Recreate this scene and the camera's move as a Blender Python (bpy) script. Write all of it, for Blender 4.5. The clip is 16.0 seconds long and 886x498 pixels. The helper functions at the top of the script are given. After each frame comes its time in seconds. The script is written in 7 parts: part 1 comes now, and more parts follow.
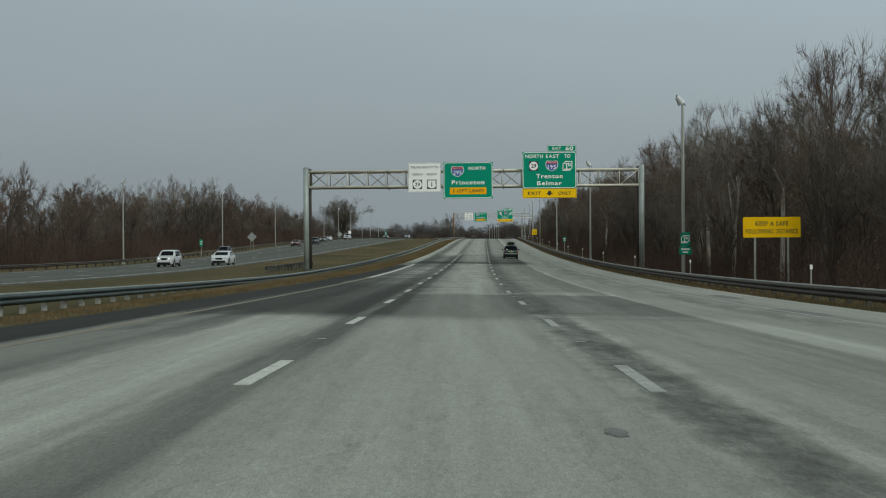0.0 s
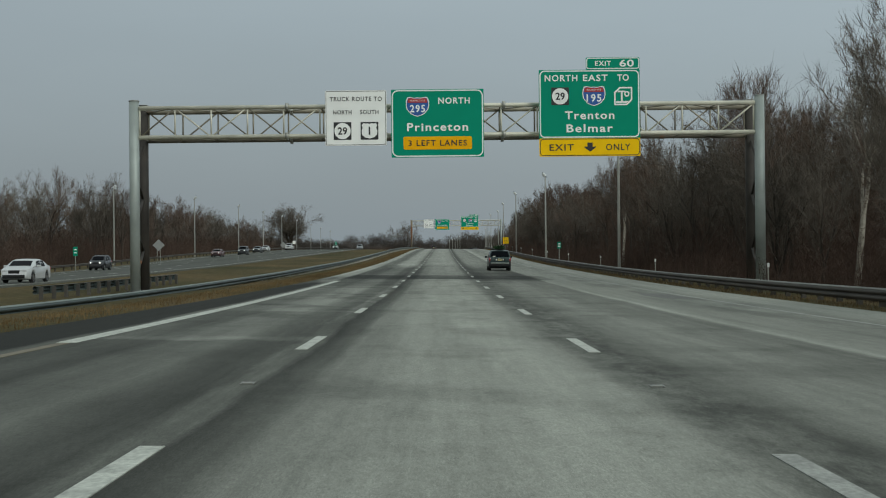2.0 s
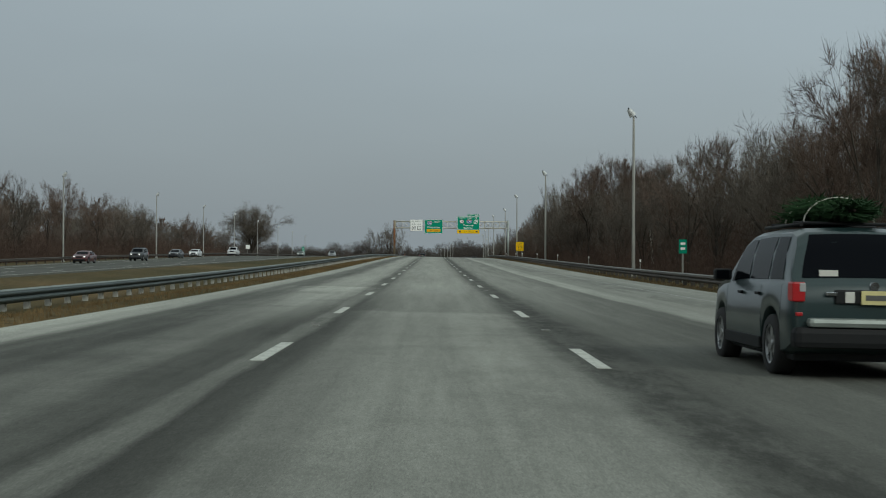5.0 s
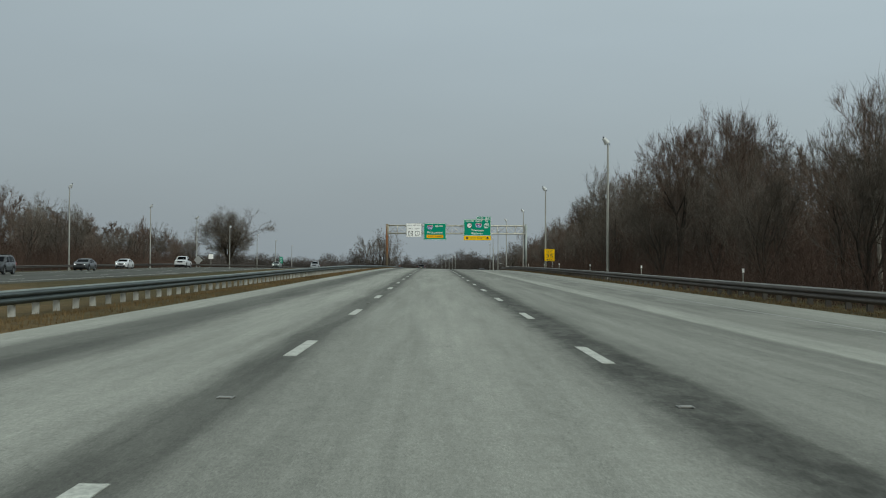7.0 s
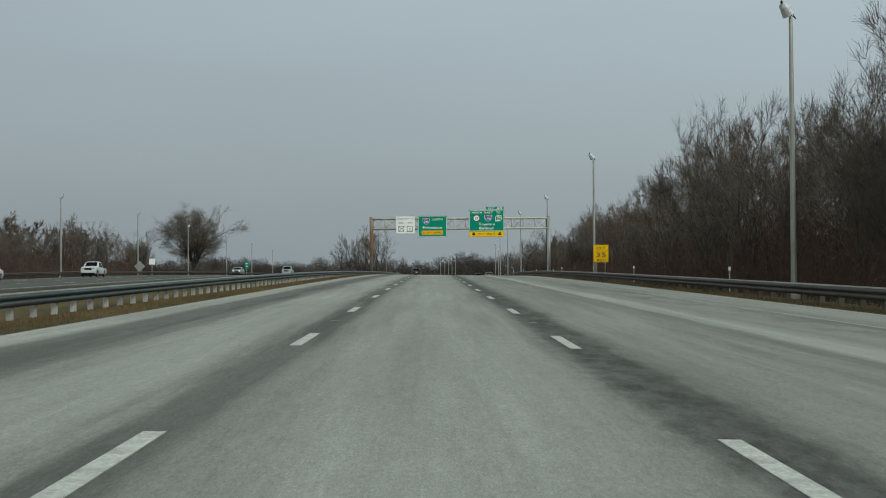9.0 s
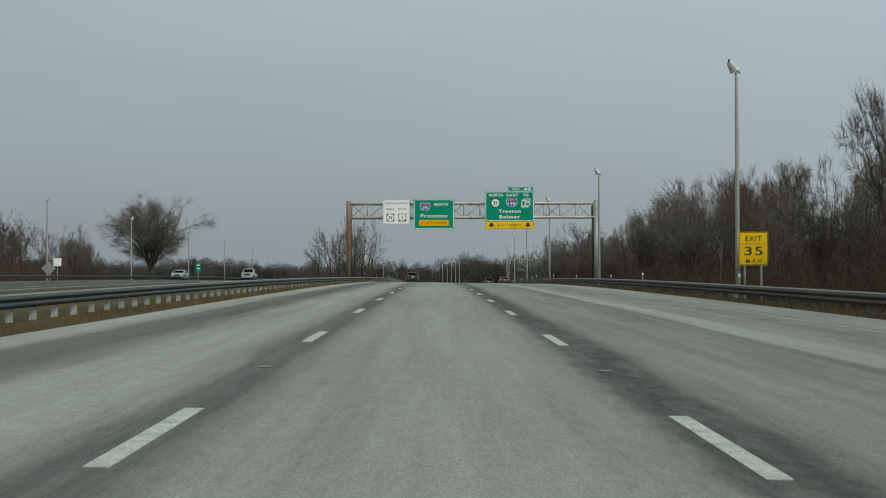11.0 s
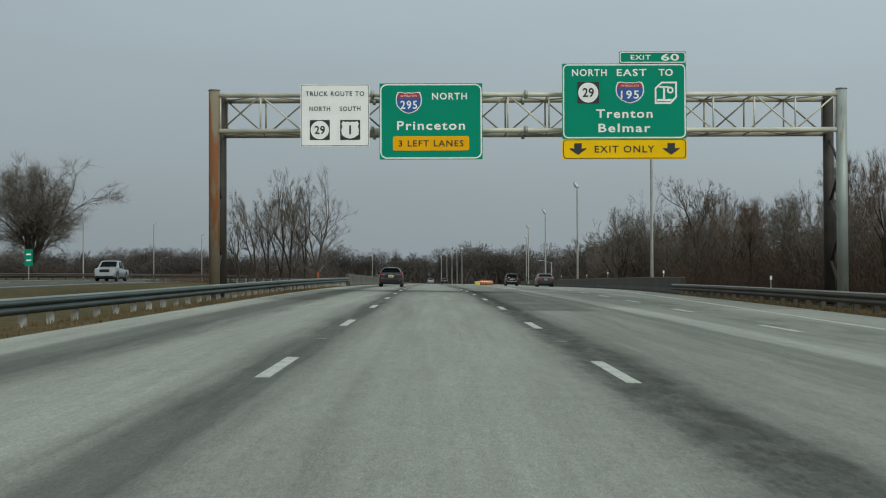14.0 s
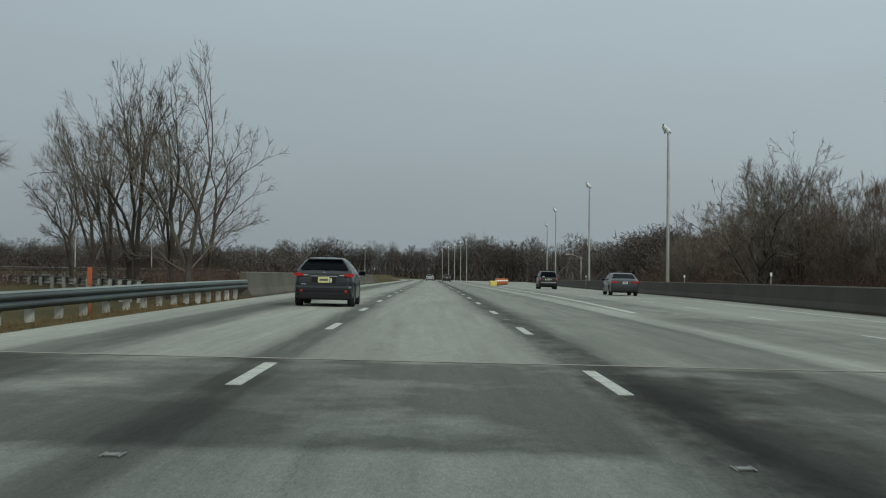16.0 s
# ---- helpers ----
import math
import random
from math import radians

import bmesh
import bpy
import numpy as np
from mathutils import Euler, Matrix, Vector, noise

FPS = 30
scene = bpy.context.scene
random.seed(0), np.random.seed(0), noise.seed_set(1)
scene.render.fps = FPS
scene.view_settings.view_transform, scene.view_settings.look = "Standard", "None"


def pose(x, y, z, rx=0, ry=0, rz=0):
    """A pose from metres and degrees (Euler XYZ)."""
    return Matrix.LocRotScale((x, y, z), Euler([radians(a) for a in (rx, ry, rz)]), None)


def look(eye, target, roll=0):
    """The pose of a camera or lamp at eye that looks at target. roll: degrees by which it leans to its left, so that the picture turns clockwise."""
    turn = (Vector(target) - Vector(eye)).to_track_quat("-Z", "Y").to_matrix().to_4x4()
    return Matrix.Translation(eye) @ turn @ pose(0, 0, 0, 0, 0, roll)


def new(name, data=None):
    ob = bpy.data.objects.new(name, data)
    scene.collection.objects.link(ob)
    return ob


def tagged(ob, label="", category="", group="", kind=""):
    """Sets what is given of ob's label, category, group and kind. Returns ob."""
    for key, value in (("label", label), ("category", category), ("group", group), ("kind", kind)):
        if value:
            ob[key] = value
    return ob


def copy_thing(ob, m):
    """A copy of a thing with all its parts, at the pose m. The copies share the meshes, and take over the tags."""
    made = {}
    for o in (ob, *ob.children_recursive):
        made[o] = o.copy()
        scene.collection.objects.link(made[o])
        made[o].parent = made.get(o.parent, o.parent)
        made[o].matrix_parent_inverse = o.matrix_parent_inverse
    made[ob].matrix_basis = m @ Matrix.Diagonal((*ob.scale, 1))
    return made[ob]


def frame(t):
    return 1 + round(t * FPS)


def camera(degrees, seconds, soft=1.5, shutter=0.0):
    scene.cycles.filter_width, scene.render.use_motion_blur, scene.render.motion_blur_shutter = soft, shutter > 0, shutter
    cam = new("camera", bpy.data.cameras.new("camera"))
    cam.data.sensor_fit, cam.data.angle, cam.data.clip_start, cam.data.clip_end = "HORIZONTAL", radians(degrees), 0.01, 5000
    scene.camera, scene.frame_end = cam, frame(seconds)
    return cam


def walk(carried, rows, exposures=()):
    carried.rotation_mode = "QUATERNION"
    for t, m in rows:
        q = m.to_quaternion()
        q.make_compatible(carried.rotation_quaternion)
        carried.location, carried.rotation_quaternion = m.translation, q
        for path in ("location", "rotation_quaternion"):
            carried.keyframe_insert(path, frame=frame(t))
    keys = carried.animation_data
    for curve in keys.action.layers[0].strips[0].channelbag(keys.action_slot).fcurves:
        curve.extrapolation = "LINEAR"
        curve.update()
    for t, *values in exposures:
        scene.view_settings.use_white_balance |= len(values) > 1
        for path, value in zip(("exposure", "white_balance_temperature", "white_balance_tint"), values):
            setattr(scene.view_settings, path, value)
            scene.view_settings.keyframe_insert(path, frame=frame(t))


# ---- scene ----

# ================= camera and its walk =================
cam = camera(35.8, 16.0, soft=1.1, shutter=0.04)
# seconds, x, y, z, pitch, roll, yaw
ROWS = [
    (0.0, 1.598, -0.000, 1.095, -0.263, 0.402, 1.790),
    (0.5, 1.164, 13.801, 0.894, -0.175, 0.492, 1.484),
    (1.0, 0.775, 27.761, 0.687, -0.288, 0.554, 1.034),
    (1.5, 0.490, 41.737, 0.446, 0.165, 0.115, 0.429),
    (2.0, 0.323, 55.872, 0.343, 0.287, 0.547, 0.038),
    (2.5, 0.258, 70.273, 0.236, 0.382, -0.139, -0.198),
    (3.0, 0.275, 84.869, 0.204, 0.545, 0.124, -0.249),
    (3.5, 0.165, 99.277, 0.181, 0.537, -0.246, -0.313),
    (4.0, 0.190, 114.042, 0.197, 0.708, -0.063, -0.377),
    (4.5, 0.178, 128.943, 0.243, 0.678, -0.181, -0.364),
    (7.0, -0.161, 203.495, 0.768, 1.210, -0.253, -0.366),
    (7.5, -0.165, 218.361, 0.911, 1.244, 0.125, -0.429),
    (8.0, -0.152, 233.199, 1.131, 1.287, -0.259, -0.482),
    (8.5, -0.089, 247.811, 1.297, 1.338, 0.184, -0.439),
    (9.0, -0.106, 262.300, 1.504, 1.332, 0.389, -0.438),
    (11.5, -0.091, 336.653, 2.505, 1.424, 0.186, -0.377),
    (12.0, -0.072, 351.847, 2.692, 1.380, 0.298, -0.417),
    (12.5, -0.077, 367.303, 2.854, 1.325, 0.171, -0.425),
    (13.0, -0.078, 382.231, 3.035, 1.236, -0.006, -0.380),
    (13.5, -0.094, 397.512, 3.177, 1.139, -0.024, -0.466),
    (14.0, -0.087, 412.960, 3.278, 1.058, 0.230, -0.497),
    (14.5, 0.010, 428.247, 3.348, 0.933, -0.142, -0.434),
    (15.0, 0.028, 443.843, 3.409, 0.835, -0.171, -0.562),
    (15.5, 0.093, 459.064, 3.454, 0.768, -0.214, -0.524),
    (16.0, 0.078, 474.653, 3.493, 0.830, -0.400, -0.493),
]
EXPOSURES = [(0.0, -0.08), (1.5, -0.10), (3.0, -0.14), (4.5, -0.14), (7.0, 0.03), (9.0, 0.03), (12.5, 0.04), (16.0, 0.05)]
walk(cam, [(t, pose(x, y, z, 90 + p, r, w)) for t, x, y, z, p, r, w in ROWS], exposures=EXPOSURES)

# ================= world and sun (overcast winter afternoon) =================
world = bpy.data.worlds.new("overcast_sky")
scene.world = world
world.use_nodes = True
wn, wl = world.node_tree.nodes, world.node_tree.links
wn.clear()
w_out = wn.new("ShaderNodeOutputWorld")
w_bg = wn.new("ShaderNodeBackground")
w_sky = wn.new("ShaderNodeTexSky")
w_sky.sky_type = "NISHITA"
w_sky.sun_disc = False
w_sky.sun_elevation = radians(24)
w_sky.sun_rotation = radians(215)
w_sky.air_density, w_sky.dust_density, w_sky.ozone_density = 1.4, 3.0, 1.0
w_tc = wn.new("ShaderNodeTexCoord")
w_sep = wn.new("ShaderNodeSeparateXYZ")
wl.new(w_tc.outputs["Generated"], w_sep.inputs[0])
w_ramp = wn.new("ShaderNodeValToRGB")        # cloud layer: dull at the horizon, bright overhead
wl.new(w_sep.outputs["Z"], w_ramp.inputs[0])
cr = w_ramp.color_ramp
cr.elements[0].position, cr.elements[0].color = 0.0, (2.70, 3.21, 3.48, 1)
cr.elements[1].position, cr.elements[1].color = 1.0, (6.6, 7.6, 7.6, 1)
for p_, c_ in ((0.05, (2.77, 3.30, 3.61, 1)), (0.17, (3.42, 4.11, 4.50, 1)), (0.45, (5.0, 5.9, 6.0, 1))):
    e_ = cr.elements.new(p_)
    e_.color = c_
w_noise = wn.new("ShaderNodeTexNoise")
w_noise.inputs["Scale"].default_value = 2.2
w_noise.inputs["Detail"].default_value = 5
w_map = wn.new("ShaderNodeMapping")
w_map.inputs["Scale"].default_value = (1, 1, 3.5)
wl.new(w_tc.outputs["Generated"], w_map.inputs[0])
wl.new(w_map.outputs[0], w_noise.inputs["Vector"])
w_mr = wn.new("ShaderNodeMapRange")
w_mr.inputs["From Min"].default_value, w_mr.inputs["From Max"].default_value = 0.3, 0.7
w_mr.inputs["To Min"].default_value, w_mr.inputs["To Max"].default_value = 0.95, 1.05
wl.new(w_noise.outputs[0], w_mr.inputs["Value"])
w_cl = wn.new("ShaderNodeMixRGB")
w_cl.blend_type = "MULTIPLY"
w_cl.inputs[0].default_value = 1
wl.new(w_ramp.outputs[0], w_cl.inputs[1])
wl.new(w_mr.outputs[0], w_cl.inputs[2])
w_mix = wn.new("ShaderNodeMixRGB")
w_mix.inputs[0].default_value = 0.92
wl.new(w_sky.outputs[0], w_mix.inputs[1])
wl.new(w_cl.outputs[0], w_mix.inputs[2])
w_side = wn.new("ShaderNodeMapRange")        # a little brighter on the sun's side
w_side.inputs["From Min"].default_value, w_side.inputs["From Max"].default_value = -1, 1
w_side.inputs["To Min"].default_value, w_side.inputs["To Max"].default_value = 0.80, 1.20
wl.new(w_sep.outputs["X"], w_side.inputs["Value"])
w_tone = wn.new("ShaderNodeMixRGB")
w_tone.blend_type = "MULTIPLY"
w_tone.inputs[0].default_value = 1
wl.new(w_mix.outputs[0], w_tone.inputs[1])
wl.new(w_side.outputs[0], w_tone.inputs[2])
wl.new(w_tone.outputs[0], w_bg.inputs[0])
w_bg.inputs[1].default_value = 0.105
wl.new(w_bg.outputs[0], w_out.inputs[0])

sun_data = bpy.data.lights.new("sun", "SUN")
sun_data.energy, sun_data.angle, sun_data.color = 1.25, radians(14), (0.97, 1.0, 0.92)
sun = new("sun", sun_data)
sun.matrix_world = look((60, -80, 60), (0, 0, 0))

# ================= materials =================
def mat(name, color, rough=0.7, metal=0.0, var=0.12, scale=1.5, bump=0.0, bscale=30.0, fine=0.0, spec=0.5, coords="Object", rust=0.0, rnd=0.0):
    """A node material: colour with variation at two scales, roughness, bump, optional rust stains."""
    m = bpy.data.materials.new(name)
    m.use_nodes = True
    n, l = m.node_tree.nodes, m.node_tree.links
    b = n["Principled BSDF"]
    b.inputs["Roughness"].default_value = rough
    b.inputs["Metallic"].default_value = metal
    b.inputs["Specular IOR Level"].default_value = spec
    tc = n.new("ShaderNodeTexCoord")
    no = n.new("ShaderNodeTexNoise")
    no.inputs["Scale"].default_value, no.inputs["Detail"].default_value = scale, 6
    l.new(tc.outputs[coords], no.inputs["Vector"])
    no2 = n.new("ShaderNodeTexNoise")
    no2.inputs["Scale"].default_value, no2.inputs["Detail"].default_value = bscale, 4
    l.new(tc.outputs[coords], no2.inputs["Vector"])
    mr = n.new("ShaderNodeMapRange")
    mr.inputs["From Min"].default_value, mr.inputs["From Max"].default_value = 0.3, 0.7
    mr.inputs["To Min"].default_value, mr.inputs["To Max"].default_value = 1 - var, 1 + var
    l.new(no.outputs[0], mr.inputs["Value"])
    mr2 = n.new("ShaderNodeMapRange")
    mr2.inputs["From Min"].default_value, mr2.inputs["From Max"].default_value = 0.3, 0.7
    mr2.inputs["To Min"].default_value, mr2.inputs["To Max"].default_value = 1 - fine, 1 + fine
    l.new(no2.outputs[0], mr2.inputs["Value"])
    mu = n.new("ShaderNodeMath")
    mu.operation = "MULTIPLY"
    l.new(mr.outputs[0], mu.inputs[0])
    l.new(mr2.outputs[0], mu.inputs[1])
    val = mu.outputs[0]
    if rnd:
        oi = n.new("ShaderNodeObjectInfo")
        mr3 = n.new("ShaderNodeMapRange")
        mr3.inputs["To Min"].default_value, mr3.inputs["To Max"].default_value = 1 - rnd, 1 + rnd
        l.new(oi.outputs["Random"], mr3.inputs["Value"])
        mu2 = n.new("ShaderNodeMath")
        mu2.operation = "MULTIPLY"
        l.new(val, mu2.inputs[0])
        l.new(mr3.outputs[0], mu2.inputs[1])
        val = mu2.outputs[0]
    mx = n.new("ShaderNodeMixRGB")
    mx.blend_type = "MULTIPLY"
    mx.inputs[0].default_value = 1
    mx.inputs[1].default_value = (*color, 1)
    l.new(val, mx.inputs[2])
    out = mx.outputs[0]
    if rust:
        no3 = n.new("ShaderNodeTexNoise")
        no3.inputs["Scale"].default_value, no3.inputs["Detail"].default_value = 0.6, 8
        mp = n.new("ShaderNodeMapping")
        mp.inputs["Scale"].default_value = (2.5, 2.5, 0.5)
        l.new(tc.outputs[coords], mp.inputs[0])
        l.new(mp.outputs[0], no3.inputs["Vector"])
        mr4 = n.new("ShaderNodeMapRange")
        mr4.inputs["From Min"].default_value, mr4.inputs["From Max"].default_value = 0.72 - rust * 0.4, 0.80 - rust * 0.4
        l.new(no3.outputs[0], mr4.inputs["Value"])
        mx2 = n.new("ShaderNodeMixRGB")
        l.new(mr4.outputs[0], mx2.inputs[0])
        l.new(out, mx2.inputs[1])
        mx2.inputs[2].default_value = (0.22, 0.085, 0.03, 1)
        out = mx2.outputs[0]
    l.new(out, b.inputs["Base Color"])
    if bump:
        bp = n.new("ShaderNodeBump")
        bp.inputs["Strength"].default_value = bump
        bp.inputs["Distance"].default_value = 0.02
        l.new(no2.outputs[0], bp.inputs["Height"])
        l.new(bp.outputs[0], b.inputs["Normal"])
    return m


def glow(name, color, strength):
    m = mat(name, color, 0.3, var=0.0)
    b = m.node_tree.nodes["Principled BSDF"]
    b.inputs["Emission Color"].default_value = (*color, 1)
    b.inputs["Emission Strength"].default_value = strength
    return m


def glass(name, tint):
    """Dark automotive glass: glossy, tinted, nearly opaque."""
    m = mat(name, tint, 0.10, var=0.05, spec=0.04)
    return m


def pavement_mat(name, stops, early=None, split=(0, 1, 2, 3), bands=(), base_rough=0.85, shoulder=0.0, blotch=()):
    """Worn pavement: brightness by distance across the carriageway (UV x, metres), streaked along it (UV y, metres).
    stops: (metres across, grey); early: another set used before split; bands: (from, to, factor) cross bands along the road."""
    m = bpy.data.materials.new(name)
    m.use_nodes = True
    n, l = m.node_tree.nodes, m.node_tree.links
    b = n["Principled BSDF"]
    b.inputs["Roughness"].default_value = base_rough
    b.inputs["Specular IOR Level"].default_value = 0.10
    uv = n.new("ShaderNodeUVMap")
    uv.uv_map = "lane"
    sep = n.new("ShaderNodeSeparateXYZ")
    l.new(uv.outputs[0], sep.inputs[0])

    def noise_at(sx, sy, detail=6, rough=0.55):
        mp = n.new("ShaderNodeMapping")
        mp.inputs["Scale"].default_value = (sx, sy, 1)
        l.new(uv.outputs[0], mp.inputs[0])
        no = n.new("ShaderNodeTexNoise")
        no.inputs["Scale"].default_value, no.inputs["Detail"].default_value, no.inputs["Roughness"].default_value = 1, detail, rough
        l.new(mp.outputs[0], no.inputs["Vector"])
        return no.outputs[0]

    def math_(op, a, c, clamp=False):
        k = n.new("ShaderNodeMath")
        k.operation, k.use_clamp = op, clamp
        for i, v in enumerate((a, c)):
            if isinstance(v, (int, float)):
                k.inputs[i].default_value = v
            else:
                l.new(v, k.inputs[i])
        return k.outputs[0]

    def ranged(v, a, c, lo, hi):
        k = n.new("ShaderNodeMapRange")
        k.inputs["From Min"].default_value, k.inputs["From Max"].default_value = a, c
        k.inputs["To Min"].default_value, k.inputs["To Max"].default_value = lo, hi
        l.new(v, k.inputs["Value"])
        return k.outputs[0]

    wob = ranged(noise_at(0.25, 0.03, 4), 0.3, 0.7, -0.08, 0.08)
    wob2 = ranged(noise_at(2.2, 0.22, 6, 0.7), 0.3, 0.7, -0.07, 0.07)
    u = math_("ADD", math_("ADD", sep.outputs["X"], wob), wob2)

    def ramp(st):
        lo, hi = st[0][0], st[-1][0]
        r = n.new("ShaderNodeValToRGB")
        r.color_ramp.interpolation = "EASE"
        l.new(ranged(u, lo, hi, 0, 1), r.inputs[0])
        e = r.color_ramp.elements
        e[0].position, e[0].color = 0, (st[0][1],) * 3 + (1,)
        e[1].position, e[1].color = 1, (st[-1][1],) * 3 + (1,)
        for p, g in st[1:-1]:
            k = e.new((p - lo) / (hi - lo))
            k.color = (g, g, g, 1)
        return r.outputs[0]

    col = ramp(stops)
    if early:
        mx = n.new("ShaderNodeMixRGB")
        edge = math_("ADD", sep.outputs["Y"], ranged(noise_at(0.3, 0.05), 0.3, 0.7, -1.5, 1.5))
        l.new(math_("MULTIPLY", ranged(edge, split[0], split[1], 0, 1), ranged(edge, split[2], split[3], 1, 0)), mx.inputs[0])
        l.new(col, mx.inputs[1])
        l.new(ramp(early), mx.inputs[2])
        col = mx.outputs[0]
    if shoulder:
        run = math_("ADD", sep.outputs["Y"], ranged(noise_at(0.8, 0.1), 0.3, 0.7, -8, 8))
        lane = n.new("ShaderNodeMixRGB")
        l.new(math_("MULTIPLY", ranged(u, -4.9, -4.5, 1, 0), ranged(run, 60, 88, 1, 0)), lane.inputs[0])
        l.new(col, lane.inputs[1])
        l.new(ranged(run, 25, 31, 0.19, 0.07), lane.inputs[2])
        col = lane.outputs[0]
        thr = ranged(sep.outputs["Y"], 40, 80, -5.8, -5.15)
        off = ranged(math_("SUBTRACT", thr, u), -0.05, 0.15, 0, 1)
        ms = n.new("ShaderNodeMixRGB")
        l.new(math_("MULTIPLY", off, ranged(run, 116, 134, 1, 0)), ms.inputs[0])
        l.new(col, ms.inputs[1])
        ms.inputs[2].default_value = (shoulder, shoulder, shoulder, 1)
        col = ms.outputs[0]
    # patchy stains, streaks along the road, aggregate
    f = math_("MULTIPLY", ranged(noise_at(0.35, 0.04, 6, 0.6), 0.3, 0.7, 0.90, 1.10), ranged(noise_at(2.2, 0.07, 6, 0.7), 0.25, 0.75, 0.78, 1.22))
    f = math_("MULTIPLY", f, ranged(noise_at(7, 2.0, 6, 0.8), 0.25, 0.75, 0.84, 1.16))
    f = math_("MULTIPLY", f, ranged(noise_at(28, 11, 3, 0.8), 0.25, 0.75, 0.78, 1.22))
    f = math_("MULTIPLY", f, ranged(noise_at(75, 34, 3, 0.8), 0.25, 0.75, 0.58, 1.42))
    vy = math_("ADD", sep.outputs["Y"], ranged(noise_at(1.2, 0.6, 3), 0.3, 0.7, -0.35, 0.35))
    for a, c, k, u0, u1 in bands:
        up = ranged(vy, a - 0.25, a + 0.25, 0, 1)
        dn = ranged(vy, c - 0.25, c + 0.25, 1, 0)
        on = math_("MULTIPLY", math_("MULTIPLY", up, dn), ranged(noise_at(0.5, 0.35, 5, 0.6), 0.32, 0.5, 0.25, 1))
        on = math_("MULTIPLY", on, math_("MULTIPLY", ranged(u, u0 - 0.15, u0 + 0.15, 0, 1), ranged(u, u1 - 0.15, u1 + 0.15, 1, 0)))
        f = math_("MULTIPLY", f, math_("ADD", 1, math_("MULTIPLY", on, k - 1)))
    for u0, u1, k, sx, sy in blotch:        # crisp worn patches between two lines along the road
        on = math_("MULTIPLY", ranged(u, u0 - 0.2, u0 + 0.2, 0, 1), ranged(u, u1 - 0.25, u1 + 0.25, 1, 0))
        on = math_("MULTIPLY", on, ranged(noise_at(sx, sy, 8, 0.72), 0.47, 0.56, 0, 1))
        f = math_("MULTIPLY", f, math_("ADD", 1, math_("MULTIPLY", on, k - 1)))
    # fine cracks along and across
    vo = n.new("ShaderNodeTexVoronoi")
    vo.feature = "DISTANCE_TO_EDGE"
    mp = n.new("ShaderNodeMapping")
    mp.inputs["Scale"].default_value = (0.22, 0.06, 1)
    l.new(uv.outputs[0], mp.inputs[0])
    wv = n.new("ShaderNodeVectorMath")
    wv.operation = "ADD"
    l.new(mp.outputs[0], wv.inputs[0])
    nz = n.new("ShaderNodeTexNoise")
    nz.inputs["Scale"].default_value, nz.inputs["Detail"].default_value = 1.5, 6
    l.new(uv.outputs[0], nz.inputs["Vector"])
    sc = n.new("ShaderNodeVectorMath")
    sc.operation = "SCALE"
    sc.inputs["Scale"].default_value = 0.12
    l.new(nz.outputs["Color"], sc.inputs[0])
    l.new(sc.outputs[0], wv.inputs[1])
    l.new(wv.outputs[0], vo.inputs["Vector"])
    vo.inputs["Scale"].default_value = 1
    f = math_("MULTIPLY", f, ranged(vo.outputs["Distance"], 0.0, 0.0025, 0.82, 1))
    mm = n.new("ShaderNodeMixRGB")
    mm.blend_type = "MULTIPLY"
    mm.inputs[0].default_value = 1
    l.new(col, mm.inputs[1])
    l.new(f, mm.inputs[2])
    tint = n.new("ShaderNodeMixRGB")
    tint.blend_type = "MULTIPLY"
    tint.inputs[0].default_value = 1
    tint.inputs[2].default_value = (0.89, 0.905, 0.795, 1)
    l.new(mm.outputs[0], tint.inputs[1])
    l.new(tint.outputs[0], b.inputs["Base Color"])
    bp = n.new("ShaderNodeBump")
    bp.inputs["Strength"].default_value, bp.inputs["Distance"].default_value = 0.35, 0.01
    l.new(noise_at(40, 30, 4, 0.7), bp.inputs["Height"])
    l.new(bp.outputs[0], b.inputs["Normal"])
    return m


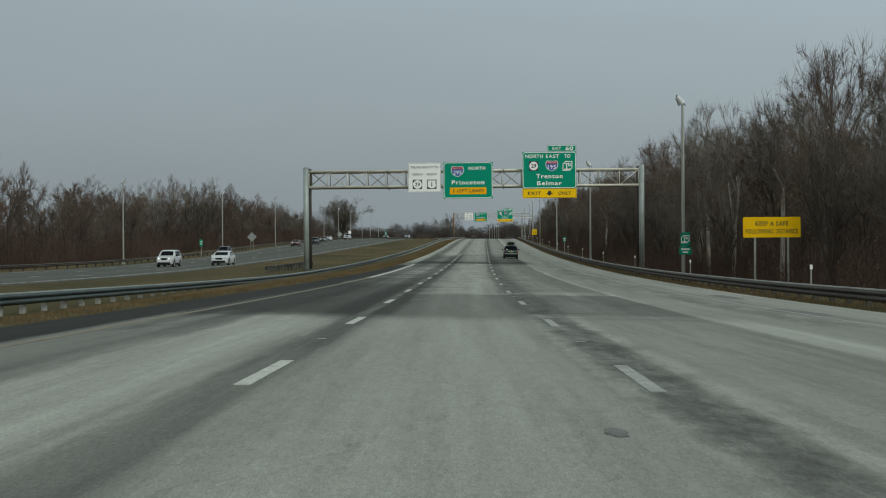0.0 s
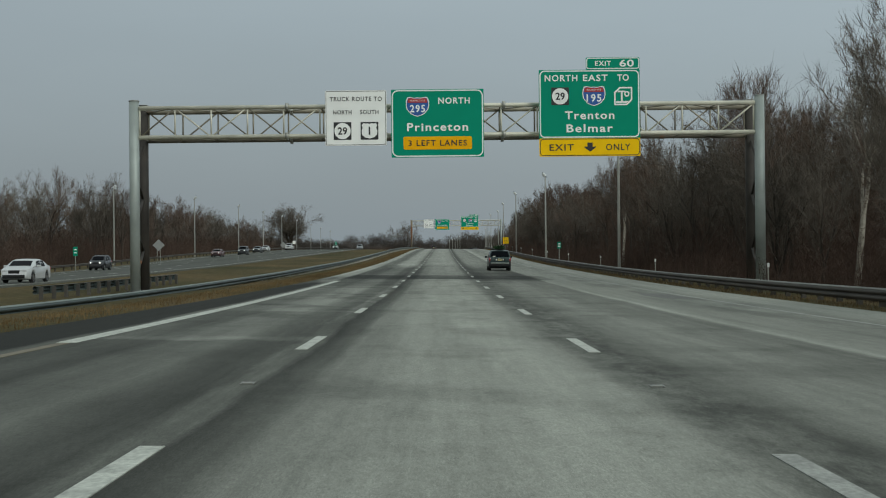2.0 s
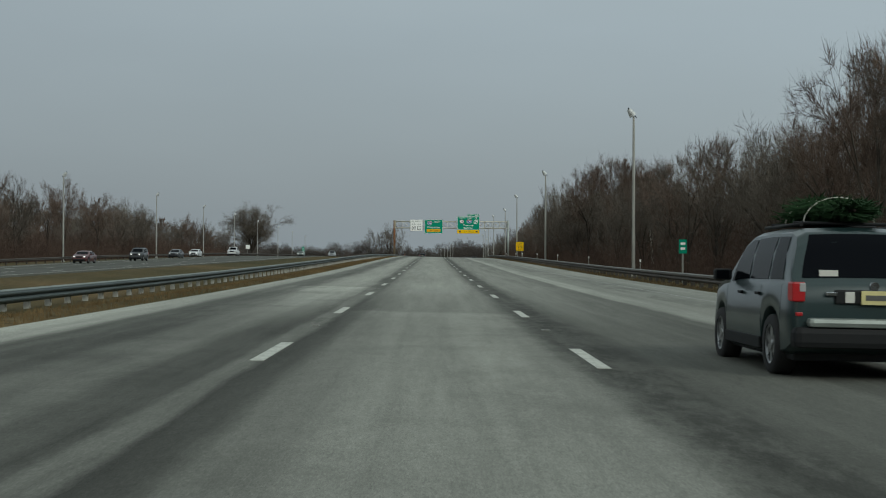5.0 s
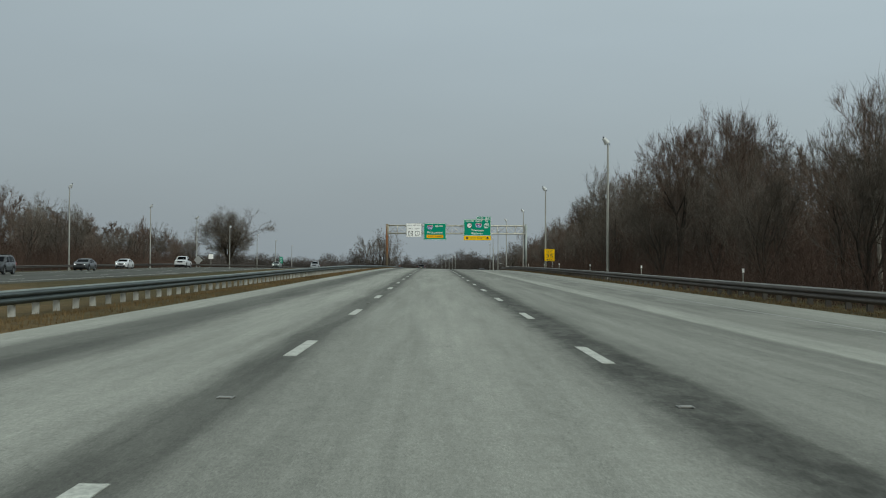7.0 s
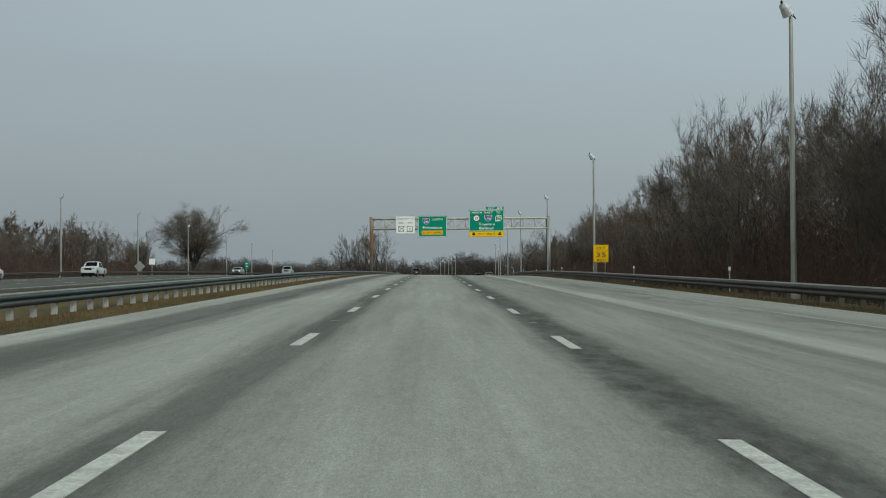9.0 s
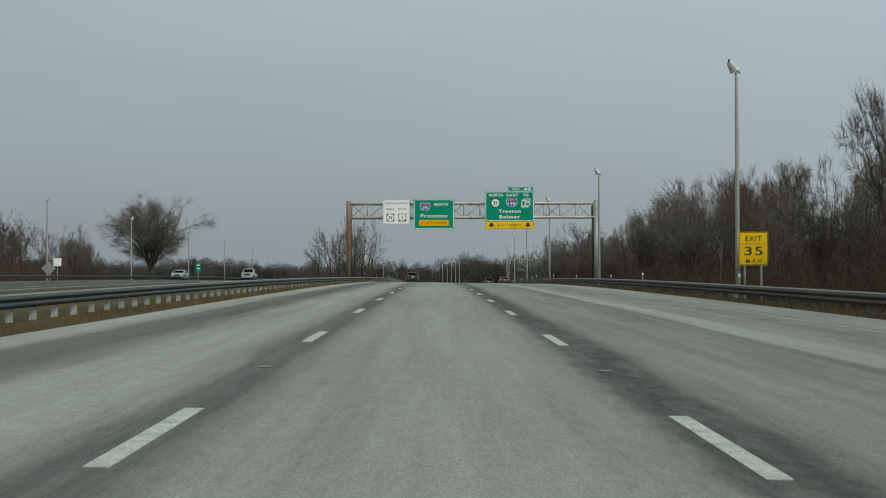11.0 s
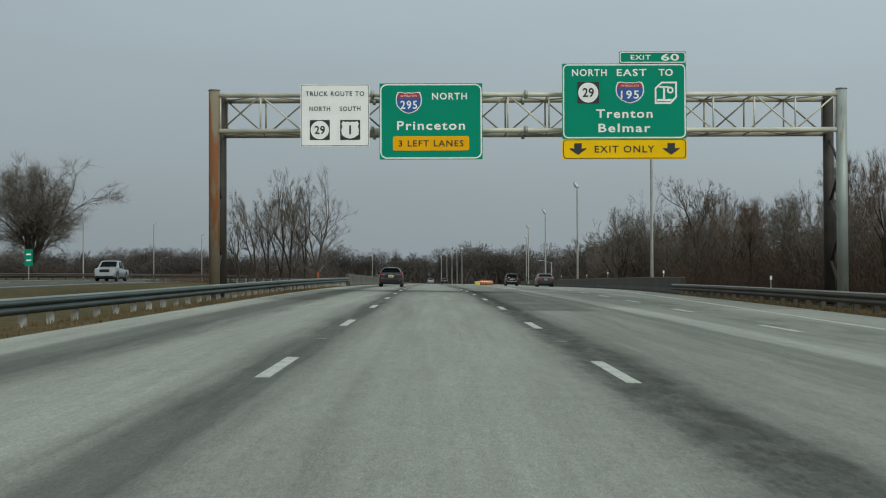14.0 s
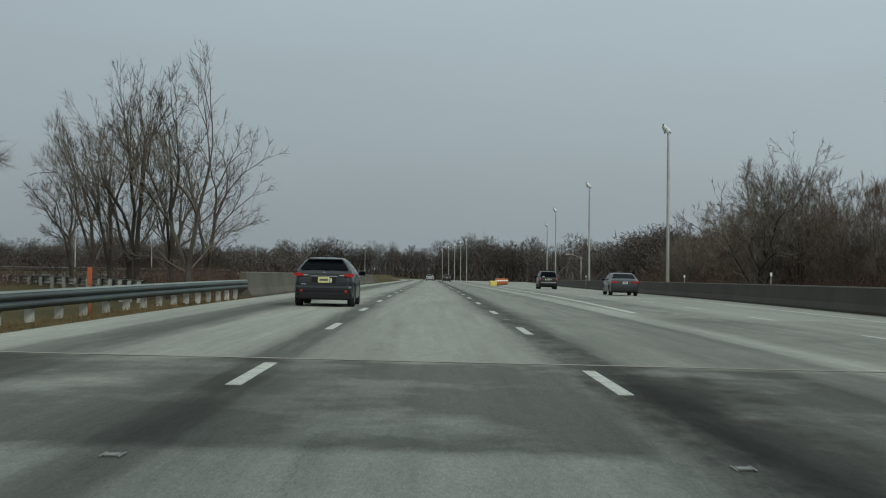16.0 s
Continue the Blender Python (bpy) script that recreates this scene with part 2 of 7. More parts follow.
def ground_mat():
    """Dormant grass: tan, olive and bare brown in patches."""
    m = bpy.data.materials.new("dormant_grass")
    m.use_nodes = True
    n, l = m.node_tree.nodes, m.node_tree.links
    b = n["Principled BSDF"]
    b.inputs["Roughness"].default_value = 0.95
    b.inputs["Specular IOR Level"].default_value = 0.1
    tc = n.new("ShaderNodeTexCoord")

    def nz(s, d=6, stretch=(1, 1, 1)):
        mp = n.new("ShaderNodeMapping")
        mp.inputs["Scale"].default_value = stretch
        l.new(tc.outputs["Object"], mp.inputs[0])
        k = n.new("ShaderNodeTexNoise")
        k.inputs["Scale"].default_value, k.inputs["Detail"].default_value = s, d
        l.new(mp.outputs[0], k.inputs["Vector"])
        return k.outputs[0]
    r = n.new("ShaderNodeValToRGB")
    l.new(nz(0.12, 8, (1, 0.35, 1)), r.inputs[0])
    e = r.color_ramp.elements
    e[0].position, e[0].color = 0.34, (0.050, 0.046, 0.019, 1)
    e[1].position, e[1].color = 0.66, (0.118, 0.082, 0.038, 1)
    k = e.new(0.5)
    k.color = (0.078, 0.062, 0.028, 1)
    r2 = n.new("ShaderNodeMapRange")
    r2.inputs["From Min"].default_value, r2.inputs["From Max"].default_value = 0.3, 0.7
    r2.inputs["To Min"].default_value, r2.inputs["To Max"].default_value = 0.65, 1.35
    l.new(nz(2.5, 8), r2.inputs["Value"])
    mx = n.new("ShaderNodeMixRGB")
    mx.blend_type = "MULTIPLY"
    mx.inputs[0].default_value = 1
    l.new(r.outputs[0], mx.inputs[1])
    l.new(r2.outputs[0], mx.inputs[2])
    l.new(mx.outputs[0], b.inputs["Base Color"])
    bp = n.new("ShaderNodeBump")
    bp.inputs["Strength"].default_value, bp.inputs["Distance"].default_value = 0.8, 0.06
    l.new(nz(9, 6), bp.inputs["Height"])
    l.new(bp.outputs[0], b.inputs["Normal"])
    return m


# greys across the northbound carriageway, in metres from the middle of the middle lane
LATE = [(-8.0, 0.335), (-6.2, 0.353), (-5.5, 0.320), (-5.2, 0.160), (-4.5, 0.140), (-4.15, 0.205), (-3.8, 0.307), (-2.8, 0.330), (-2.3, 0.270), (-2.08, 0.158), (-1.72, 0.140), (-1.55, 0.233), (-1.25, 0.279), (-0.6, 0.302), (0.0, 0.316),
        (0.6, 0.307), (1.2, 0.279), (1.55, 0.233), (1.72, 0.135), (2.22, 0.121), (2.42, 0.215), (2.8, 0.252), (3.9, 0.262), (4.7, 0.230), (5.05, 0.195), (5.2, 0.353), (5.7, 0.353), (6.1, 0.250), (8.4, 0.255), (9.2, 0.310), (18.0, 0.290)]
EARLY = [(-8.0, 0.36), (-6.0, 0.38), (-5.3, 0.30), (-4.95, 0.075), (-4.0, 0.065), (-3.6, 0.10), (-3.0, 0.11), (-2.6, 0.065), (-2.15, 0.06), (-1.95, 0.13), (-1.78, 0.14), (-1.70, 0.055), (-1.42, 0.06), (-1.15, 0.13), (-0.4, 0.185), (0.2, 0.18), (0.7, 0.20), (1.3, 0.17),
         (1.65, 0.11), (2.4, 0.095), (2.9, 0.13), (3.6, 0.14), (4.4, 0.11), (5.1, 0.11), (5.35, 0.27), (6.3, 0.25), (8.4, 0.26), (9.2, 0.31), (18.0, 0.30)]
M_ROAD = pavement_mat("worn_concrete", LATE, EARLY, (26, 29, 165, 195), [(-90, 30, 1.6, 1.55, 2.55), (28, 50, 1.45, 1.6, 5.3), (86, 112, 1.4, -4.9, -1.9), (28, 62, 0.75, -5.6, -1.95), (46, 80, 1.7, -1.6, 5.3), (60, 76, 1.3, -4.9, -1.9), (80, 128, 1.75, -1.6, 5.3), (139, 172, 1.35, -1.6, 1.6), (137, 192, 1.5, -4.9, -1.9), (75, 126, 1.75, -4.9, -2.0), (128.0, 138.2, 0.58, -5.2, 6), (124, 150, 0.62, 1.9, 5.4), (483.0, 491.2, 0.44, -6.2, 1.5), (481.0, 491.2, 0.5, 1.9, 3.1), (485, 491.2, 0.72, 1.5, 13), (450, 491, 0.55, 2.0, 4.3), (460, 483, 0.62, -6.2, -4.1), (455, 485, 0.80, 4.5, 14), (491.6, 512, 0.85, 2, 14)],
                      shoulder=0.030, blotch=((1.65, 2.45, 0.68, 1.8, 0.42), (1.5, 2.3, 0.72, 4.0, 1.4), (-2.4, -1.65, 0.75, 1.4, 0.08), (-5.0, -3.7, 0.78, 1.2, 0.07), (3.4, 5.2, 0.86, 1.4, 0.06), (6.6, 8.4, 0.75, 0.8, 0.16)))
M_SOUTH = pavement_mat("worn_asphalt", [(-46, 0.12), (-42, 0.09), (-38, 0.108), (-34, 0.09), (-30, 0.108), (-26.5, 0.095), (-24.3, 0.11), (-23.6, 0.15)])
M_GROUND = ground_mat()
M_WHITE = mat("worn_white_paint", (0.43, 0.44, 0.39), 0.7, var=0.26, scale=4, fine=0.30, bscale=25)
M_FAINT = mat("faded_white_paint", (0.29, 0.295, 0.27), 0.8, var=0.25, scale=2, fine=0.3, bscale=25)
M_YELLOWLINE = mat("worn_yellow_paint", (0.15, 0.125, 0.08), 0.7, var=0.2, scale=3, fine=0.25, bscale=25)
M_GALV = mat("galvanised_steel", (0.37, 0.37, 0.335), 0.5, 0.55, var=0.18, scale=0.8, fine=0.08, bscale=12)
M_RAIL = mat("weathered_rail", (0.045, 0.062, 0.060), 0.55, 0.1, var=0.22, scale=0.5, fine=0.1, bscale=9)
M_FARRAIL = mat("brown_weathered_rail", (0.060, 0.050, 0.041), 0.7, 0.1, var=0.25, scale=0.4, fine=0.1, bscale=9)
# rail tops are pale for the skylight their upper slope catches
M_RAILTOP = mat("rail_lit_edge", (0.20, 0.23, 0.215), 0.65, 0.2, var=0.15, scale=0.5)
M_POST = mat("weathered_post", (0.40, 0.40, 0.36), 0.8, 0.1, var=0.15, scale=2, fine=0.1, rnd=0.2)
# darker posts, for the right rail and the one facing away
M_POSTDARK = mat("dark_post", (0.085, 0.078, 0.068), 0.85, 0.1, var=0.2, scale=2, fine=0.1, rnd=0.25)
# same painted skylight, weaker, for the right and rear-facing rails
M_LIPDARK = mat("dull_rail_lit_edge", (0.19, 0.185, 0.165), 0.6, 0.25, var=0.2, scale=0.5)
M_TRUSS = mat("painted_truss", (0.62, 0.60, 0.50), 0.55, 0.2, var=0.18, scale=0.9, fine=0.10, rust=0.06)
M_WEB = mat("dark_truss_web", (0.26, 0.235, 0.18), 0.65, 0.2, var=0.3, scale=0.9, fine=0.12, rust=0.15, rnd=0.35)
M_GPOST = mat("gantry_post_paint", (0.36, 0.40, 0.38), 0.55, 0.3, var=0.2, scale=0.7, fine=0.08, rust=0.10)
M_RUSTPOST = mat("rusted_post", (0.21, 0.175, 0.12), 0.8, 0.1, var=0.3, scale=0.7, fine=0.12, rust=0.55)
M_DARKPOST = mat("dark_brown_post", (0.050, 0.044, 0.038), 0.7, 0.2, var=0.3, scale=0.9, fine=0.1, rust=0.2)
M_CONCLEFT = mat("median_concrete", (0.09, 0.082, 0.062), 0.9, var=0.25, scale=0.35, fine=0.12, bscale=8, bump=0.4)
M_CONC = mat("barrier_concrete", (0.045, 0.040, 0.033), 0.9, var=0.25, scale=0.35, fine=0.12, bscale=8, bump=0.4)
# strip along the barrier top, lighter than the sides
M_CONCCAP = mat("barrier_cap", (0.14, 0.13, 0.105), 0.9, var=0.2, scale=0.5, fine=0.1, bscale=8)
M_GREEN = mat("sign_green", (0.001, 0.27, 0.165), 0.7, var=0.05, scale=0.6, spec=0.12)
M_SWHITE = mat("sign_white", (0.90, 0.91, 0.88), 0.6, var=0.06, scale=0.8)
M_SYELLOW = mat("sign_yellow", (0.96, 0.58, 0.004), 0.7, var=0.07, scale=0.8, spec=0.12)
M_SAMBER = mat("sign_amber", (0.90, 0.44, 0.004), 0.7, var=0.07, scale=0.8, spec=0.12)
M_SBLACK = mat("sign_black", (0.025, 0.025, 0.027), 0.5, var=0.05)
M_SBLUE = mat("sign_blue", (0.02, 0.10, 0.36), 0.45, var=0.05)
M_SRED = mat("sign_red", (0.42, 0.03, 0.03), 0.45, var=0.05)
M_ALU = mat("sign_back_aluminium", (0.36, 0.37, 0.36), 0.5, 0.6, var=0.1)
M_LAMP = mat("lamp_housing", (0.55, 0.57, 0.56), 0.5, 0.2, var=0.08)
M_LENS = mat("lamp_lens", (0.55, 0.60, 0.60), 0.15, 0.0, var=0.05)
M_BARK = mat("bark", (0.062, 0.054, 0.046), 0.95, var=0.35, scale=0.8, fine=0.25, bscale=18, spec=0.1, rnd=0.40)
M_PALEBARK = mat("pale_bark", (0.36, 0.33, 0.28), 0.9, var=0.35, scale=1.0, fine=0.2, bscale=10, spec=0.1)
M_TWIG = mat("twigs", (0.120, 0.088, 0.070), 0.95, var=0.3, scale=0.35, spec=0.1, rnd=0.35)
M_GREYTWIG = mat("grey_twigs", (0.125, 0.108, 0.090), 0.95, var=0.3, scale=0.35, spec=0.1, rnd=0.3)
# greyer than the near twigs: distance haze is mixed into this colour
M_HAZETWIG = mat("hazed_far_twigs", (0.090, 0.078, 0.070), 0.95, var=0.25, scale=0.05, spec=0.1, rnd=0.25)
M_BRUSH = mat("brush", (0.084, 0.057, 0.045), 0.95, var=0.35, scale=0.3, spec=0.1, rnd=0.3)
M_GRASS = mat("dry_grass", (0.145, 0.10, 0.048), 0.95, var=0.35, scale=0.35, spec=0.1)
M_TYRE = mat("tyre_rubber", (0.018, 0.018, 0.019), 0.85, var=0.1)
M_RIM = mat("alloy_rim", (0.42, 0.43, 0.44), 0.3, 0.9, var=0.06)
M_TRIM = mat("black_trim", (0.014, 0.015, 0.016), 0.65, var=0.08, spec=0.22)
M_CHROME = mat("chrome", (0.62, 0.64, 0.66), 0.15, 1.0, var=0.03)
M_CARGLASS = glass("tinted_glass", (0.004, 0.005, 0.007))
M_TAIL = glow("tail_lens", (0.30, 0.010, 0.012), 0.16)
M_CLEARLENS = mat("clear_lens", (0.38, 0.38, 0.38), 0.12, var=0.05)
M_HEAD = glow("headlamp", (1.0, 0.98, 0.92), 1.6)
M_PLATE = mat("plate_yellow", (0.62, 0.56, 0.26), 0.5, var=0.1, scale=6)
M_PLATEWHITE = mat("plate_pale", (0.60, 0.60, 0.55), 0.4, var=0.05)
M_NEEDLE = mat("fir_needles", (0.022, 0.055, 0.022), 0.9, var=0.3, scale=5, spec=0.2)


def paint(name, color, rough=0.38, metal=0.1):
    m = mat(name, color, min(rough, 0.3), metal, var=0.06, scale=1.2, fine=0.03)
    m.node_tree.nodes["Principled BSDF"].inputs["Coat Weight"].default_value = 0.3
    m.node_tree.nodes["Principled BSDF"].inputs["Coat Roughness"].default_value = 0.08
    return m


# ================= small tools =================
def obj(name, me, material, parent=None, label=""):
    if material is not None and not me.materials:
        me.materials.append(material)
    o = new(name, me)
    if parent is not None:
        o.parent = parent
    if label:
        o["label"] = label
    return o


def part(name, bm, material, parent=None, label="", smooth=False):
    me = bpy.data.meshes.new(name)
    bm.normal_update()
    bm.to_mesh(me)
    bm.free()
    if smooth:
        me.polygons.foreach_set("use_smooth", [True] * len(me.polygons))
    return obj(name, me, material, parent, label)


def pyd(name, verts, faces, material, parent=None, label="", smooth=False):
    me = bpy.data.meshes.new(name)
    me.from_pydata([tuple(v) for v in verts], [], [tuple(int(i) for i in f) for f in faces])
    me.update()
    if smooth:
        me.polygons.foreach_set("use_smooth", [True] * len(me.polygons))
    return obj(name, me, material, parent, label)


def root(name, m, label, category, group="", kind=""):
    e = new(name)
    e.empty_display_size = 0.2
    e.matrix_world = m
    return tagged(e, label, category, group, kind)


def box(bm, x0, x1, y0, y1, z0, z1, bevel=0.0):
    r = bmesh.ops.create_cube(bm, size=1.0)
    vs = r["verts"]
    bmesh.ops.scale(bm, vec=(x1 - x0, y1 - y0, z1 - z0), verts=vs)
    bmesh.ops.translate(bm, vec=((x0 + x1) / 2, (y0 + y1) / 2, (z0 + z1) / 2), verts=vs)
    if bevel:
        es = list({e for v in vs for e in v.link_edges})
        bmesh.ops.bevel(bm, geom=es, offset=bevel, segments=2, affect="EDGES", profile=0.6)
    return bm


def tube(bm, a, b, r0, r1=None, n=8, caps=True):
    """A round bar from a to b."""
    r1 = r0 if r1 is None else r1
    a, b = Vector(a), Vector(b)
    d = b - a
    q = d.to_track_quat("Z", "Y")
    ring0, ring1 = [], []
    for k in range(n):
        w = 2 * math.pi * k / n
        o = Vector((math.cos(w), math.sin(w), 0))
        ring0.append(bm.verts.new(a + q @ (o * r0)))
        ring1.append(bm.verts.new(b + q @ (o * r1)))
    for k in range(n):
        f = bm.faces.new((ring0[k], ring0[(k + 1) % n], ring1[(k + 1) % n], ring1[k]))
        f.smooth = True
    if caps:
        bm.faces.new(list(reversed(ring0)))
        bm.faces.new(ring1)
    return bm


def prism(bm, pts, y0, y1):
    """A flat outline in x and z, given thickness from y0 to y1."""
    a = [bm.verts.new((x, y0, z)) for x, z in pts]
    b = [bm.verts.new((x, y1, z)) for x, z in pts]
    n = len(pts)
    bm.faces.new(a)
    bm.faces.new(list(reversed(b)))
    for k in range(n):
        bm.faces.new((a[k], b[k], b[(k + 1) % n], a[(k + 1) % n]))
    bmesh.ops.recalc_face_normals(bm, faces=bm.faces[:])
    return bm


# ================= the lie of the land =================
def knots(table):
    ys, vs = np.array([a for a, _ in table], float), np.array([b for _, b in table], float)
    fine = np.arange(ys[0], ys[-1] + 1, 5.0)
    v = np.interp(fine, ys, vs)
    for _ in range(10):                     # soften the corners
        v[1:-1] = 0.25 * v[:-2] + 0.5 * v[1:-1] + 0.25 * v[2:]
    return lambda y: float(np.interp(y, fine, v))


mid_x = knots([(-400, 11.2), (-20, 2.01), (0, 1.53), (20, 1.06), (40, 0.67), (60, 0.43), (80, 0.30), (100, 0.22), (140, 0.10), (200, 0.04), (240, -0.03), (300, -0.10), (350, -0.09), (400, 0.02),
               (450, 0.11), (480, 0.08), (520, 0.0), (820, 0.0), (900, -3.0), (1000, -16), (1100, -42), (1300, -120), (1700, -330), (4000, -1600)])
mid_z = knots([(-400, 6.2), (-20, 0.31), (0, 0.0), (20, -0.31), (40, -0.60), (60, -0.78), (80, -0.89), (100, -0.94), (120, -0.91), (140, -0.84), (160, -0.71), (180, -0.57), (200, -0.39), (220, -0.17),
               (240, 0.08), (280, 0.64), (320, 1.18), (360, 1.68), (400, 2.08), (420, 2.21), (440, 2.30), (460, 2.36), (480, 2.38), (500, 2.35), (520, 2.29), (560, 2.08), (640, 1.58), (760, 0.83), (1000, -0.5), (1400, -1.5), (4000, -2.0)])
CROSS = 0.0167
south_near = knots([(-400, 5.9), (0, -0.25), (75, -0.98), (105, -1.16), (140, -1.05), (206, -0.49), (231, -0.16), (252, 0.10), (286, 0.50), (330, 1.07), (360, 1.48), (400, 2.0), (447, 2.46), (515, 2.72), (700, 2.4), (1000, 1.2), (1400, -1.0), (4000, -2.0)])
south_far = knots([(-400, 5.2), (0, -0.6), (80, -1.3), (134, -1.52), (160, -1.62), (180, -1.56), (205, -1.33), (239, -0.85), (285, 0.10), (310, 0.54), (337, 0.98), (385, 1.64), (424, 2.15), (450, 2.5), (515, 2.95), (560, 3.1), (700, 2.8), (1000, 1.5), (1400, -1.0), (4000, -2.0)])
south_left = knots([(-400, -45.8), (470, -45.8), (505, -42.5), (545, -36.6), (600, -34.5), (4000, -34.5)])
right_edge = knots([(-400, 10.3), (380, 10.4), (440, 10.9), (480, 12.6), (512, 14.6), (555, 16.0), (640, 17.4), (760, 22), (1000, 40), (4000, 40)])
right_line = knots([(-400, 7.9), (300, 8.1), (430, 8.3), (470, 10.2), (512, 12.7), (555, 13.9), (640, 15.2), (760, 19.5), (1000, 37), (4000, 37)])
left_edge = knots([(-400, -7.3), (45, -7.2), (85, -6.5), (130, -6.1), (300, -6.2), (460, -6.4), (520, -6.6), (4000, -6.6)])
rail_top = knots([(-400, 0.42), (30, 0.41), (50, 0.30), (69, 0.15), (90, 0.03), (111, 0.10), (165, 0.30), (199, 0.34), (238, 0.43), (270, 0.41), (300, 0.46), (370, 0.49), (400, 0.47), (425, 0.51), (460, 0.56), (500, 0.70), (530, 0.80), (4000, 0.8)])
left_line = knots([(-400, -5.6), (30, -5.6), (80, -4.95), (150, -4.95), (260, -5.05), (360, -5.2), (4000, -5.2)])
left_rail = knots([(-400, -12.0), (40, -12.0), (70, -11.7), (150, -10.3), (240, -10.0), (390, -9.95), (425, -9.0), (460, -8.2), (500, -7.5), (526, -7.05), (4000, -7.0)])
median_dip = knots([(-400, 0.24), (35, 0.22), (60, 0.10), (90, 0.08), (130, 0.14), (165, 0.17), (200, 0.17), (240, 0.18), (275, 0.17), (310, 0.15), (370, 0.14), (420, 0.12), (460, 0.10), (520, -0.06), (4000, -0.06)])
right_rail = knots([(-400, 11.2), (100, 11.25), (380, 11.4), (440, 11.8), (470, 12.7), (490, 13.6), (700, 14)])


def on_road(u, y, up=0.0):
    """A place u metres right of the middle of the middle lane."""
    return Vector((mid_x(y) + u, y, mid_z(y) - CROSS * u + up))


def south(x, y, up=0.0):
    """A place on the southbound carriageway."""
    k = (x + 24) / -21
    return Vector((x, y, south_near(y) * (1 - k) + south_far(y) * k + up))


def columns(y):
    """Across the land at y: x and height, from far left to far right."""
    zf, zn, zr = south_far(y), south_near(y), mid_z(y)
    m = mid_x(y)
    le, re = left_edge(y), right_edge(y)
    far = -2.0 if y > 1000 else zr - 1.2
    ditch = min(zn, zr) - 0.22
    zl, zre = zr - CROSS * le, zr - CROSS * re
    return sorted([(-3500, far), (-900, far), (-300, zf - 1.0), (-120, zf - 0.8), (-70, zf - 0.6), (-54, zf - 0.25), (-46.6, zf - 0.02), (-46.0, zf - 0.10), (-23.4, zn - 0.10), (-22.6, zn - 0.02), (-19, zn - 0.15),
            (-15.5, ditch), (m + left_rail(y) - 0.35, zr - median_dip(y) - 0.07), (m + 0.5 * (le - 0.7 + left_rail(y)), zr - 0.5 * median_dip(y) - 0.01), (m + le - 0.7, zl + 0.02), (m + le - 0.06, zl - 0.012), (m + le + 0.5, zl - 0.10), (m + re - 0.5, zre - 0.10), (m + re + 0.06, zre - 0.02), (m + re + 0.8, zre + 0.02), (m + re + 2.2, zre - 0.10),
            (m + re + 6, zre - 0.45), (m + re + 14, zre - 0.7), (70, zr - 1.0), (120, zr - 1.0), (300, zr - 1.0), (900, far), (3500, far)])


def land(x, y):
    c = columns(y)
    return float(np.interp(x, [a for a, _ in c], [b for _, b in c]))


GY = [-400, -300, -220, -160, -120, -90] + list(range(-70, 760, 10)) + [780, 810, 850, 900, 960, 1030, 1120, 1250, 1400, 1700, 2200, 3000, 4200]
gv, gf = [], []
for y_ in GY:
    cols = columns(y_)
    for x_, z_ in cols:
        gv.append((x_, y_, z_))
NC = len(cols)
for i in range(len(GY) - 1):
    for j in range(NC - 1):
        gf.append((i * NC + j, i * NC + j + 1, (i + 1) * NC + j + 1, (i + 1) * NC + j))
ground = tagged(pyd("ground", gv, gf, M_GROUND, smooth=True), "dormant tan and olive roadside grass, uneven, over flat land", "ground", kind="structure")


def carriageway(name, place, edges, across, y0, y1, step, material, label):
    """A paved sheet with thickness and a UV layer in metres."""
    v, f, uvs = [], [], []
    ys = np.arange(y0, y1 + 0.1, step)
    n = len(across)
    for y in ys:
        a, b = edges(y)
        for k in across:
            u = a + (b - a) * k
            v.append(place(u, y))
            uvs.append((u, y))
    m = len(ys)
    for i in range(m - 1):
        for j in range(n - 1):
            f.append((i * n + j, i * n + j + 1, (i + 1) * n + j + 1, (i + 1) * n + j))
    base = len(v)
    for i, y in enumerate(ys):            # side skirts
        for j in (0, n - 1):
            v.append(v[i * n + j] - Vector((0, 0, 0.16)))
            uvs.append(uvs[i * n + j])
    for i in range(m - 1):
        f.append((i * n, (i + 1) * n, base + 2 * (i + 1), base + 2 * i))
        f.append((i * n + n - 1, base + 2 * i + 1, base + 2 * (i + 1) + 1, (i + 1) * n + n - 1))
    o = pyd(name, v, f, material)
    lay = o.data.uv_layers.new(name="lane")
    idx = np.empty(len(o.data.loops), dtype=np.int64)
    o.data.loops.foreach_get("vertex_index", idx)
    lay.data.foreach_set("uv", np.array(uvs, dtype=np.float32)[idx].ravel())
    return tagged(o, label, "road", kind="structure")


road = carriageway("road", on_road, lambda y: (left_edge(y), right_edge(y)), np.linspace(0, 1, 15), -120, 1700, 5, M_ROAD, "worn grey concrete carriageway with dark tyre bands and faded paint")
road_south = carriageway("road_southbound", south, lambda y: (south_left(y), -23.6), np.linspace(0, 1, 6), -300, 1700, 10, M_SOUTH, "grey asphalt carriageway beyond the grass median")


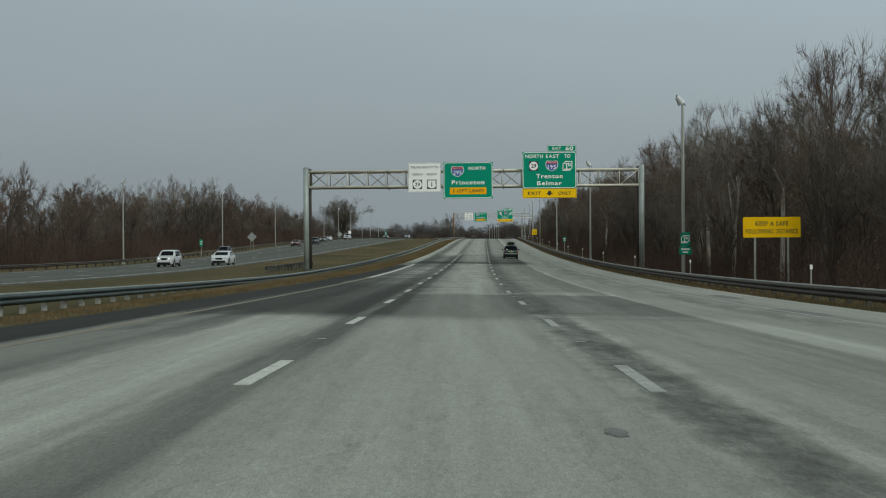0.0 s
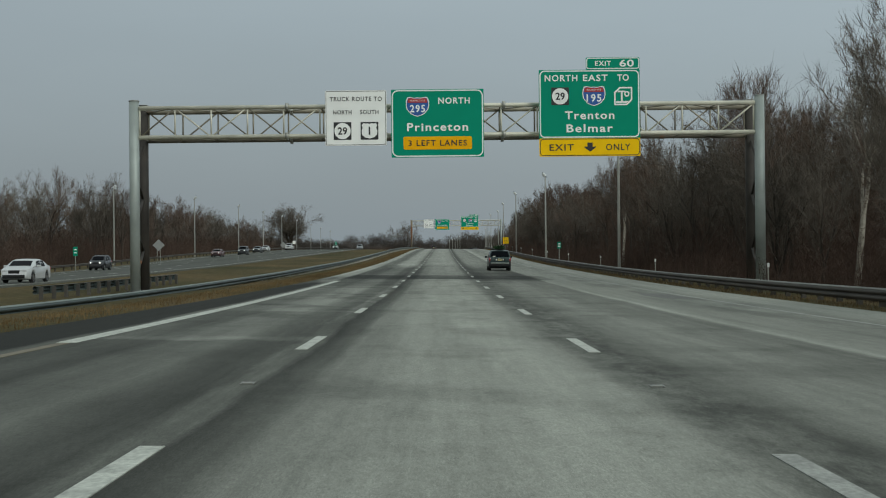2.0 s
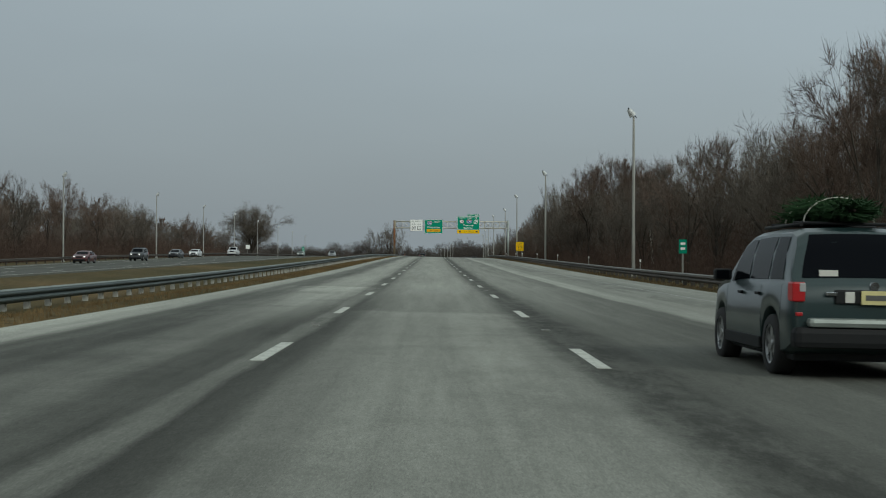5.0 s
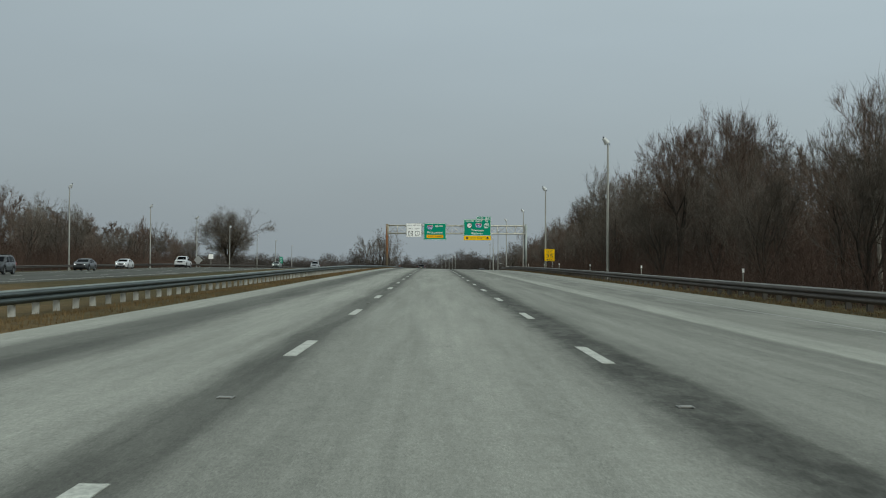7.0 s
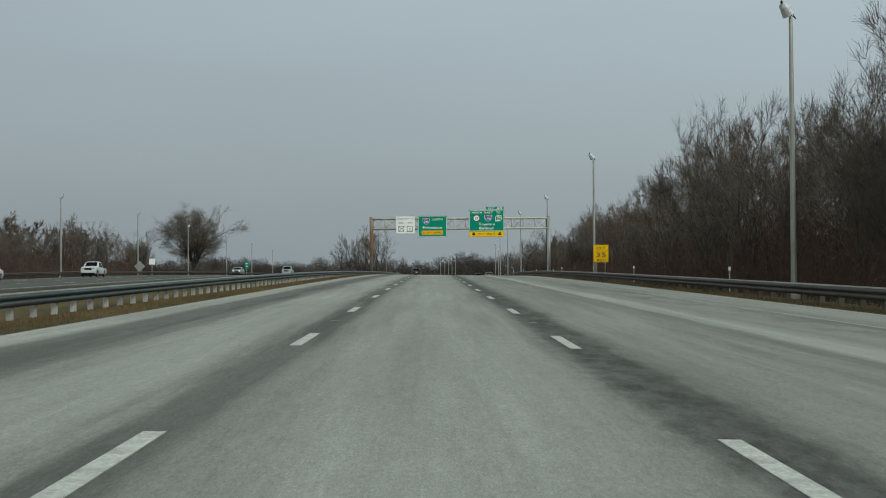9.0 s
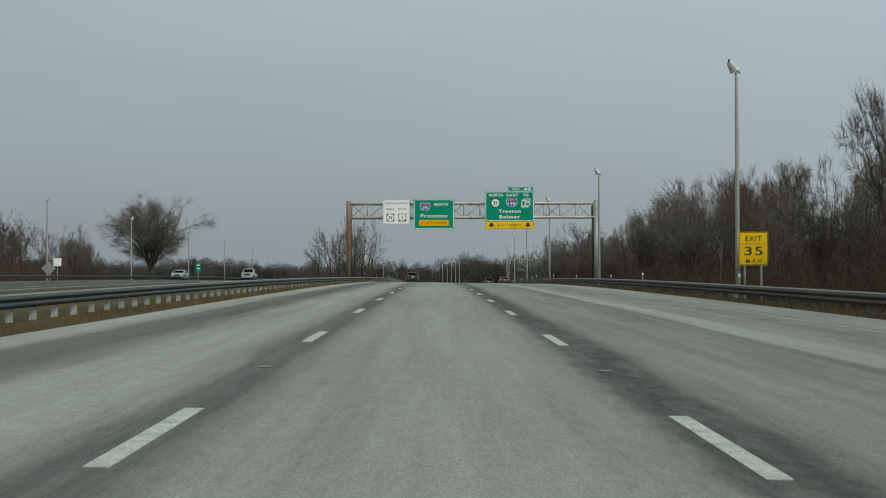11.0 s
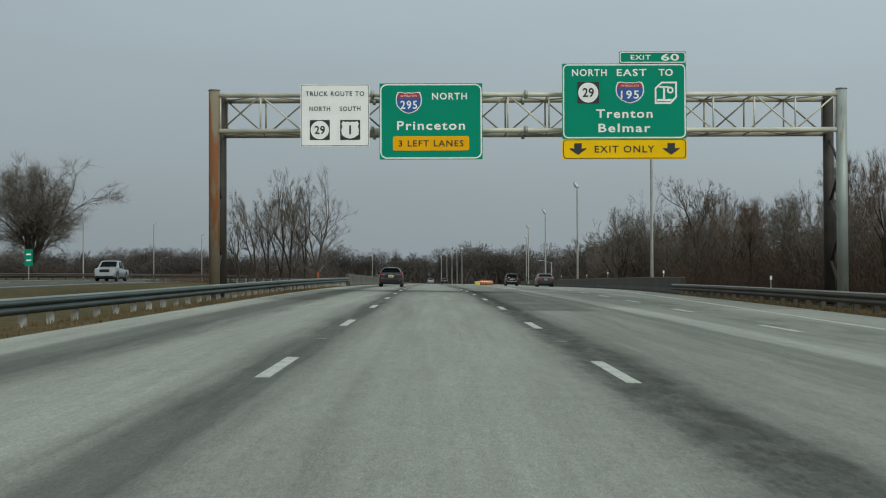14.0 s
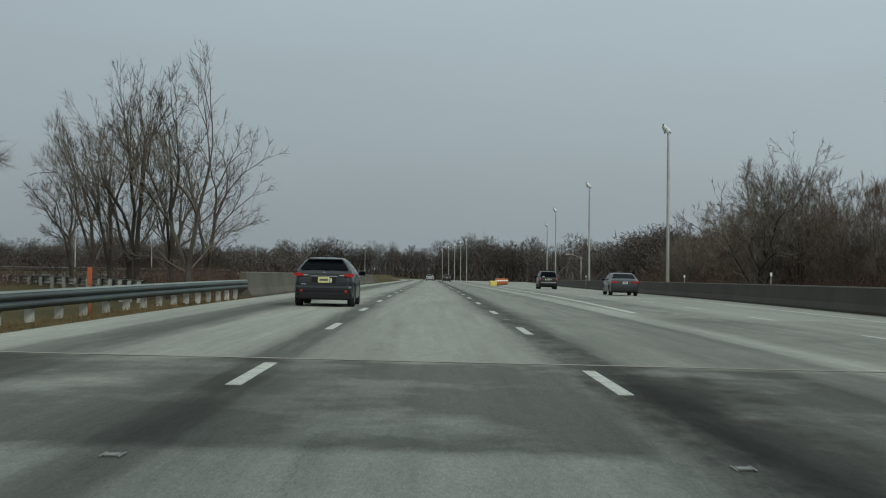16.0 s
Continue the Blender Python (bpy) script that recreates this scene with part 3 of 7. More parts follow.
def stripe(name, uof, y0, y1, width, material, parent, step=5.0, up=0.005, place=on_road, label=""):
    """A painted line that follows the road."""
    n = max(2, int((y1 - y0) / step) + 1)
    v, f = [], []
    for y in np.linspace(y0, y1, n):
        u = uof(y)
        for s, h in ((-0.5, up - 0.006), (-0.5, up), (0.5, up), (0.5, up - 0.006)):
            v.append(place(u + s * width, y, h))
    for i in range(n - 1):
        for j in range(3):
            f.append((i * 4 + j, i * 4 + j + 1, (i + 1) * 4 + j + 1, (i + 1) * 4 + j))
    f.append((0, 1, 2, 3))
    e = (n - 1) * 4
    f.append((e + 3, e + 2, e + 1, e))
    return pyd(name, v, f, material, parent, label)

# ================= lettering =================
def letters(text, width=None, height=0.4, bold=0.0):
    """A mesh of lettering, centred, in x and z, facing -y; cap height and, if given, width in metres."""
    cu = bpy.data.curves.new("lettering", "FONT")
    cu.body, cu.align_x, cu.align_y, cu.size = text, "CENTER", "CENTER", 1.0
    cu.resolution_u, cu.extrude, cu.offset = 3, 0.006, bold
    cu.space_character = 1.18 if len(text) > 2 else 1.05
    ob = new("lettering", cu)
    bpy.context.view_layer.update()
    me = bpy.data.meshes.new_from_object(ob.evaluated_get(bpy.context.evaluated_depsgraph_get()))
    bpy.data.objects.remove(ob)
    co = np.empty(len(me.vertices) * 3)
    me.vertices.foreach_get("co", co)
    co = co.reshape(-1, 3)
    lo, hi = co.min(0), co.max(0)
    caps = 0.70 if any(c.isupper() or c.isdigit() for c in text) else 0.5
    sz = height / caps
    sx = (width / (hi[0] - lo[0])) if width else sz
    out = np.stack([(co[:, 0] - (lo[0] + hi[0]) / 2) * sx, -co[:, 2], (co[:, 1] - (lo[1] + hi[1]) / 2) * sz], 1)
    me.vertices.foreach_set("co", out.ravel())
    me.update()
    return me


def words(me, count):
    """Split a line of lettering into its words, at the widest gaps."""
    bm = bmesh.new()
    bm.from_mesh(me)
    seen, spans = set(), []
    for v in bm.verts:
        if v in seen:
            continue
        island, queue = [], [v]
        seen.add(v)
        while queue:
            k = queue.pop()
            island.append(k.co.x)
            for e in k.link_edges:
                w = e.other_vert(k)
                if w not in seen:
                    seen.add(w)
                    queue.append(w)
        spans.append((min(island), max(island)))
    bm.free()
    spans.sort()
    gaps, reach = [], spans[0][1]
    for a, b in spans[1:]:
        if a > reach:
            gaps.append((a - reach, (a + reach) / 2))
        reach = max(reach, b)
    cuts = [-1e9] + sorted(c for _, c in sorted(gaps)[-(count - 1):]) + [1e9]
    out = []
    for lo, hi in zip(cuts, cuts[1:]):
        bm = bmesh.new()
        bm.from_mesh(me)
        bmesh.ops.delete(bm, geom=[v for v in bm.verts if not lo < v.co.x < hi], context="VERTS")
        m = bpy.data.meshes.new("lettering")
        bm.to_mesh(m)
        bm.free()
        out.append(m)
    return out


def write(text, x, z, y, width, height, material, parent, bold=0.02):
    me = letters(text, width, height, bold)
    n = len(text.split())
    for m in words(me, n) if n > 1 else [me]:
        o = obj("lettering", m, material, parent)
        o.location = (x, y, z)
    return o


def rounded(x0, x1, z0, z1, r, n=4):
    pts = []
    for cx, cz, a in ((x1 - r, z1 - r, 0), (x0 + r, z1 - r, 90), (x0 + r, z0 + r, 180), (x1 - r, z0 + r, 270)):
        for k in range(n + 1):
            w = radians(a + 90 * k / n)
            pts.append((cx + r * math.cos(w), cz + r * math.sin(w)))
    return pts


def ring(bm, outer, inner, y0, y1):
    """A frame between two outlines with the same number of points."""
    n = len(outer)
    vo = [[bm.verts.new((x, y, z)) for x, z in outer] for y in (y0, y1)]
    vi = [[bm.verts.new((x, y, z)) for x, z in inner] for y in (y0, y1)]
    for k in range(n):
        j = (k + 1) % n
        bm.faces.new((vo[0][k], vo[0][j], vi[0][j], vi[0][k]))
        bm.faces.new((vo[1][j], vo[1][k], vi[1][k], vi[1][j]))
        bm.faces.new((vo[0][j], vo[0][k], vo[1][k], vo[1][j]))
        bm.faces.new((vi[0][k], vi[0][j], vi[1][j], vi[1][k]))
    bmesh.ops.recalc_face_normals(bm, faces=bm.faces[:])
    return bm


def plate(name, pts, y0, y1, material, parent, label=""):
    return part(name, prism(bmesh.new(), pts, y0, y1), material, parent, label)


def border(x0, x1, z0, z1, r, w, material, parent, inset=0.03):
    o = rounded(x0 + inset, x1 - inset, z0 + inset, z1 - inset, r)
    i = rounded(x0 + inset + w, x1 - inset - w, z0 + inset + w, z1 - inset - w, max(r - w, 0.01))
    part("border", ring(bmesh.new(), o, i, -0.034, -0.026), material, parent)


SHIELD = [(0, 0.94), (0.30, 0.90), (0.66, 1.0), (0.86, 0.94), (0.97, 0.60), (1.0, 0.18), (0.92, -0.26), (0.62, -0.70), (0.30, -0.90), (0, -1.0)]


def shield_outline(cx, cz, w, h):
    half = [(cx + a * w / 2, cz + b * h / 2) for a, b in SHIELD]
    return half + [(2 * cx - a, b) for a, b in reversed(half[1:-1])]


def interstate(cx, cz, w, h, number, parent):
    plate("shield_rim", shield_outline(cx, cz, w, h), -0.034, -0.026, M_SWHITE, parent)
    blue = plate("shield", shield_outline(cx, cz, w * 0.92, h * 0.92), -0.040, -0.034, M_SBLUE, parent)
    plate("shield_crown", [(cx - w * 0.42, cz + h * 0.20), (cx + w * 0.42, cz + h * 0.20), (cx + w * 0.40, cz + h * 0.40), (cx + w * 0.28, cz + h * 0.44), (cx, cz + h * 0.39), (cx - w * 0.28, cz + h * 0.44), (cx - w * 0.40, cz + h * 0.40)], -0.045, -0.040, M_SRED, parent)
    write("INTERSTATE", cx, cz + h * 0.305, -0.050, w * 0.62, h * 0.085, M_SWHITE, parent, 0.0)
    write(number, cx, cz - h * 0.10, -0.046, w * 0.64, h * 0.36, M_SWHITE, parent)


def state_route(cx, cz, s, number, parent):
    plate("marker_square", rounded(cx - s / 2, cx + s / 2, cz - s / 2, cz + s / 2, 0.03), -0.034, -0.026, M_SBLACK, parent)
    pts = [(cx + s * 0.46 * math.cos(k * math.pi / 12), cz + s * 0.46 * math.sin(k * math.pi / 12)) for k in range(24)]
    plate("marker_disc", pts, -0.040, -0.034, M_SWHITE, parent)
    write(number, cx, cz, -0.046, s * 0.52, s * 0.40, M_SBLACK, parent)


def us_route(cx, cz, s, number, parent):
    plate("marker_square", rounded(cx - s / 2, cx + s / 2, cz - s / 2, cz + s / 2, 0.03), -0.034, -0.026, M_SBLACK, parent)
    half = [(0, 0.80), (0.2, 0.88), (0.5, 0.84), (0.72, 0.92), (0.92, 0.66), (0.80, 0.35), (0.92, 0.0), (0.86, -0.5), (0.5, -0.78), (0, -0.92)]
    h = [(cx + a * s * 0.48, cz + b * s * 0.48) for a, b in half]
    plate("marker_shield", h + [(2 * cx - a, b) for a, b in reversed(h[1:-1])], -0.040, -0.034, M_SWHITE, parent)
    write(number, cx, cz, -0.046, None, s * 0.44, M_SBLACK, parent)


def turnpike_mark(cx, cz, s, parent):
    """The toll road's mark, as plain shapes: an angular ring with bars."""
    o = [(cx - s * 0.5, cz - s * 0.5), (cx + s * 0.22, cz - s * 0.5), (cx + s * 0.5, cz - s * 0.2), (cx + s * 0.5, cz + s * 0.5), (cx - s * 0.2, cz + s * 0.5), (cx - s * 0.5, cz + s * 0.22)]
    i = [(cx + (a - cx) * 0.84, cz + (b - cz) * 0.84) for a, b in o]
    part("mark_ring", ring(bmesh.new(), o, i, -0.036, -0.026), M_SWHITE, parent)
    plate("mark_bar", [(cx - s * 0.3, cz + s * 0.22), (cx + s * 0.12, cz + s * 0.22), (cx + s * 0.12, cz + s * 0.30), (cx - s * 0.3, cz + s * 0.30)], -0.036, -0.026, M_SWHITE, parent)
    plate("mark_stem", [(cx - s * 0.13, cz - s * 0.30), (cx - s * 0.03, cz - s * 0.30), (cx - s * 0.03, cz + s * 0.21), (cx - s * 0.13, cz + s * 0.21)], -0.036, -0.026, M_SWHITE, parent)
    lo = [(cx + s * 0.20 + s * 0.15 * math.cos(k * math.pi / 6), cz + s * 0.12 + s * 0.16 * math.sin(k * math.pi / 6)) for k in range(12)]
    li = [(cx + (a - cx - s * 0.20) * 0.5 + s * 0.20, cz + s * 0.12 + (b - cz - s * 0.12) * 0.5) for a, b in lo]
    part("mark_loop", ring(bmesh.new(), lo, li, -0.036, -0.026), M_SWHITE, parent)
    plate("mark_foot", [(cx - s * 0.40, cz - s * 0.38), (cx + s * 0.20, cz - s * 0.38), (cx + s * 0.28, cz - s * 0.28), (cx - s * 0.40, cz - s * 0.28)], -0.036, -0.026, M_SWHITE, parent)


def down_arrow(cx, cz, w, h, parent):
    pts = [(cx - w * 0.22, cz + h / 2), (cx + w * 0.22, cz + h / 2), (cx + w * 0.22, cz + h * 0.05), (cx + w / 2, cz + h * 0.08), (cx + w / 2, cz), (cx, cz - h / 2), (cx - w / 2, cz), (cx - w / 2, cz + h * 0.08), (cx - w * 0.22, cz + h * 0.05)]
    plate("down_arrow", pts, -0.044, -0.038, M_SBLACK, parent)


def hangers(w, h, z_low, z_high, depth, parent):
    """Upright brackets on the back of a sign, clamped to the truss chords."""
    for k in range(max(2, int(w / 1.3))):
        x = -w / 2 + w * (k + 0.5) / max(2, int(w / 1.3))
        bm = box(bmesh.new(), x - 0.05, x + 0.05, 0.03, 0.14, -h / 2 + 0.1, h / 2 - 0.1)
        part("hanger", bm, M_ALU, parent)
        for z in (z_low, z_high):
            part("clamp", box(bmesh.new(), x - 0.07, x + 0.07, 0.14, depth, z - 0.06, z + 0.06), M_ALU, parent)


def sign_root(name, x0, x1, z0, z1, y, label, chords):
    cx, cz = (x0 + x1) / 2, (z0 + z1) / 2
    r = root(name, Matrix.Translation((cx, y, cz)), label, "road sign", "signs on the gantries")
    return r, x1 - x0, z1 - z0


def truck_sign(x0, x1, z0, z1, y, depth, chords):
    r, w, h = sign_root("truck_route_sign", x0, x1, z0, z1, y, "white truck route sign with black lettering and two route markers", chords)
    plate("panel", rounded(-w / 2, w / 2, -h / 2, h / 2, 0.05), -0.025, 0.025, M_SWHITE, r)
    border(-w / 2, w / 2, -h / 2, h / 2, 0.05, 0.018, M_SBLACK, r)
    write("TRUCK ROUTE TO", 0, h * 0.345, -0.033, w * 0.85, 0.20, M_SBLACK, r, 0.01)
    write("NORTH", -w * 0.22, h * 0.105, -0.033, w * 0.30, 0.19, M_SBLACK, r, 0.01)
    write("SOUTH", w * 0.22, h * 0.105, -0.033, w * 0.30, 0.19, M_SBLACK, r, 0.01)
    state_route(-w * 0.22, -h * 0.235, w * 0.29, "29", r)
    us_route(w * 0.22, -h * 0.235, w * 0.29, "1", r)
    hangers(w, h, chords[0] - (z0 + z1) / 2, chords[1] - (z0 + z1) / 2, depth, r)
    return r


def princeton_sign(x0, x1, z0, z1, y, depth, chords):
    r, w, h = sign_root("guide_sign", x0, x1, z0, z1, y, "green guide sign with white lettering, blue shield and amber lane panel", chords)
    plate("panel", rounded(-w / 2, w / 2, -h / 2, h / 2, 0.04), -0.025, 0.025, M_GREEN, r)
    border(-w / 2, w / 2, -h / 2, h / 2, 0.28, 0.055, M_SWHITE, r)
    interstate(-w * 0.215, h * 0.245, w * 0.255, h * 0.29, "295", r)
    write("NORTH", w * 0.18, h * 0.33, -0.033, w * 0.34, 0.28, M_SWHITE, r)
    write("Princeton", 0, -h * 0.055, -0.033, w * 0.66, 0.37, M_SWHITE, r)
    lanes = plate("lane_panel", rounded(-w * 0.37, w * 0.37, -h * 0.385, -h * 0.195, 0.08), -0.038, -0.026, M_SAMBER, r, "amber panel")
    write("3 LEFT LANES", 0, -h * 0.29, -0.044, w * 0.63, 0.26, M_SBLACK, r, 0.01)
    hangers(w, h, chords[0] - (z0 + z1) / 2, chords[1] - (z0 + z1) / 2, depth, r)
    return r


def trenton_sign(x0, x1, z0, z1, y, depth, arrows, tab_w, tab_h, band, chords, widths):
    r, w, h = sign_root("exit_sign", x0, x1, z0, z1, y, "green exit sign with yellow exit-only panel and exit number tab", chords)
    zb = -h / 2 + band
    plate("panel", rounded(-w / 2, w / 2, zb, h / 2, 0.04), -0.025, 0.025, M_GREEN, r)
    border(-w / 2, w / 2, zb, h / 2, 0.22, 0.055, M_SWHITE, r)
    plate("exit_panel", rounded(-w / 2, w / 2, -h / 2, zb, 0.04), -0.032, 0.025, M_SYELLOW, r, "yellow panel")
    part("panel_border", ring(bmesh.new(), rounded(-w / 2 + 0.03, w / 2 - 0.03, -h / 2 + 0.03, zb - 0.02, 0.15), rounded(-w / 2 + 0.06, w / 2 - 0.06, -h / 2 + 0.06, zb - 0.05, 0.13), -0.040, -0.033), M_SBLACK, r)
    tab = plate("exit_tab", rounded(w / 2 - tab_w, w / 2, h / 2 + 0.01, h / 2 + 0.01 + tab_h, 0.06), -0.025, 0.025, M_GREEN, r, "green exit number tab")
    part("tab_border", ring(bmesh.new(), rounded(w / 2 - tab_w + 0.02, w / 2 - 0.02, h / 2 + 0.03, h / 2 - 0.01 + tab_h, 0.10), rounded(w / 2 - tab_w + 0.06, w / 2 - 0.06, h / 2 + 0.07, h / 2 - 0.05 + tab_h, 0.07), -0.034, -0.026), M_SWHITE, r)
    zt = h / 2 + 0.01 + tab_h / 2
    write("EXIT", w / 2 - tab_w * 0.68, zt, -0.033, tab_w * 0.30, tab_h * 0.38, M_SWHITE, r)
    write("60", w / 2 - tab_w * 0.24, zt, -0.033, tab_w * 0.27, tab_h * 0.55, M_SWHITE, r)
    g = h - band                       # the green part
    z = lambda k: h / 2 - g * k
    write("NORTH", -w * 0.28, z(0.12), -0.033, w * widths[0], 0.29, M_SWHITE, r)
    write("EAST", w * 0.06, z(0.12), -0.033, w * widths[1], 0.29, M_SWHITE, r)
    write("TO", w * 0.335, z(0.12), -0.033, w * 0.115, 0.29, M_SWHITE, r)
    state_route(-w * 0.29, z(0.385), w * 0.175, "29", r)
    interstate(w * 0.045, z(0.385), w * 0.23, g * 0.29, "195", r)
    turnpike_mark(w * 0.335, z(0.39), w * 0.18, r)
    write("Trenton", 0, z(0.665), -0.033, w * widths[2], 0.36, M_SWHITE, r)
    write("Belmar", 0, z(0.855), -0.033, w * widths[3], 0.36, M_SWHITE, r)
    zc = -h / 2 + band / 2
    if arrows == 1:
        write("EXIT", -w * 0.28, zc, -0.040, w * 0.24, 0.29, M_SBLACK, r, 0.01)
        write("ONLY", w * 0.28, zc, -0.040, w * 0.24, 0.29, M_SBLACK, r, 0.01)
        down_arrow(0.01, zc, 0.56, 0.42, r)
    else:
        write("EXIT ONLY", 0, zc, -0.040, w * 0.48, 0.29, M_SBLACK, r, 0.01)
        down_arrow(-w * 0.375, zc, 0.72, 0.50, r)
        down_arrow(w * 0.375, zc, 0.72, 0.50, r)
    hangers(w, h, chords[0] - (z0 + z1) / 2, chords[1] - (z0 + z1) / 2, depth, r)
    return r


# ================= sign gantries =================
def gantry(x0, x1, y, top, zlo, zhi, front_mats, back_mats, splices, label):
    """Two pairs of round posts that carry a box truss of pipes over the road."""
    r = root("sign_gantry", Matrix.Translation((0, y, 0)), label, "sign gantry", "sign gantries")
    D = 2.0
    # back posts, rear chords and most web bars are darker than the front
    for side, x in ((0, x0), (1, x1)):
        for k, yy in ((0, 0.0), (1, D)):
            zb = land(x, y + yy)
            bm = tube(bmesh.new(), (x, yy, zb - 0.3), (x, yy, top), 0.24, 0.235, 18)
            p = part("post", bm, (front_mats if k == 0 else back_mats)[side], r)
            part("cap", tube(bmesh.new(), (x, yy, top), (x, yy, top + 0.04), 0.27, 0.2, 18), M_GALV, p)
            part("footing", tube(bmesh.new(), (x, yy, zb - 0.3), (x, yy, zb + 0.10), 0.42, 0.42, 16), M_CONC, p)
        zb = land(x, y) + 0.7
        n = 5
        for k in range(n):                # zigzag between the pair
            za, zc = zb + (zlo - 0.3 - zb) * k / n, zb + (zlo - 0.3 - zb) * (k + 1) / n
            ya, yb = (0.24, D - 0.24) if k % 2 == 0 else (D - 0.24, 0.24)
            part("brace", tube(bmesh.new(), (x, ya, za), (x, yb, zc), 0.065, n=8), back_mats[side], r)
    a, b = x0 + 0.22, x1 - 0.22
    for yy in (0.0, D):
        for zz in (zlo, zhi):
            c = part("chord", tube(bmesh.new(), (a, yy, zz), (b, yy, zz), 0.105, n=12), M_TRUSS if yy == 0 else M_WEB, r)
            for s in splices:
                part("flange", tube(bmesh.new(), (s - 0.07, yy, zz), (s + 0.07, yy, zz), 0.19, n=14), M_GALV, c)
    n = int(round((b - a) / 1.75))
    st = (b - a) / n
    for k in range(n + 1):
        x = a + st * k
        x = min(max(x, a + 0.05), b - 0.05)
        for yy in (0.0, D):
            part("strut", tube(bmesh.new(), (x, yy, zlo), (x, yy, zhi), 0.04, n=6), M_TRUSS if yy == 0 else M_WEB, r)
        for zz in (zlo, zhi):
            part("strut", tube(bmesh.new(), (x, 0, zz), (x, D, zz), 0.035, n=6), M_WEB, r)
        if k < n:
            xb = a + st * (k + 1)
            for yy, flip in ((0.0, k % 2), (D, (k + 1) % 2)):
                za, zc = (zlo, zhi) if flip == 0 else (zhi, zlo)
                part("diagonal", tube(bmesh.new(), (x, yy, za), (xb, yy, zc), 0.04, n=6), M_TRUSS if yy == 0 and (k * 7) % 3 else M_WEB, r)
            for zz in (zlo, zhi):
                part("diagonal", tube(bmesh.new(), (x, 0 if k % 2 else D, zz), (xb, D if k % 2 else 0, zz), 0.03, n=6), M_WEB, r)
    return r


gantry(-14.2, 15.23, 120.4, 7.76, 6.04, 7.42, (M_GPOST, M_GPOST), (M_DARKPOST, M_DARKPOST), (-7.0, 3.2), "tall steel sign gantry, pale pipe truss on weathered grey posts")
truck_sign(-5.14, -2.29, 5.52, 8.09, 119.75, 0.75, (6.04, 7.42))
princeton_sign(-2.07, 2.24, 4.94, 8.11, 119.75, 0.75, (6.04, 7.42))
trenton_sign(4.82, 9.52, 4.92, 8.95, 119.75, 0.75, 1, 2.5, 0.56, 0.84, (6.04, 7.42), (0.325, 0.245, 0.49, 0.46))

gantry(-9.45, 17.77, 472.3, 11.28, 9.51, 11.06, (M_RUSTPOST, M_GPOST), (M_DARKPOST, M_DARKPOST), (-2.6, 4.05), "steel sign gantry with rust-streaked post and pale pipe truss")
truck_sign(-5.65, -2.70, 8.76, 11.44, 471.6, 0.8, (9.45, 11.0))
princeton_sign(-2.27, 2.14, 8.20, 11.46, 471.6, 0.8, (9.45, 11.0))
trenton_sign(5.56, 10.89, 8.18, 12.29, 471.6, 0.8, 2, 2.87, 0.51, 0.87, (9.45, 11.0), (0.28, 0.24, 0.455, 0.42))

# ================= lane markings =================
dash_v, dash_f = [], []
for s_, h_ in ((-0.075, -0.006), (-0.075, 0.0), (0.075, 0.0), (0.075, -0.006)):
    dash_v += [(s_, 0, h_), (s_, 3.05, h_)]
dash_f = [(0, 2, 3, 1), (2, 4, 5, 3), (4, 6, 7, 5), (0, 6, 4, 2), (1, 3, 5, 7)]
dash_me = bpy.data.meshes.new("lane_dash")
dash_me.from_pydata(dash_v, [], dash_f)
dash_me.materials.append(M_WHITE)


faint_me = dash_me.copy()
faint_me.materials.clear()
faint_me.materials.append(M_FAINT)


def dash_at(u, y, place=on_road, name="lane_dash", parent=None, me=dash_me, length=3.05):
    a, b = place(u, y, 0.006), place(u, y + length, 0.006)
    d = (b - a).normalized()
    o = new(name, me)
    o.parent = parent
    right = Vector((1, 0, -CROSS if place is on_road else 0)).normalized()
    up = right.cross(d).normalized()
    o.matrix_world = Matrix(((right.x, d.x, up.x, a.x), (right.y, d.y, up.y, a.y), (right.z, d.z, up.z, a.z), (0, 0, 0, 1)))
    return o


for k in range(-2, 58):
    dash_at(-1.83, -0.09 + 12.19 * k, parent=road)
    dash_at(1.83, -0.24 + 12.19 * k, parent=road, me=faint_me if k < 6 else dash_me)
exit_line = knots([(400, 6.2), (425, 6.4), (452, 7.0), (470, 7.6), (514, 9.5), (540, 10.2), (640, 11.4)])
for k in range(34, 50):
    yy = -0.24 + 12.19 * k
    dash_at(exit_line(yy), yy, parent=road)
stripe("edge_line", left_line, -100, 74, 0.15, M_YELLOWLINE, road, label="worn yellow edge line")
stripe("edge_line", left_line, 74.1, 122, 0.26, M_WHITE, road, label="worn white edge line")
stripe("edge_line", right_line, -100, 440, 0.11, M_FAINT, road, label="faded edge line")
stripe("edge_line", right_line, 440, 1000, 0.14, M_WHITE, road)
stripe("gore_line", knots([(470, 5.5), (484, 5.6), (517, 6.2), (544, 6.9), (620, 7.2), (700, 8.5)]), 516, 640, 0.24, M_WHITE, road)
stripe("edge_line", lambda y: -24.6, -150, 1200, 0.16, M_WHITE, road_south, place=south)
stripe("edge_line", lambda y: south_left(y) + 2.6, -150, 1200, 0.16, M_WHITE, road_south, place=south)
for k in range(0, 60):
    for x_ in (-28.4, -32.1, -35.8, -39.5):
        if k % 2 == 0 and x_ > south_left(100 + 12.19 * k) + 3:
            dash_at(x_, 100 + 12.19 * k, place=south, parent=road_south)

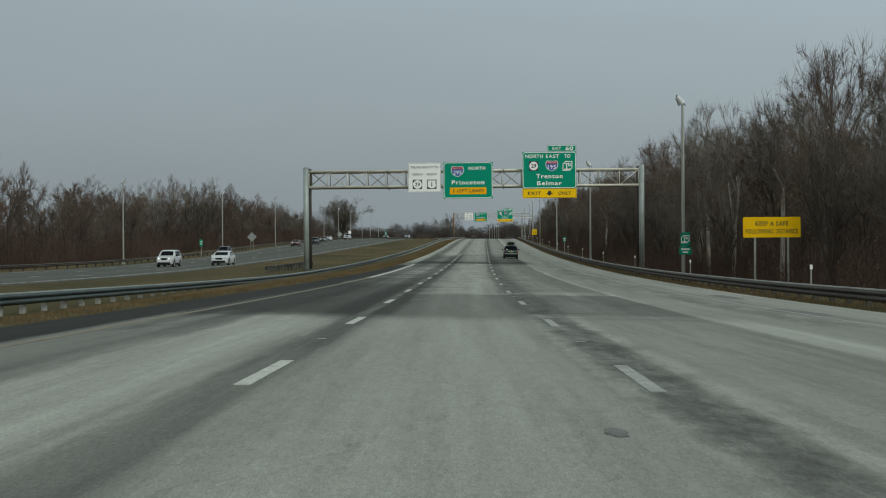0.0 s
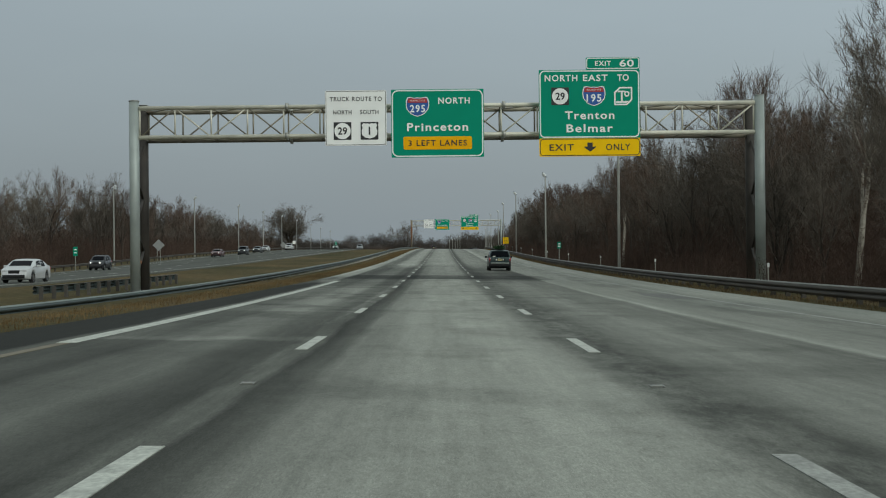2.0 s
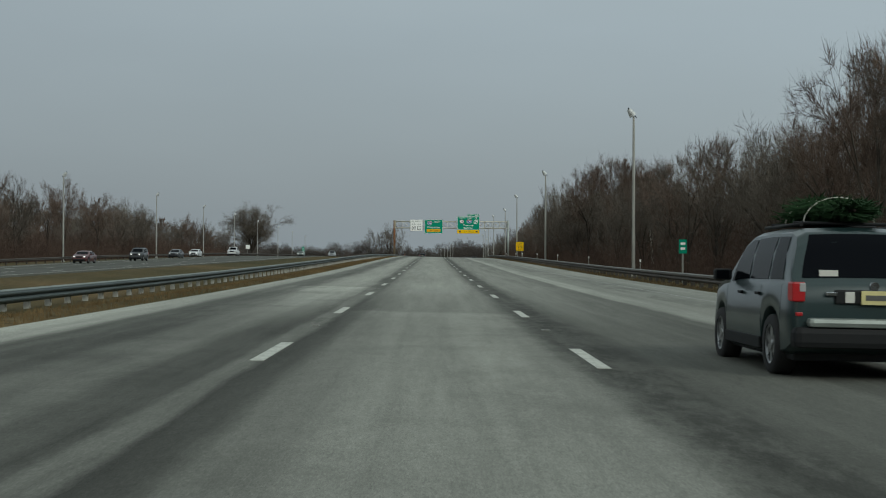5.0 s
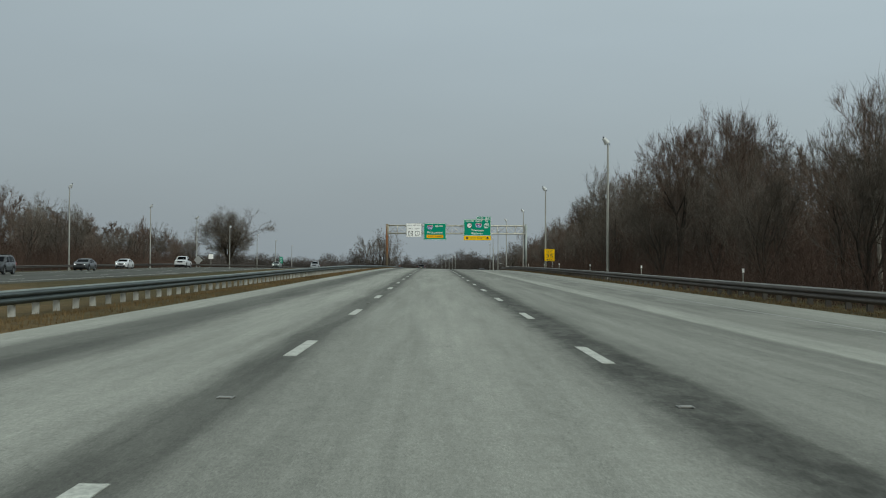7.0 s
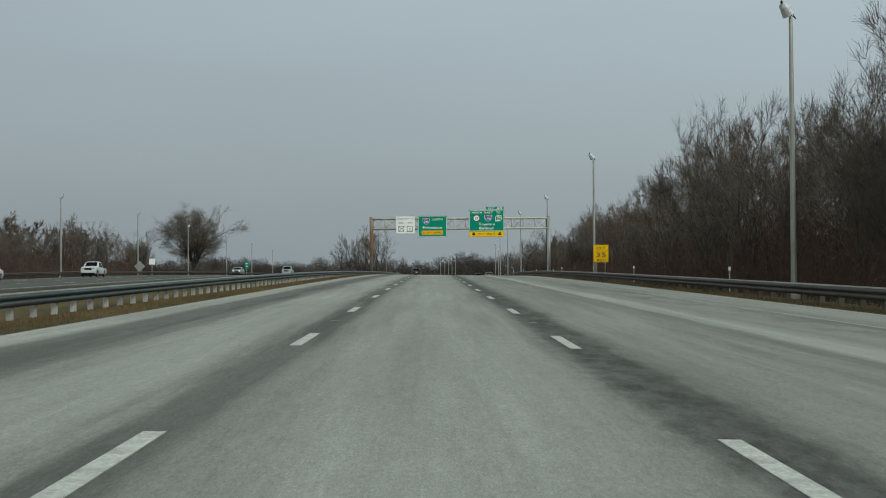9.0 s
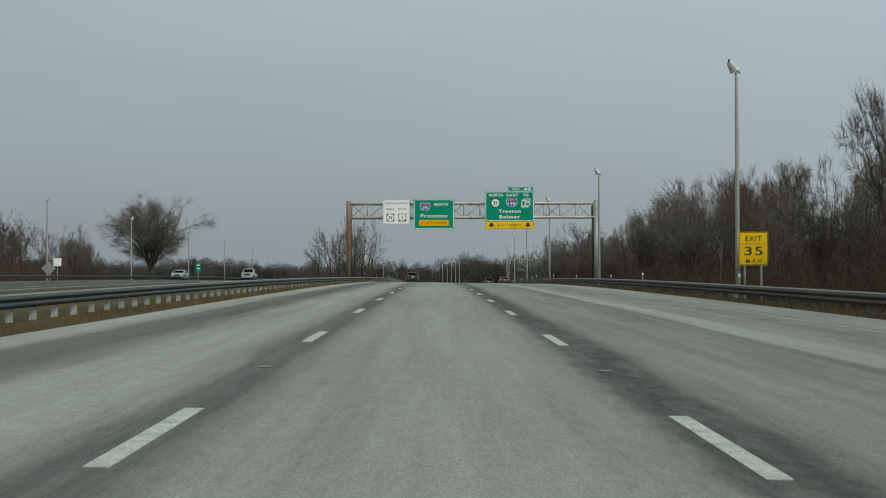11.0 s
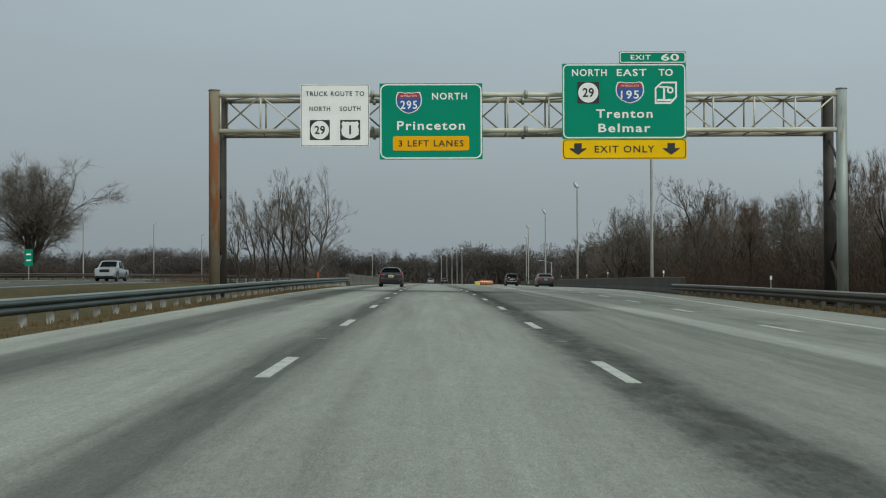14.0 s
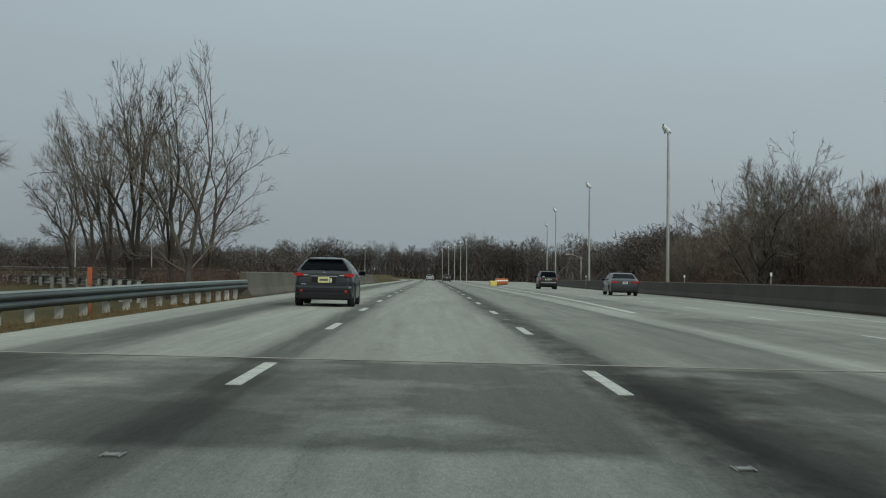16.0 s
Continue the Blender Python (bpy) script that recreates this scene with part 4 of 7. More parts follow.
# ================= guard rails =================
def beam_section(side):
    """W-beam outline, in metres out towards the traffic and up."""
    p = [(0.0, 0.40), (0.045, 0.43), (0.075, 0.47), (0.075, 0.50), (0.03, 0.545), (0.0, 0.56), (0.03, 0.575), (0.075, 0.62), (0.075, 0.65), (0.045, 0.69), (0.0, 0.72)]
    return [(side * (a + 0.16), b) for a, b in p]


def guard_rail(name, path, side, y0, y1, spacing, label, base, step=3.8, group="guard rails", end=True, steel=None, lipped=True, posts=None, lip_steel=None):
    """Posts, blocks and a long W-beam along the road. side: +1 if traffic is to its right."""
    r = root(name, Matrix.Translation((0, 0, 0)), label, "guard rail", group)
    sec = beam_section(side)
    ys = np.linspace(y0, y1, max(2, int((y1 - y0) / step) + 1))
    v, f = [], []
    n = len(sec)
    for y in ys:
        b = base(y)
        for th in (0.0, 0.010):
            for a, h in sec:
                v.append((b.x + a - side * th, y, b.z + h))
    m = 2 * n
    for i in range(len(ys) - 1):
        for j in range(n - 1):
            q = (i * m + j, i * m + j + 1, (i + 1) * m + j + 1, (i + 1) * m + j)
            f.append(q if side > 0 else q[::-1])
            q = tuple(k + n for k in q)
            f.append(q[::-1] if side > 0 else q)
        f.append((i * m + n - 1, i * m + 2 * n - 1, (i + 1) * m + 2 * n - 1, (i + 1) * m + n - 1))
        f.append((i * m, (i + 1) * m, (i + 1) * m + n, i * m + n))
    pyd("beam", v, f, steel or M_RAIL, r)
    lip = []
    lf = []
    for y in ys:                          # pale top strip: sky light on the beam's upper slope, painted in
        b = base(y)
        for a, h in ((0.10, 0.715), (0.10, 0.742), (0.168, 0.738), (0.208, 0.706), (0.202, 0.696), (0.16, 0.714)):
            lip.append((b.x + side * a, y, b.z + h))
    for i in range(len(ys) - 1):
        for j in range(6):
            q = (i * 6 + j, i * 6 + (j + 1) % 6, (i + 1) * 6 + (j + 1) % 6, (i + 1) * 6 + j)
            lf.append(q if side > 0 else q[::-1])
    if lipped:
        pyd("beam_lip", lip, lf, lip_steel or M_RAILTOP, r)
    bm = box(bmesh.new(), -0.075, 0.075, -0.07, 0.07, -0.35, 0.70)
    post_me = bpy.data.meshes.new("post")
    bm.to_mesh(post_me)
    bm.free()
    post_me.materials.append(posts or steel or M_POST)
    bm = box(bmesh.new(), min(side * 0.075, side * 0.165), max(side * 0.075, side * 0.165), -0.06, 0.06, 0.42, 0.72)
    block_me = bpy.data.meshes.new("spacer_block")
    bm.to_mesh(block_me)
    bm.free()
    block_me.materials.append(M_RAIL)
    rng = random.Random(int(y0 * 7 + side))
    y = y0 + 0.4
    while y < y1:
        b = base(y)
        o = obj("post", post_me, None, r)
        o.matrix_world = Matrix.Translation(b) @ Euler((rng.uniform(-0.02, 0.02), rng.uniform(-0.03, 0.03), 0)).to_matrix().to_4x4()
        o = obj("spacer_block", block_me, None, r)
        o.matrix_world = Matrix.Translation(b)
        y += spacing
    return r


def rail_base(uof, over=None):
    """The foot of a rail; with over, its top stands that far over the road's height."""
    def at(y):
        x = mid_x(y) + uof(y)
        return Vector((x, y, mid_z(y) + over(y) - 0.735 if over else land(x, y)))
    return at


right_sink = knots([(-400, 0.25), (120, 0.25), (200, 0.18), (300, 0.17), (430, 0.18), (700, 0.16)])


def sunk(p, by):
    return p - Vector((0, 0, by))


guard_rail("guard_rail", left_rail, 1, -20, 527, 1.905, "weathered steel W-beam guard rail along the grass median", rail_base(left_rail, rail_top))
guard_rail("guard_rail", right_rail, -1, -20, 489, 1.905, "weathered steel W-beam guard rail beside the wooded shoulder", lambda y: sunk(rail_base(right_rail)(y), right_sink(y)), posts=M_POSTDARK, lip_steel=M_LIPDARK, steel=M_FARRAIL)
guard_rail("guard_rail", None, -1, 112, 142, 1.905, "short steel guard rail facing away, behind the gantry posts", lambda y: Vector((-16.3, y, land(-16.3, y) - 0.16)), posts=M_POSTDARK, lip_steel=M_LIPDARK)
behind = knots([(500, -6.0), (524, -7.8), (549, -23.0), (600, -54)])
guard_rail("guard_rail", None, 1, 525, 549, 1.905, "pale steel guard rail angled across the median to the barrier", rail_base(behind, lambda y: 0.72 + 0.16 * (y - 524) / 25), steel=M_GALV, step=1.9)
guard_rail("guard_rail", None, 1, 20, 720, 3.81, "long weathered guard rail on the far side of the southbound road", lambda y: Vector((south_left(y) - 1.1, y, land(south_left(y) - 1.1, y))), step=7.6, steel=M_FARRAIL, lipped=False)

# ================= concrete barriers =================
def barrier(name, uof, y0, y1, label, h=0.86, concrete=None):
    r = root(name, Matrix.Translation((0, 0, 0)), label, "barrier", "concrete barriers")
    sec = [(-0.30, -0.1), (-0.30, 0.08), (-0.18, 0.33), (-0.10, h), (0.10, h), (0.18, 0.33), (0.30, 0.08), (0.30, -0.1)]
    L = 6.1
    y = y0
    while y < y1:
        v, f = [], []
        ye = min(y + L - 0.02, y1)
        for yy in (y, (y + ye) / 2, ye):
            x = mid_x(yy) + uof(yy)
            z = mid_z(yy) - CROSS * uof(yy)
            v += [(x + a, yy, z + b) for a, b in sec]
        n = len(sec)
        for i in range(2):
            for j in range(n - 1):
                f.append((i * n + j, (i + 1) * n + j, (i + 1) * n + j + 1, i * n + j + 1))
        f += [tuple(range(n)), tuple(range(3 * n - 1, 2 * n - 1, -1))]
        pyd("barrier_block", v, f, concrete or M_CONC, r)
        cv = []
        for yy in (y, (y + ye) / 2, ye):
            x = mid_x(yy) + uof(yy)
            z = mid_z(yy) - CROSS * uof(yy) + h
            cv += [(x - 0.115, yy, z + 0.002), (x - 0.105, yy, z + 0.05), (x + 0.105, yy, z + 0.05), (x + 0.115, yy, z + 0.002)]
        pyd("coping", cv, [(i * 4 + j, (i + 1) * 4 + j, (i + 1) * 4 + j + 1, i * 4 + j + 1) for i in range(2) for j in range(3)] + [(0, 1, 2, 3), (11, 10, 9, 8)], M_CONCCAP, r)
        y += L
    return r


right_barrier = knots([(485, 13.6), (490, 13.9), (511, 15.2), (535, 16.0), (572, 16.9), (640, 18.2), (760, 23), (900, 31)])
barrier("concrete_barrier", right_barrier, 489, 800, "dark concrete bridge barrier beside the exit lanes", h=0.90)
barrier("concrete_barrier", knots([(520, -7.1), (540, -7.05), (700, -7.0), (900, -7.0)]), 527, 640, "brown concrete median barrier", h=0.92, concrete=M_CONCLEFT)

# ================= lamp posts =================
def lamp_head(parent, top, side):
    """A tilted flood lamp on a yoke, with photocell and a loop of cable; side: -1 leans towards -x."""
    y = part("yoke", tube(bmesh.new(), (0, 0, top - 0.02), (side * 0.05, 0, top + 0.16), 0.05, n=8), M_GALV, parent)
    q = Euler((radians(18), radians(38 * side), 0)).to_matrix().to_4x4()
    bm = bmesh.new()
    prof = [(0.07, -0.34), (0.17, -0.28), (0.20, -0.10), (0.235, 0.06), (0.27, 0.20)]
    rings = []
    for r, z in prof:
        rings.append([bm.verts.new(q @ Vector((r * math.cos(k * math.pi / 8), r * math.sin(k * math.pi / 8), -z)) + Vector((side * 0.17, 0, top + 0.30))) for k in range(16)])
    for a, b in zip(rings, rings[1:]):
        for k in range(16):
            bm.faces.new((a[k], a[(k + 1) % 16], b[(k + 1) % 16], b[k])).smooth = True
    bm.faces.new(rings[0])
    h = part("lamp_housing", bm, M_LAMP, parent, "pale tilted flood lamp")
    bm = bmesh.new()
    vs = [bm.verts.new(q @ Vector((0.255 * math.cos(k * math.pi / 8), 0.255 * math.sin(k * math.pi / 8), -0.196)) + Vector((side * 0.17, 0, top + 0.30))) for k in range(16)]
    bm.faces.new(vs)
    part("lens", bm, M_LENS, h)
    c = q @ Vector((0, 0, 0.36)) + Vector((side * 0.17, 0, top + 0.30))
    part("photocell", tube(bmesh.new(), c - Vector((0, 0, 0.03)), c + Vector((0, 0, 0.09)), 0.045, n=8), M_TRIM, h)
    pts = [Vector((side * -0.02 - side * 0.19 * math.sin(math.pi * k / 8), 0, top + 0.10 - 0.30 * math.sin(math.pi * k / 8) * (0.5 + k / 16) + 0.02 * k)) for k in range(9)]
    bm = bmesh.new()
    for a, b in zip(pts, pts[1:]):
        tube(bm, a, b, 0.018, n=6)
    part("cable", bm, M_TRIM, parent)


def lamp_post(side, height=10.95):
    r = root("street_lamp", Matrix.Translation((0, 0, 0)), "tall tapered grey steel lamp post with a tilted flood lamp", "street lamp", "lamp posts along the highway")
    bm = bmesh.new()
    zs = [(-0.4, 0.125), (0.0, 0.125), (3.5, 0.112), (7.5, 0.095), (height, 0.075)]
    for (za, ra), (zb, rb) in zip(zs, zs[1:]):
        tube(bm, (0, 0, za), (0, 0, zb), ra, rb, 12, caps=False)
    part("pole", bm, M_GALV, r)
    part("base_plate", box(bmesh.new(), -0.2, 0.2, -0.2, 0.2, -0.3, 0.05, 0.01), M_GALV, r)
    part("hand_hole_cover", box(bmesh.new(), -0.05, 0.05, -0.135, -0.10, 0.45, 0.65), M_ALU, r)
    lamp_head(r, height, side)
    return r


lamp_r = lamp_post(-1)
R_LAMPS = [(14.20, 88.0), (13.95, 162.5), (13.95, 239.0), (14.07, 316.0), (14.87, 389.0), (16.31, 457.4), (16.11, 513.4), (16.97, 572.5), (18.2, 632.0), (19.6, 690.0), (23.5, 752.0)]
for k, (x, y) in enumerate(R_LAMPS):
    base = Vector((x, y, mid_z(y) - 0.30 if y < 500 else mid_z(y) + 0.35))
    if k == 0:
        lamp_r.matrix_world = Matrix.Translation(base)
    else:
        copy_thing(lamp_r, Matrix.Translation(base))
for x, y in ((9.6, 843), (8.6, 872), (7.4, 905), (6.0, 940), (4.2, 985)):
    copy_thing(lamp_r, Matrix.Translation((x, y, mid_z(y) - 0.2)))
copy_thing(lamp_r, Matrix.Translation((-24.0, 973, mid_z(973))))
lamp_l = lamp_post(1)
for k, (x, y) in enumerate([(-48, 118), (-48.2, 187), (-47.8, 256), (-48, 322), (-49.5, 389), (-52.2, 455), (-53.4, 511), (-54.8, 570), (-55.5, 632), (-57, 695), (-58, 760)]):
    m = Matrix.Translation((x, y, land(x, y) + 0.15))
    if k == 0:
        lamp_l.matrix_world = m
    else:
        copy_thing(lamp_l, m)


def arm_lamp(x, y, h, side):
    r = root("street_lamp", Matrix.Translation((x, y, land(x, y))), "lower grey lamp post with a curved arm and cobra head", "street lamp", "arm lamps of the side road")
    part("pole", tube(bmesh.new(), (0, 0, -0.3), (0, 0, h), 0.10, 0.07, 10), M_GALV, r)
    bm = bmesh.new()
    pts = [Vector((side * 2.2 * k / 6, 0, h - 0.3 + 0.75 * math.sin(math.pi / 2 * k / 6))) for k in range(7)]
    for a, b in zip(pts, pts[1:]):
        tube(bm, a, b, 0.05, n=8)
    part("arm", bm, M_GALV, r)
    part("lamp_head", box(bmesh.new(), min(side * 2.1, side * 2.8), max(side * 2.1, side * 2.8), -0.16, 0.16, h + 0.36, h + 0.52, 0.05), M_LAMP, r)
    return r


arm_lamp(27, 721, 5.6, -1)
for x, y, s in ((-96, 900, 1), (-84, 905, 1), (-104, 960, -1), (-70, 880, 1), (-58, 930, 1)):
    arm_lamp(x, y, 8.0, s)

# ================= small roadside signs =================
def post(r, x, z0, z1, w=0.05):
    bm = bmesh.new()
    prism(bm, [(x - w, z0), (x + w, z0), (x + w, z1), (x - w, z1)], 0.02, 0.05)
    box(bm, x - w * 0.35, x + w * 0.35, 0.05, 0.09, z0, z1)
    part("post", bm, M_GALV, r)


def panel_sign(name, x, y, z0, z1, w, label, material, lines, posts, edge=None, lettering=M_SBLACK, divider=None):
    zb = land(x, y)
    r = root(name, Matrix.Translation((x, y, zb)), label, "road sign", "roadside signs")
    a, b = z0 - zb, z1 - zb
    plate("panel", rounded(-w / 2, w / 2, a, b, 0.06), -0.012, 0.012, material, r)
    if edge:
        part("border", ring(bmesh.new(), rounded(-w / 2 + 0.02, w / 2 - 0.02, a + 0.02, b - 0.02, 0.05), rounded(-w / 2 + 0.045, w / 2 - 0.045, a + 0.045, b - 0.045, 0.04), -0.02, -0.013), edge, r)
    if divider:
        plate("divider", [(-w / 2 + 0.05, a + (b - a) * divider - 0.012), (w / 2 - 0.05, a + (b - a) * divider - 0.012), (w / 2 - 0.05, a + (b - a) * divider + 0.012), (-w / 2 + 0.05, a + (b - a) * divider + 0.012)], -0.018, -0.013, lettering, r)
    for text, fx, fz, lw, lh in lines:
        write(text, fx * w, a + (b - a) * fz, -0.02, lw, lh, lettering, r, 0.006)
    for px in posts:
        post(r, px, -0.3, b - 0.05)
    return r


panel_sign("warning_sign", 15.32, 66.3, 1.24, 2.22, 2.74, "yellow safety sign with black lettering on two steel posts", M_SYELLOW,
           [("KEEP A SAFE", 0.0, 0.68, 1.55, 0.22), ("FOLLOWING DISTANCE", 0.0, 0.30, 2.50, 0.22)], (-0.80, 0.78))
s35 = panel_sign("exit_speed_sign", 15.32, 387.6, 3.10, 4.72, 1.40, "yellow exit advisory speed sign on two posts", M_SYELLOW,
                 [("EXIT", 0.0, 0.80, 0.78, 0.26), ("35", 0.0, 0.43, 0.88, 0.42), ("M.P.H", 0.0, 0.13, 0.75, 0.17)], (-0.42, 0.38), M_SBLACK, M_SBLACK, 0.64)


def trailblazer(x, y, z):
    """Two green plates strapped to a lamp post."""
    r = root("toll_road_sign", Matrix.Translation((x, y - 0.16, z)), "small green toll road marker with direction plate, strapped to lamp post", "road sign", "roadside signs")
    pts = [(-0.30, -0.42), (0.18, -0.42), (0.30, -0.28), (0.30, 0.46), (-0.18, 0.46), (-0.30, 0.32)]
    plate("marker_plate", pts, -0.012, 0.012, M_GREEN, r)
    turnpike_mark(0, 0.04, 0.52, r)
    plate("direction_plate", rounded(-0.38, 0.38, -0.94, -0.46, 0.03), -0.012, 0.012, M_GREEN, r)
    plate("legend_bar", [(-0.28, -0.66), (0.28, -0.66), (0.28, -0.56), (-0.28, -0.56)], -0.02, -0.013, M_SWHITE, r)
    plate("legend_bar", [(-0.18, -0.84), (0.18, -0.84), (0.18, -0.75), (-0.18, -0.75)], -0.02, -0.013, M_SWHITE, r)
    for zz in (-0.7, 0.1):
        part("strap", box(bmesh.new(), -0.14, 0.14, 0.012, 0.05, zz - 0.02, zz + 0.02), M_GALV, r)
    return r


trailblazer(14.30, 88.0, 1.18)


def diamond_sign(x, y, z, s, material, label):
    zb = land(x, y)
    r = root("diamond_sign", Matrix.Translation((x, y, zb)), label, "road sign", "roadside signs")
    c = z - zb
    h = s * 0.7071
    plate("panel", [(-h, c), (0, c - h), (h, c), (0, c + h)], -0.012, 0.012, material, r)
    post(r, 0.25, -0.3, c - h * 0.55)
    post(r, -0.25, -0.3, c - h * 0.55)
    return r


diamond_sign(-46.7, 282, 2.55, 1.4, M_ALU, "bare metal back of a diamond sign on two posts")
diamond_sign(-52.8, 509.6, 4.5, 1.4, M_ALU, "bare metal back of a diamond sign beside a lamp post")


def mile_sign(x, y, z, w, h):
    zb = land(x, y)
    r = root("mile_sign", Matrix.Translation((x, y, zb)), "tall narrow green mile marker on a post", "road sign", "roadside signs")
    plate("panel", rounded(-w / 2, w / 2, z - zb - h / 2, z - zb + h / 2, 0.03), -0.012, 0.012, M_GREEN, r)
    for k in range(2):
        zz = z - zb + h * (0.2 - 0.35 * k)
        plate("legend_bar", [(-w * 0.3, zz - 0.07), (w * 0.3, zz - 0.07), (w * 0.3, zz + 0.07), (-w * 0.3, zz + 0.07)], -0.018, -0.013, M_SWHITE, r)
    post(r, 0, -0.3, z - zb)
    return r


mile_sign(-46.2, 229, 1.35, 0.55, 1.15)
mile_sign(-38.0, 542.5, 5.0, 0.75, 1.6)
panel_sign("square_sign", -47.6, 495, 4.6, 5.6, 1.0, "plain pale square sign on one post", M_SWHITE, [], (0.0,))
mile_sign(14.3, 222, 1.5, 0.45, 0.8)

# ================= delineators =================
def delineator(material, label, h=1.15, w=0.05, tag=0.28, name="delineator"):
    r = root(name, Matrix.Translation((0, 0, 0)), label, "delineator", "roadside delineators")
    part("stake", box(bmesh.new(), -w * 0.6, w * 0.6, -0.015, 0.015, -0.3, h - 0.01, 0.004), M_POST if material is M_SWHITE else material, r)
    part("reflector", box(bmesh.new(), -w * 1.25, w * 1.25, -0.03, -0.016, h - tag, h, 0.005), material, r)
    return r


dl = delineator(M_SWHITE, "slim roadside stake with a white reflector", 0.86, 0.042, 0.18)
k = 0
while 21.5 + 30.5 * k < 640:
    y = 21.5 + 30.5 * k
    x = 13.82 if y < 380 else 14.6 if y < 440 else 16.3 if y < 560 else 17.8
    m = Matrix.Translation((x, y, land(x, y) + (0.35 if y < 490 else 0.62)))
    if k == 0:
        dl.matrix_world = m
    else:
        copy_thing(dl, m)
    k += 1
od = delineator(M_SAMBER, "faded orange flat marker post behind the rail", 1.2, 0.045, 0.4, "marker_post")
od.matrix_world = Matrix.Translation((-7.75, 506.2, land(-7.75, 506.2)))
od.children[0].data.materials[0] = mat("faded_orange", (0.42, 0.10, 0.035), 0.6, var=0.1)
od.children[1].data.materials[0] = mat("orange_reflector", (0.46, 0.11, 0.04), 0.4, var=0.1)

# raised pavement markers between the dashes
bm = bmesh.new()
box(bm, -0.045, 0.045, -0.05, 0.05, 0.0, 0.013, 0.005)
box(bm, -0.062, -0.050, -0.10, 0.10, 0.0, 0.011, 0.003)
box(bm, 0.050, 0.062, -0.10, 0.10, 0.0, 0.011, 0.003)
mk_me = bpy.data.meshes.new("raised_marker")
bm.to_mesh(mk_me)
bm.free()
mk_me.materials.append(mat("marker_casting", (0.24, 0.24, 0.22), 0.5, 0.3, var=0.15, scale=8))
for k in range(0, 28):
    for u in (-1.83, 1.83):
        y = 19.4 + 24.38 * k
        o = new("raised_marker", mk_me)
        o.parent = road
        o.matrix_world = Matrix.Translation(on_road(u, y, 0.002))

# expansion joints of the bridge deck
for yj in (491.3,):
    v = []
    n = 16
    for k in range(n):
        u = -6.4 + 19.0 * k / (n - 1)
        for dy in (0.0, 0.16):
            v.append(on_road(u, yj + dy, 0.006))
    pyd("expansion_joint", v, [(2 * k, 2 * k + 2, 2 * k + 3, 2 * k + 1) for k in range(n - 1)], mat("joint_edge", (0.25, 0.24, 0.20), 0.9, var=0.2, scale=4), road)

# crash cushion at the gore
cc = root("crash_cushion", Matrix.Translation(on_road(7.6, 640)), "low yellow crash cushion at the exit gore", "crash cushion")
for k in range(3):
    part("cell", box(bmesh.new(), -0.40, 0.40, k * 1.0, k * 1.0 + 0.95, 0.0, 0.62, 0.08), mat("cushion_yellow", (0.62, 0.50, 0.12), 0.6, var=0.12), cc)
brl = root("traffic_barrel", Matrix.Translation((0, 0, 0)), "faded orange traffic barrel in the gore", "barrel", "gore barrels")
part("drum", tube(bmesh.new(), (0, 0, 0), (0, 0, 0.95), 0.29, 0.24, 12), mat("barrel_orange", (0.45, 0.14, 0.05), 0.6, var=0.15), brl)
part("band", tube(bmesh.new(), (0, 0, 0.55), (0, 0, 0.68), 0.275, 0.268, 12, False), M_SWHITE, brl)
part("base", tube(bmesh.new(), (0, 0, -0.02), (0, 0, 0.06), 0.40, 0.38, 12), M_TYRE, brl)
for k in range(6):
    m = Matrix.Translation(on_road(9.0 + k * 0.75, 660 + k * 9, 0.02))
    if k == 0:
        brl.matrix_world = m
    else:
        copy_thing(brl, m)


# ---- tar patches and stains on the pavement ----
def patch(u, y, w, l, seed, grey):
    g = random.Random(seed)
    pts = []
    n = 16
    for k in range(n):
        a = 2 * math.pi * k / n
        f = g.uniform(0.75, 1.1)
        pts.append(on_road(u + w / 2 * f * math.cos(a), y + l / 2 * f * math.sin(a), 0.004))
    c = on_road(u, y, 0.0045)
    pyd("tar_patch", [c] + pts, [(0, 1 + k, 1 + (k + 1) % n) for k in range(n)], grey, road)


M_TAR = mat("tar_patch", (0.13, 0.13, 0.12), 0.9, var=0.3, scale=6, fine=0.2)
for k, (u, y, w, l) in enumerate(((1.12, 9.0, 0.16, 0.55), (-0.95, 39.8, 0.5, 0.4), (0.6, 461.5, 0.35, 0.9), (8.2, 33, 0.9, 5), (9.0, 46, 0.7, 6), (7.4, 404, 1.0, 3), (6.2, 398, 0.7, 2.4), (7.3, 101, 1.2, 7), (-0.6, 99, 0.3, 0.3))):
    patch(u, y, w, l, 500 + k, M_TAR)

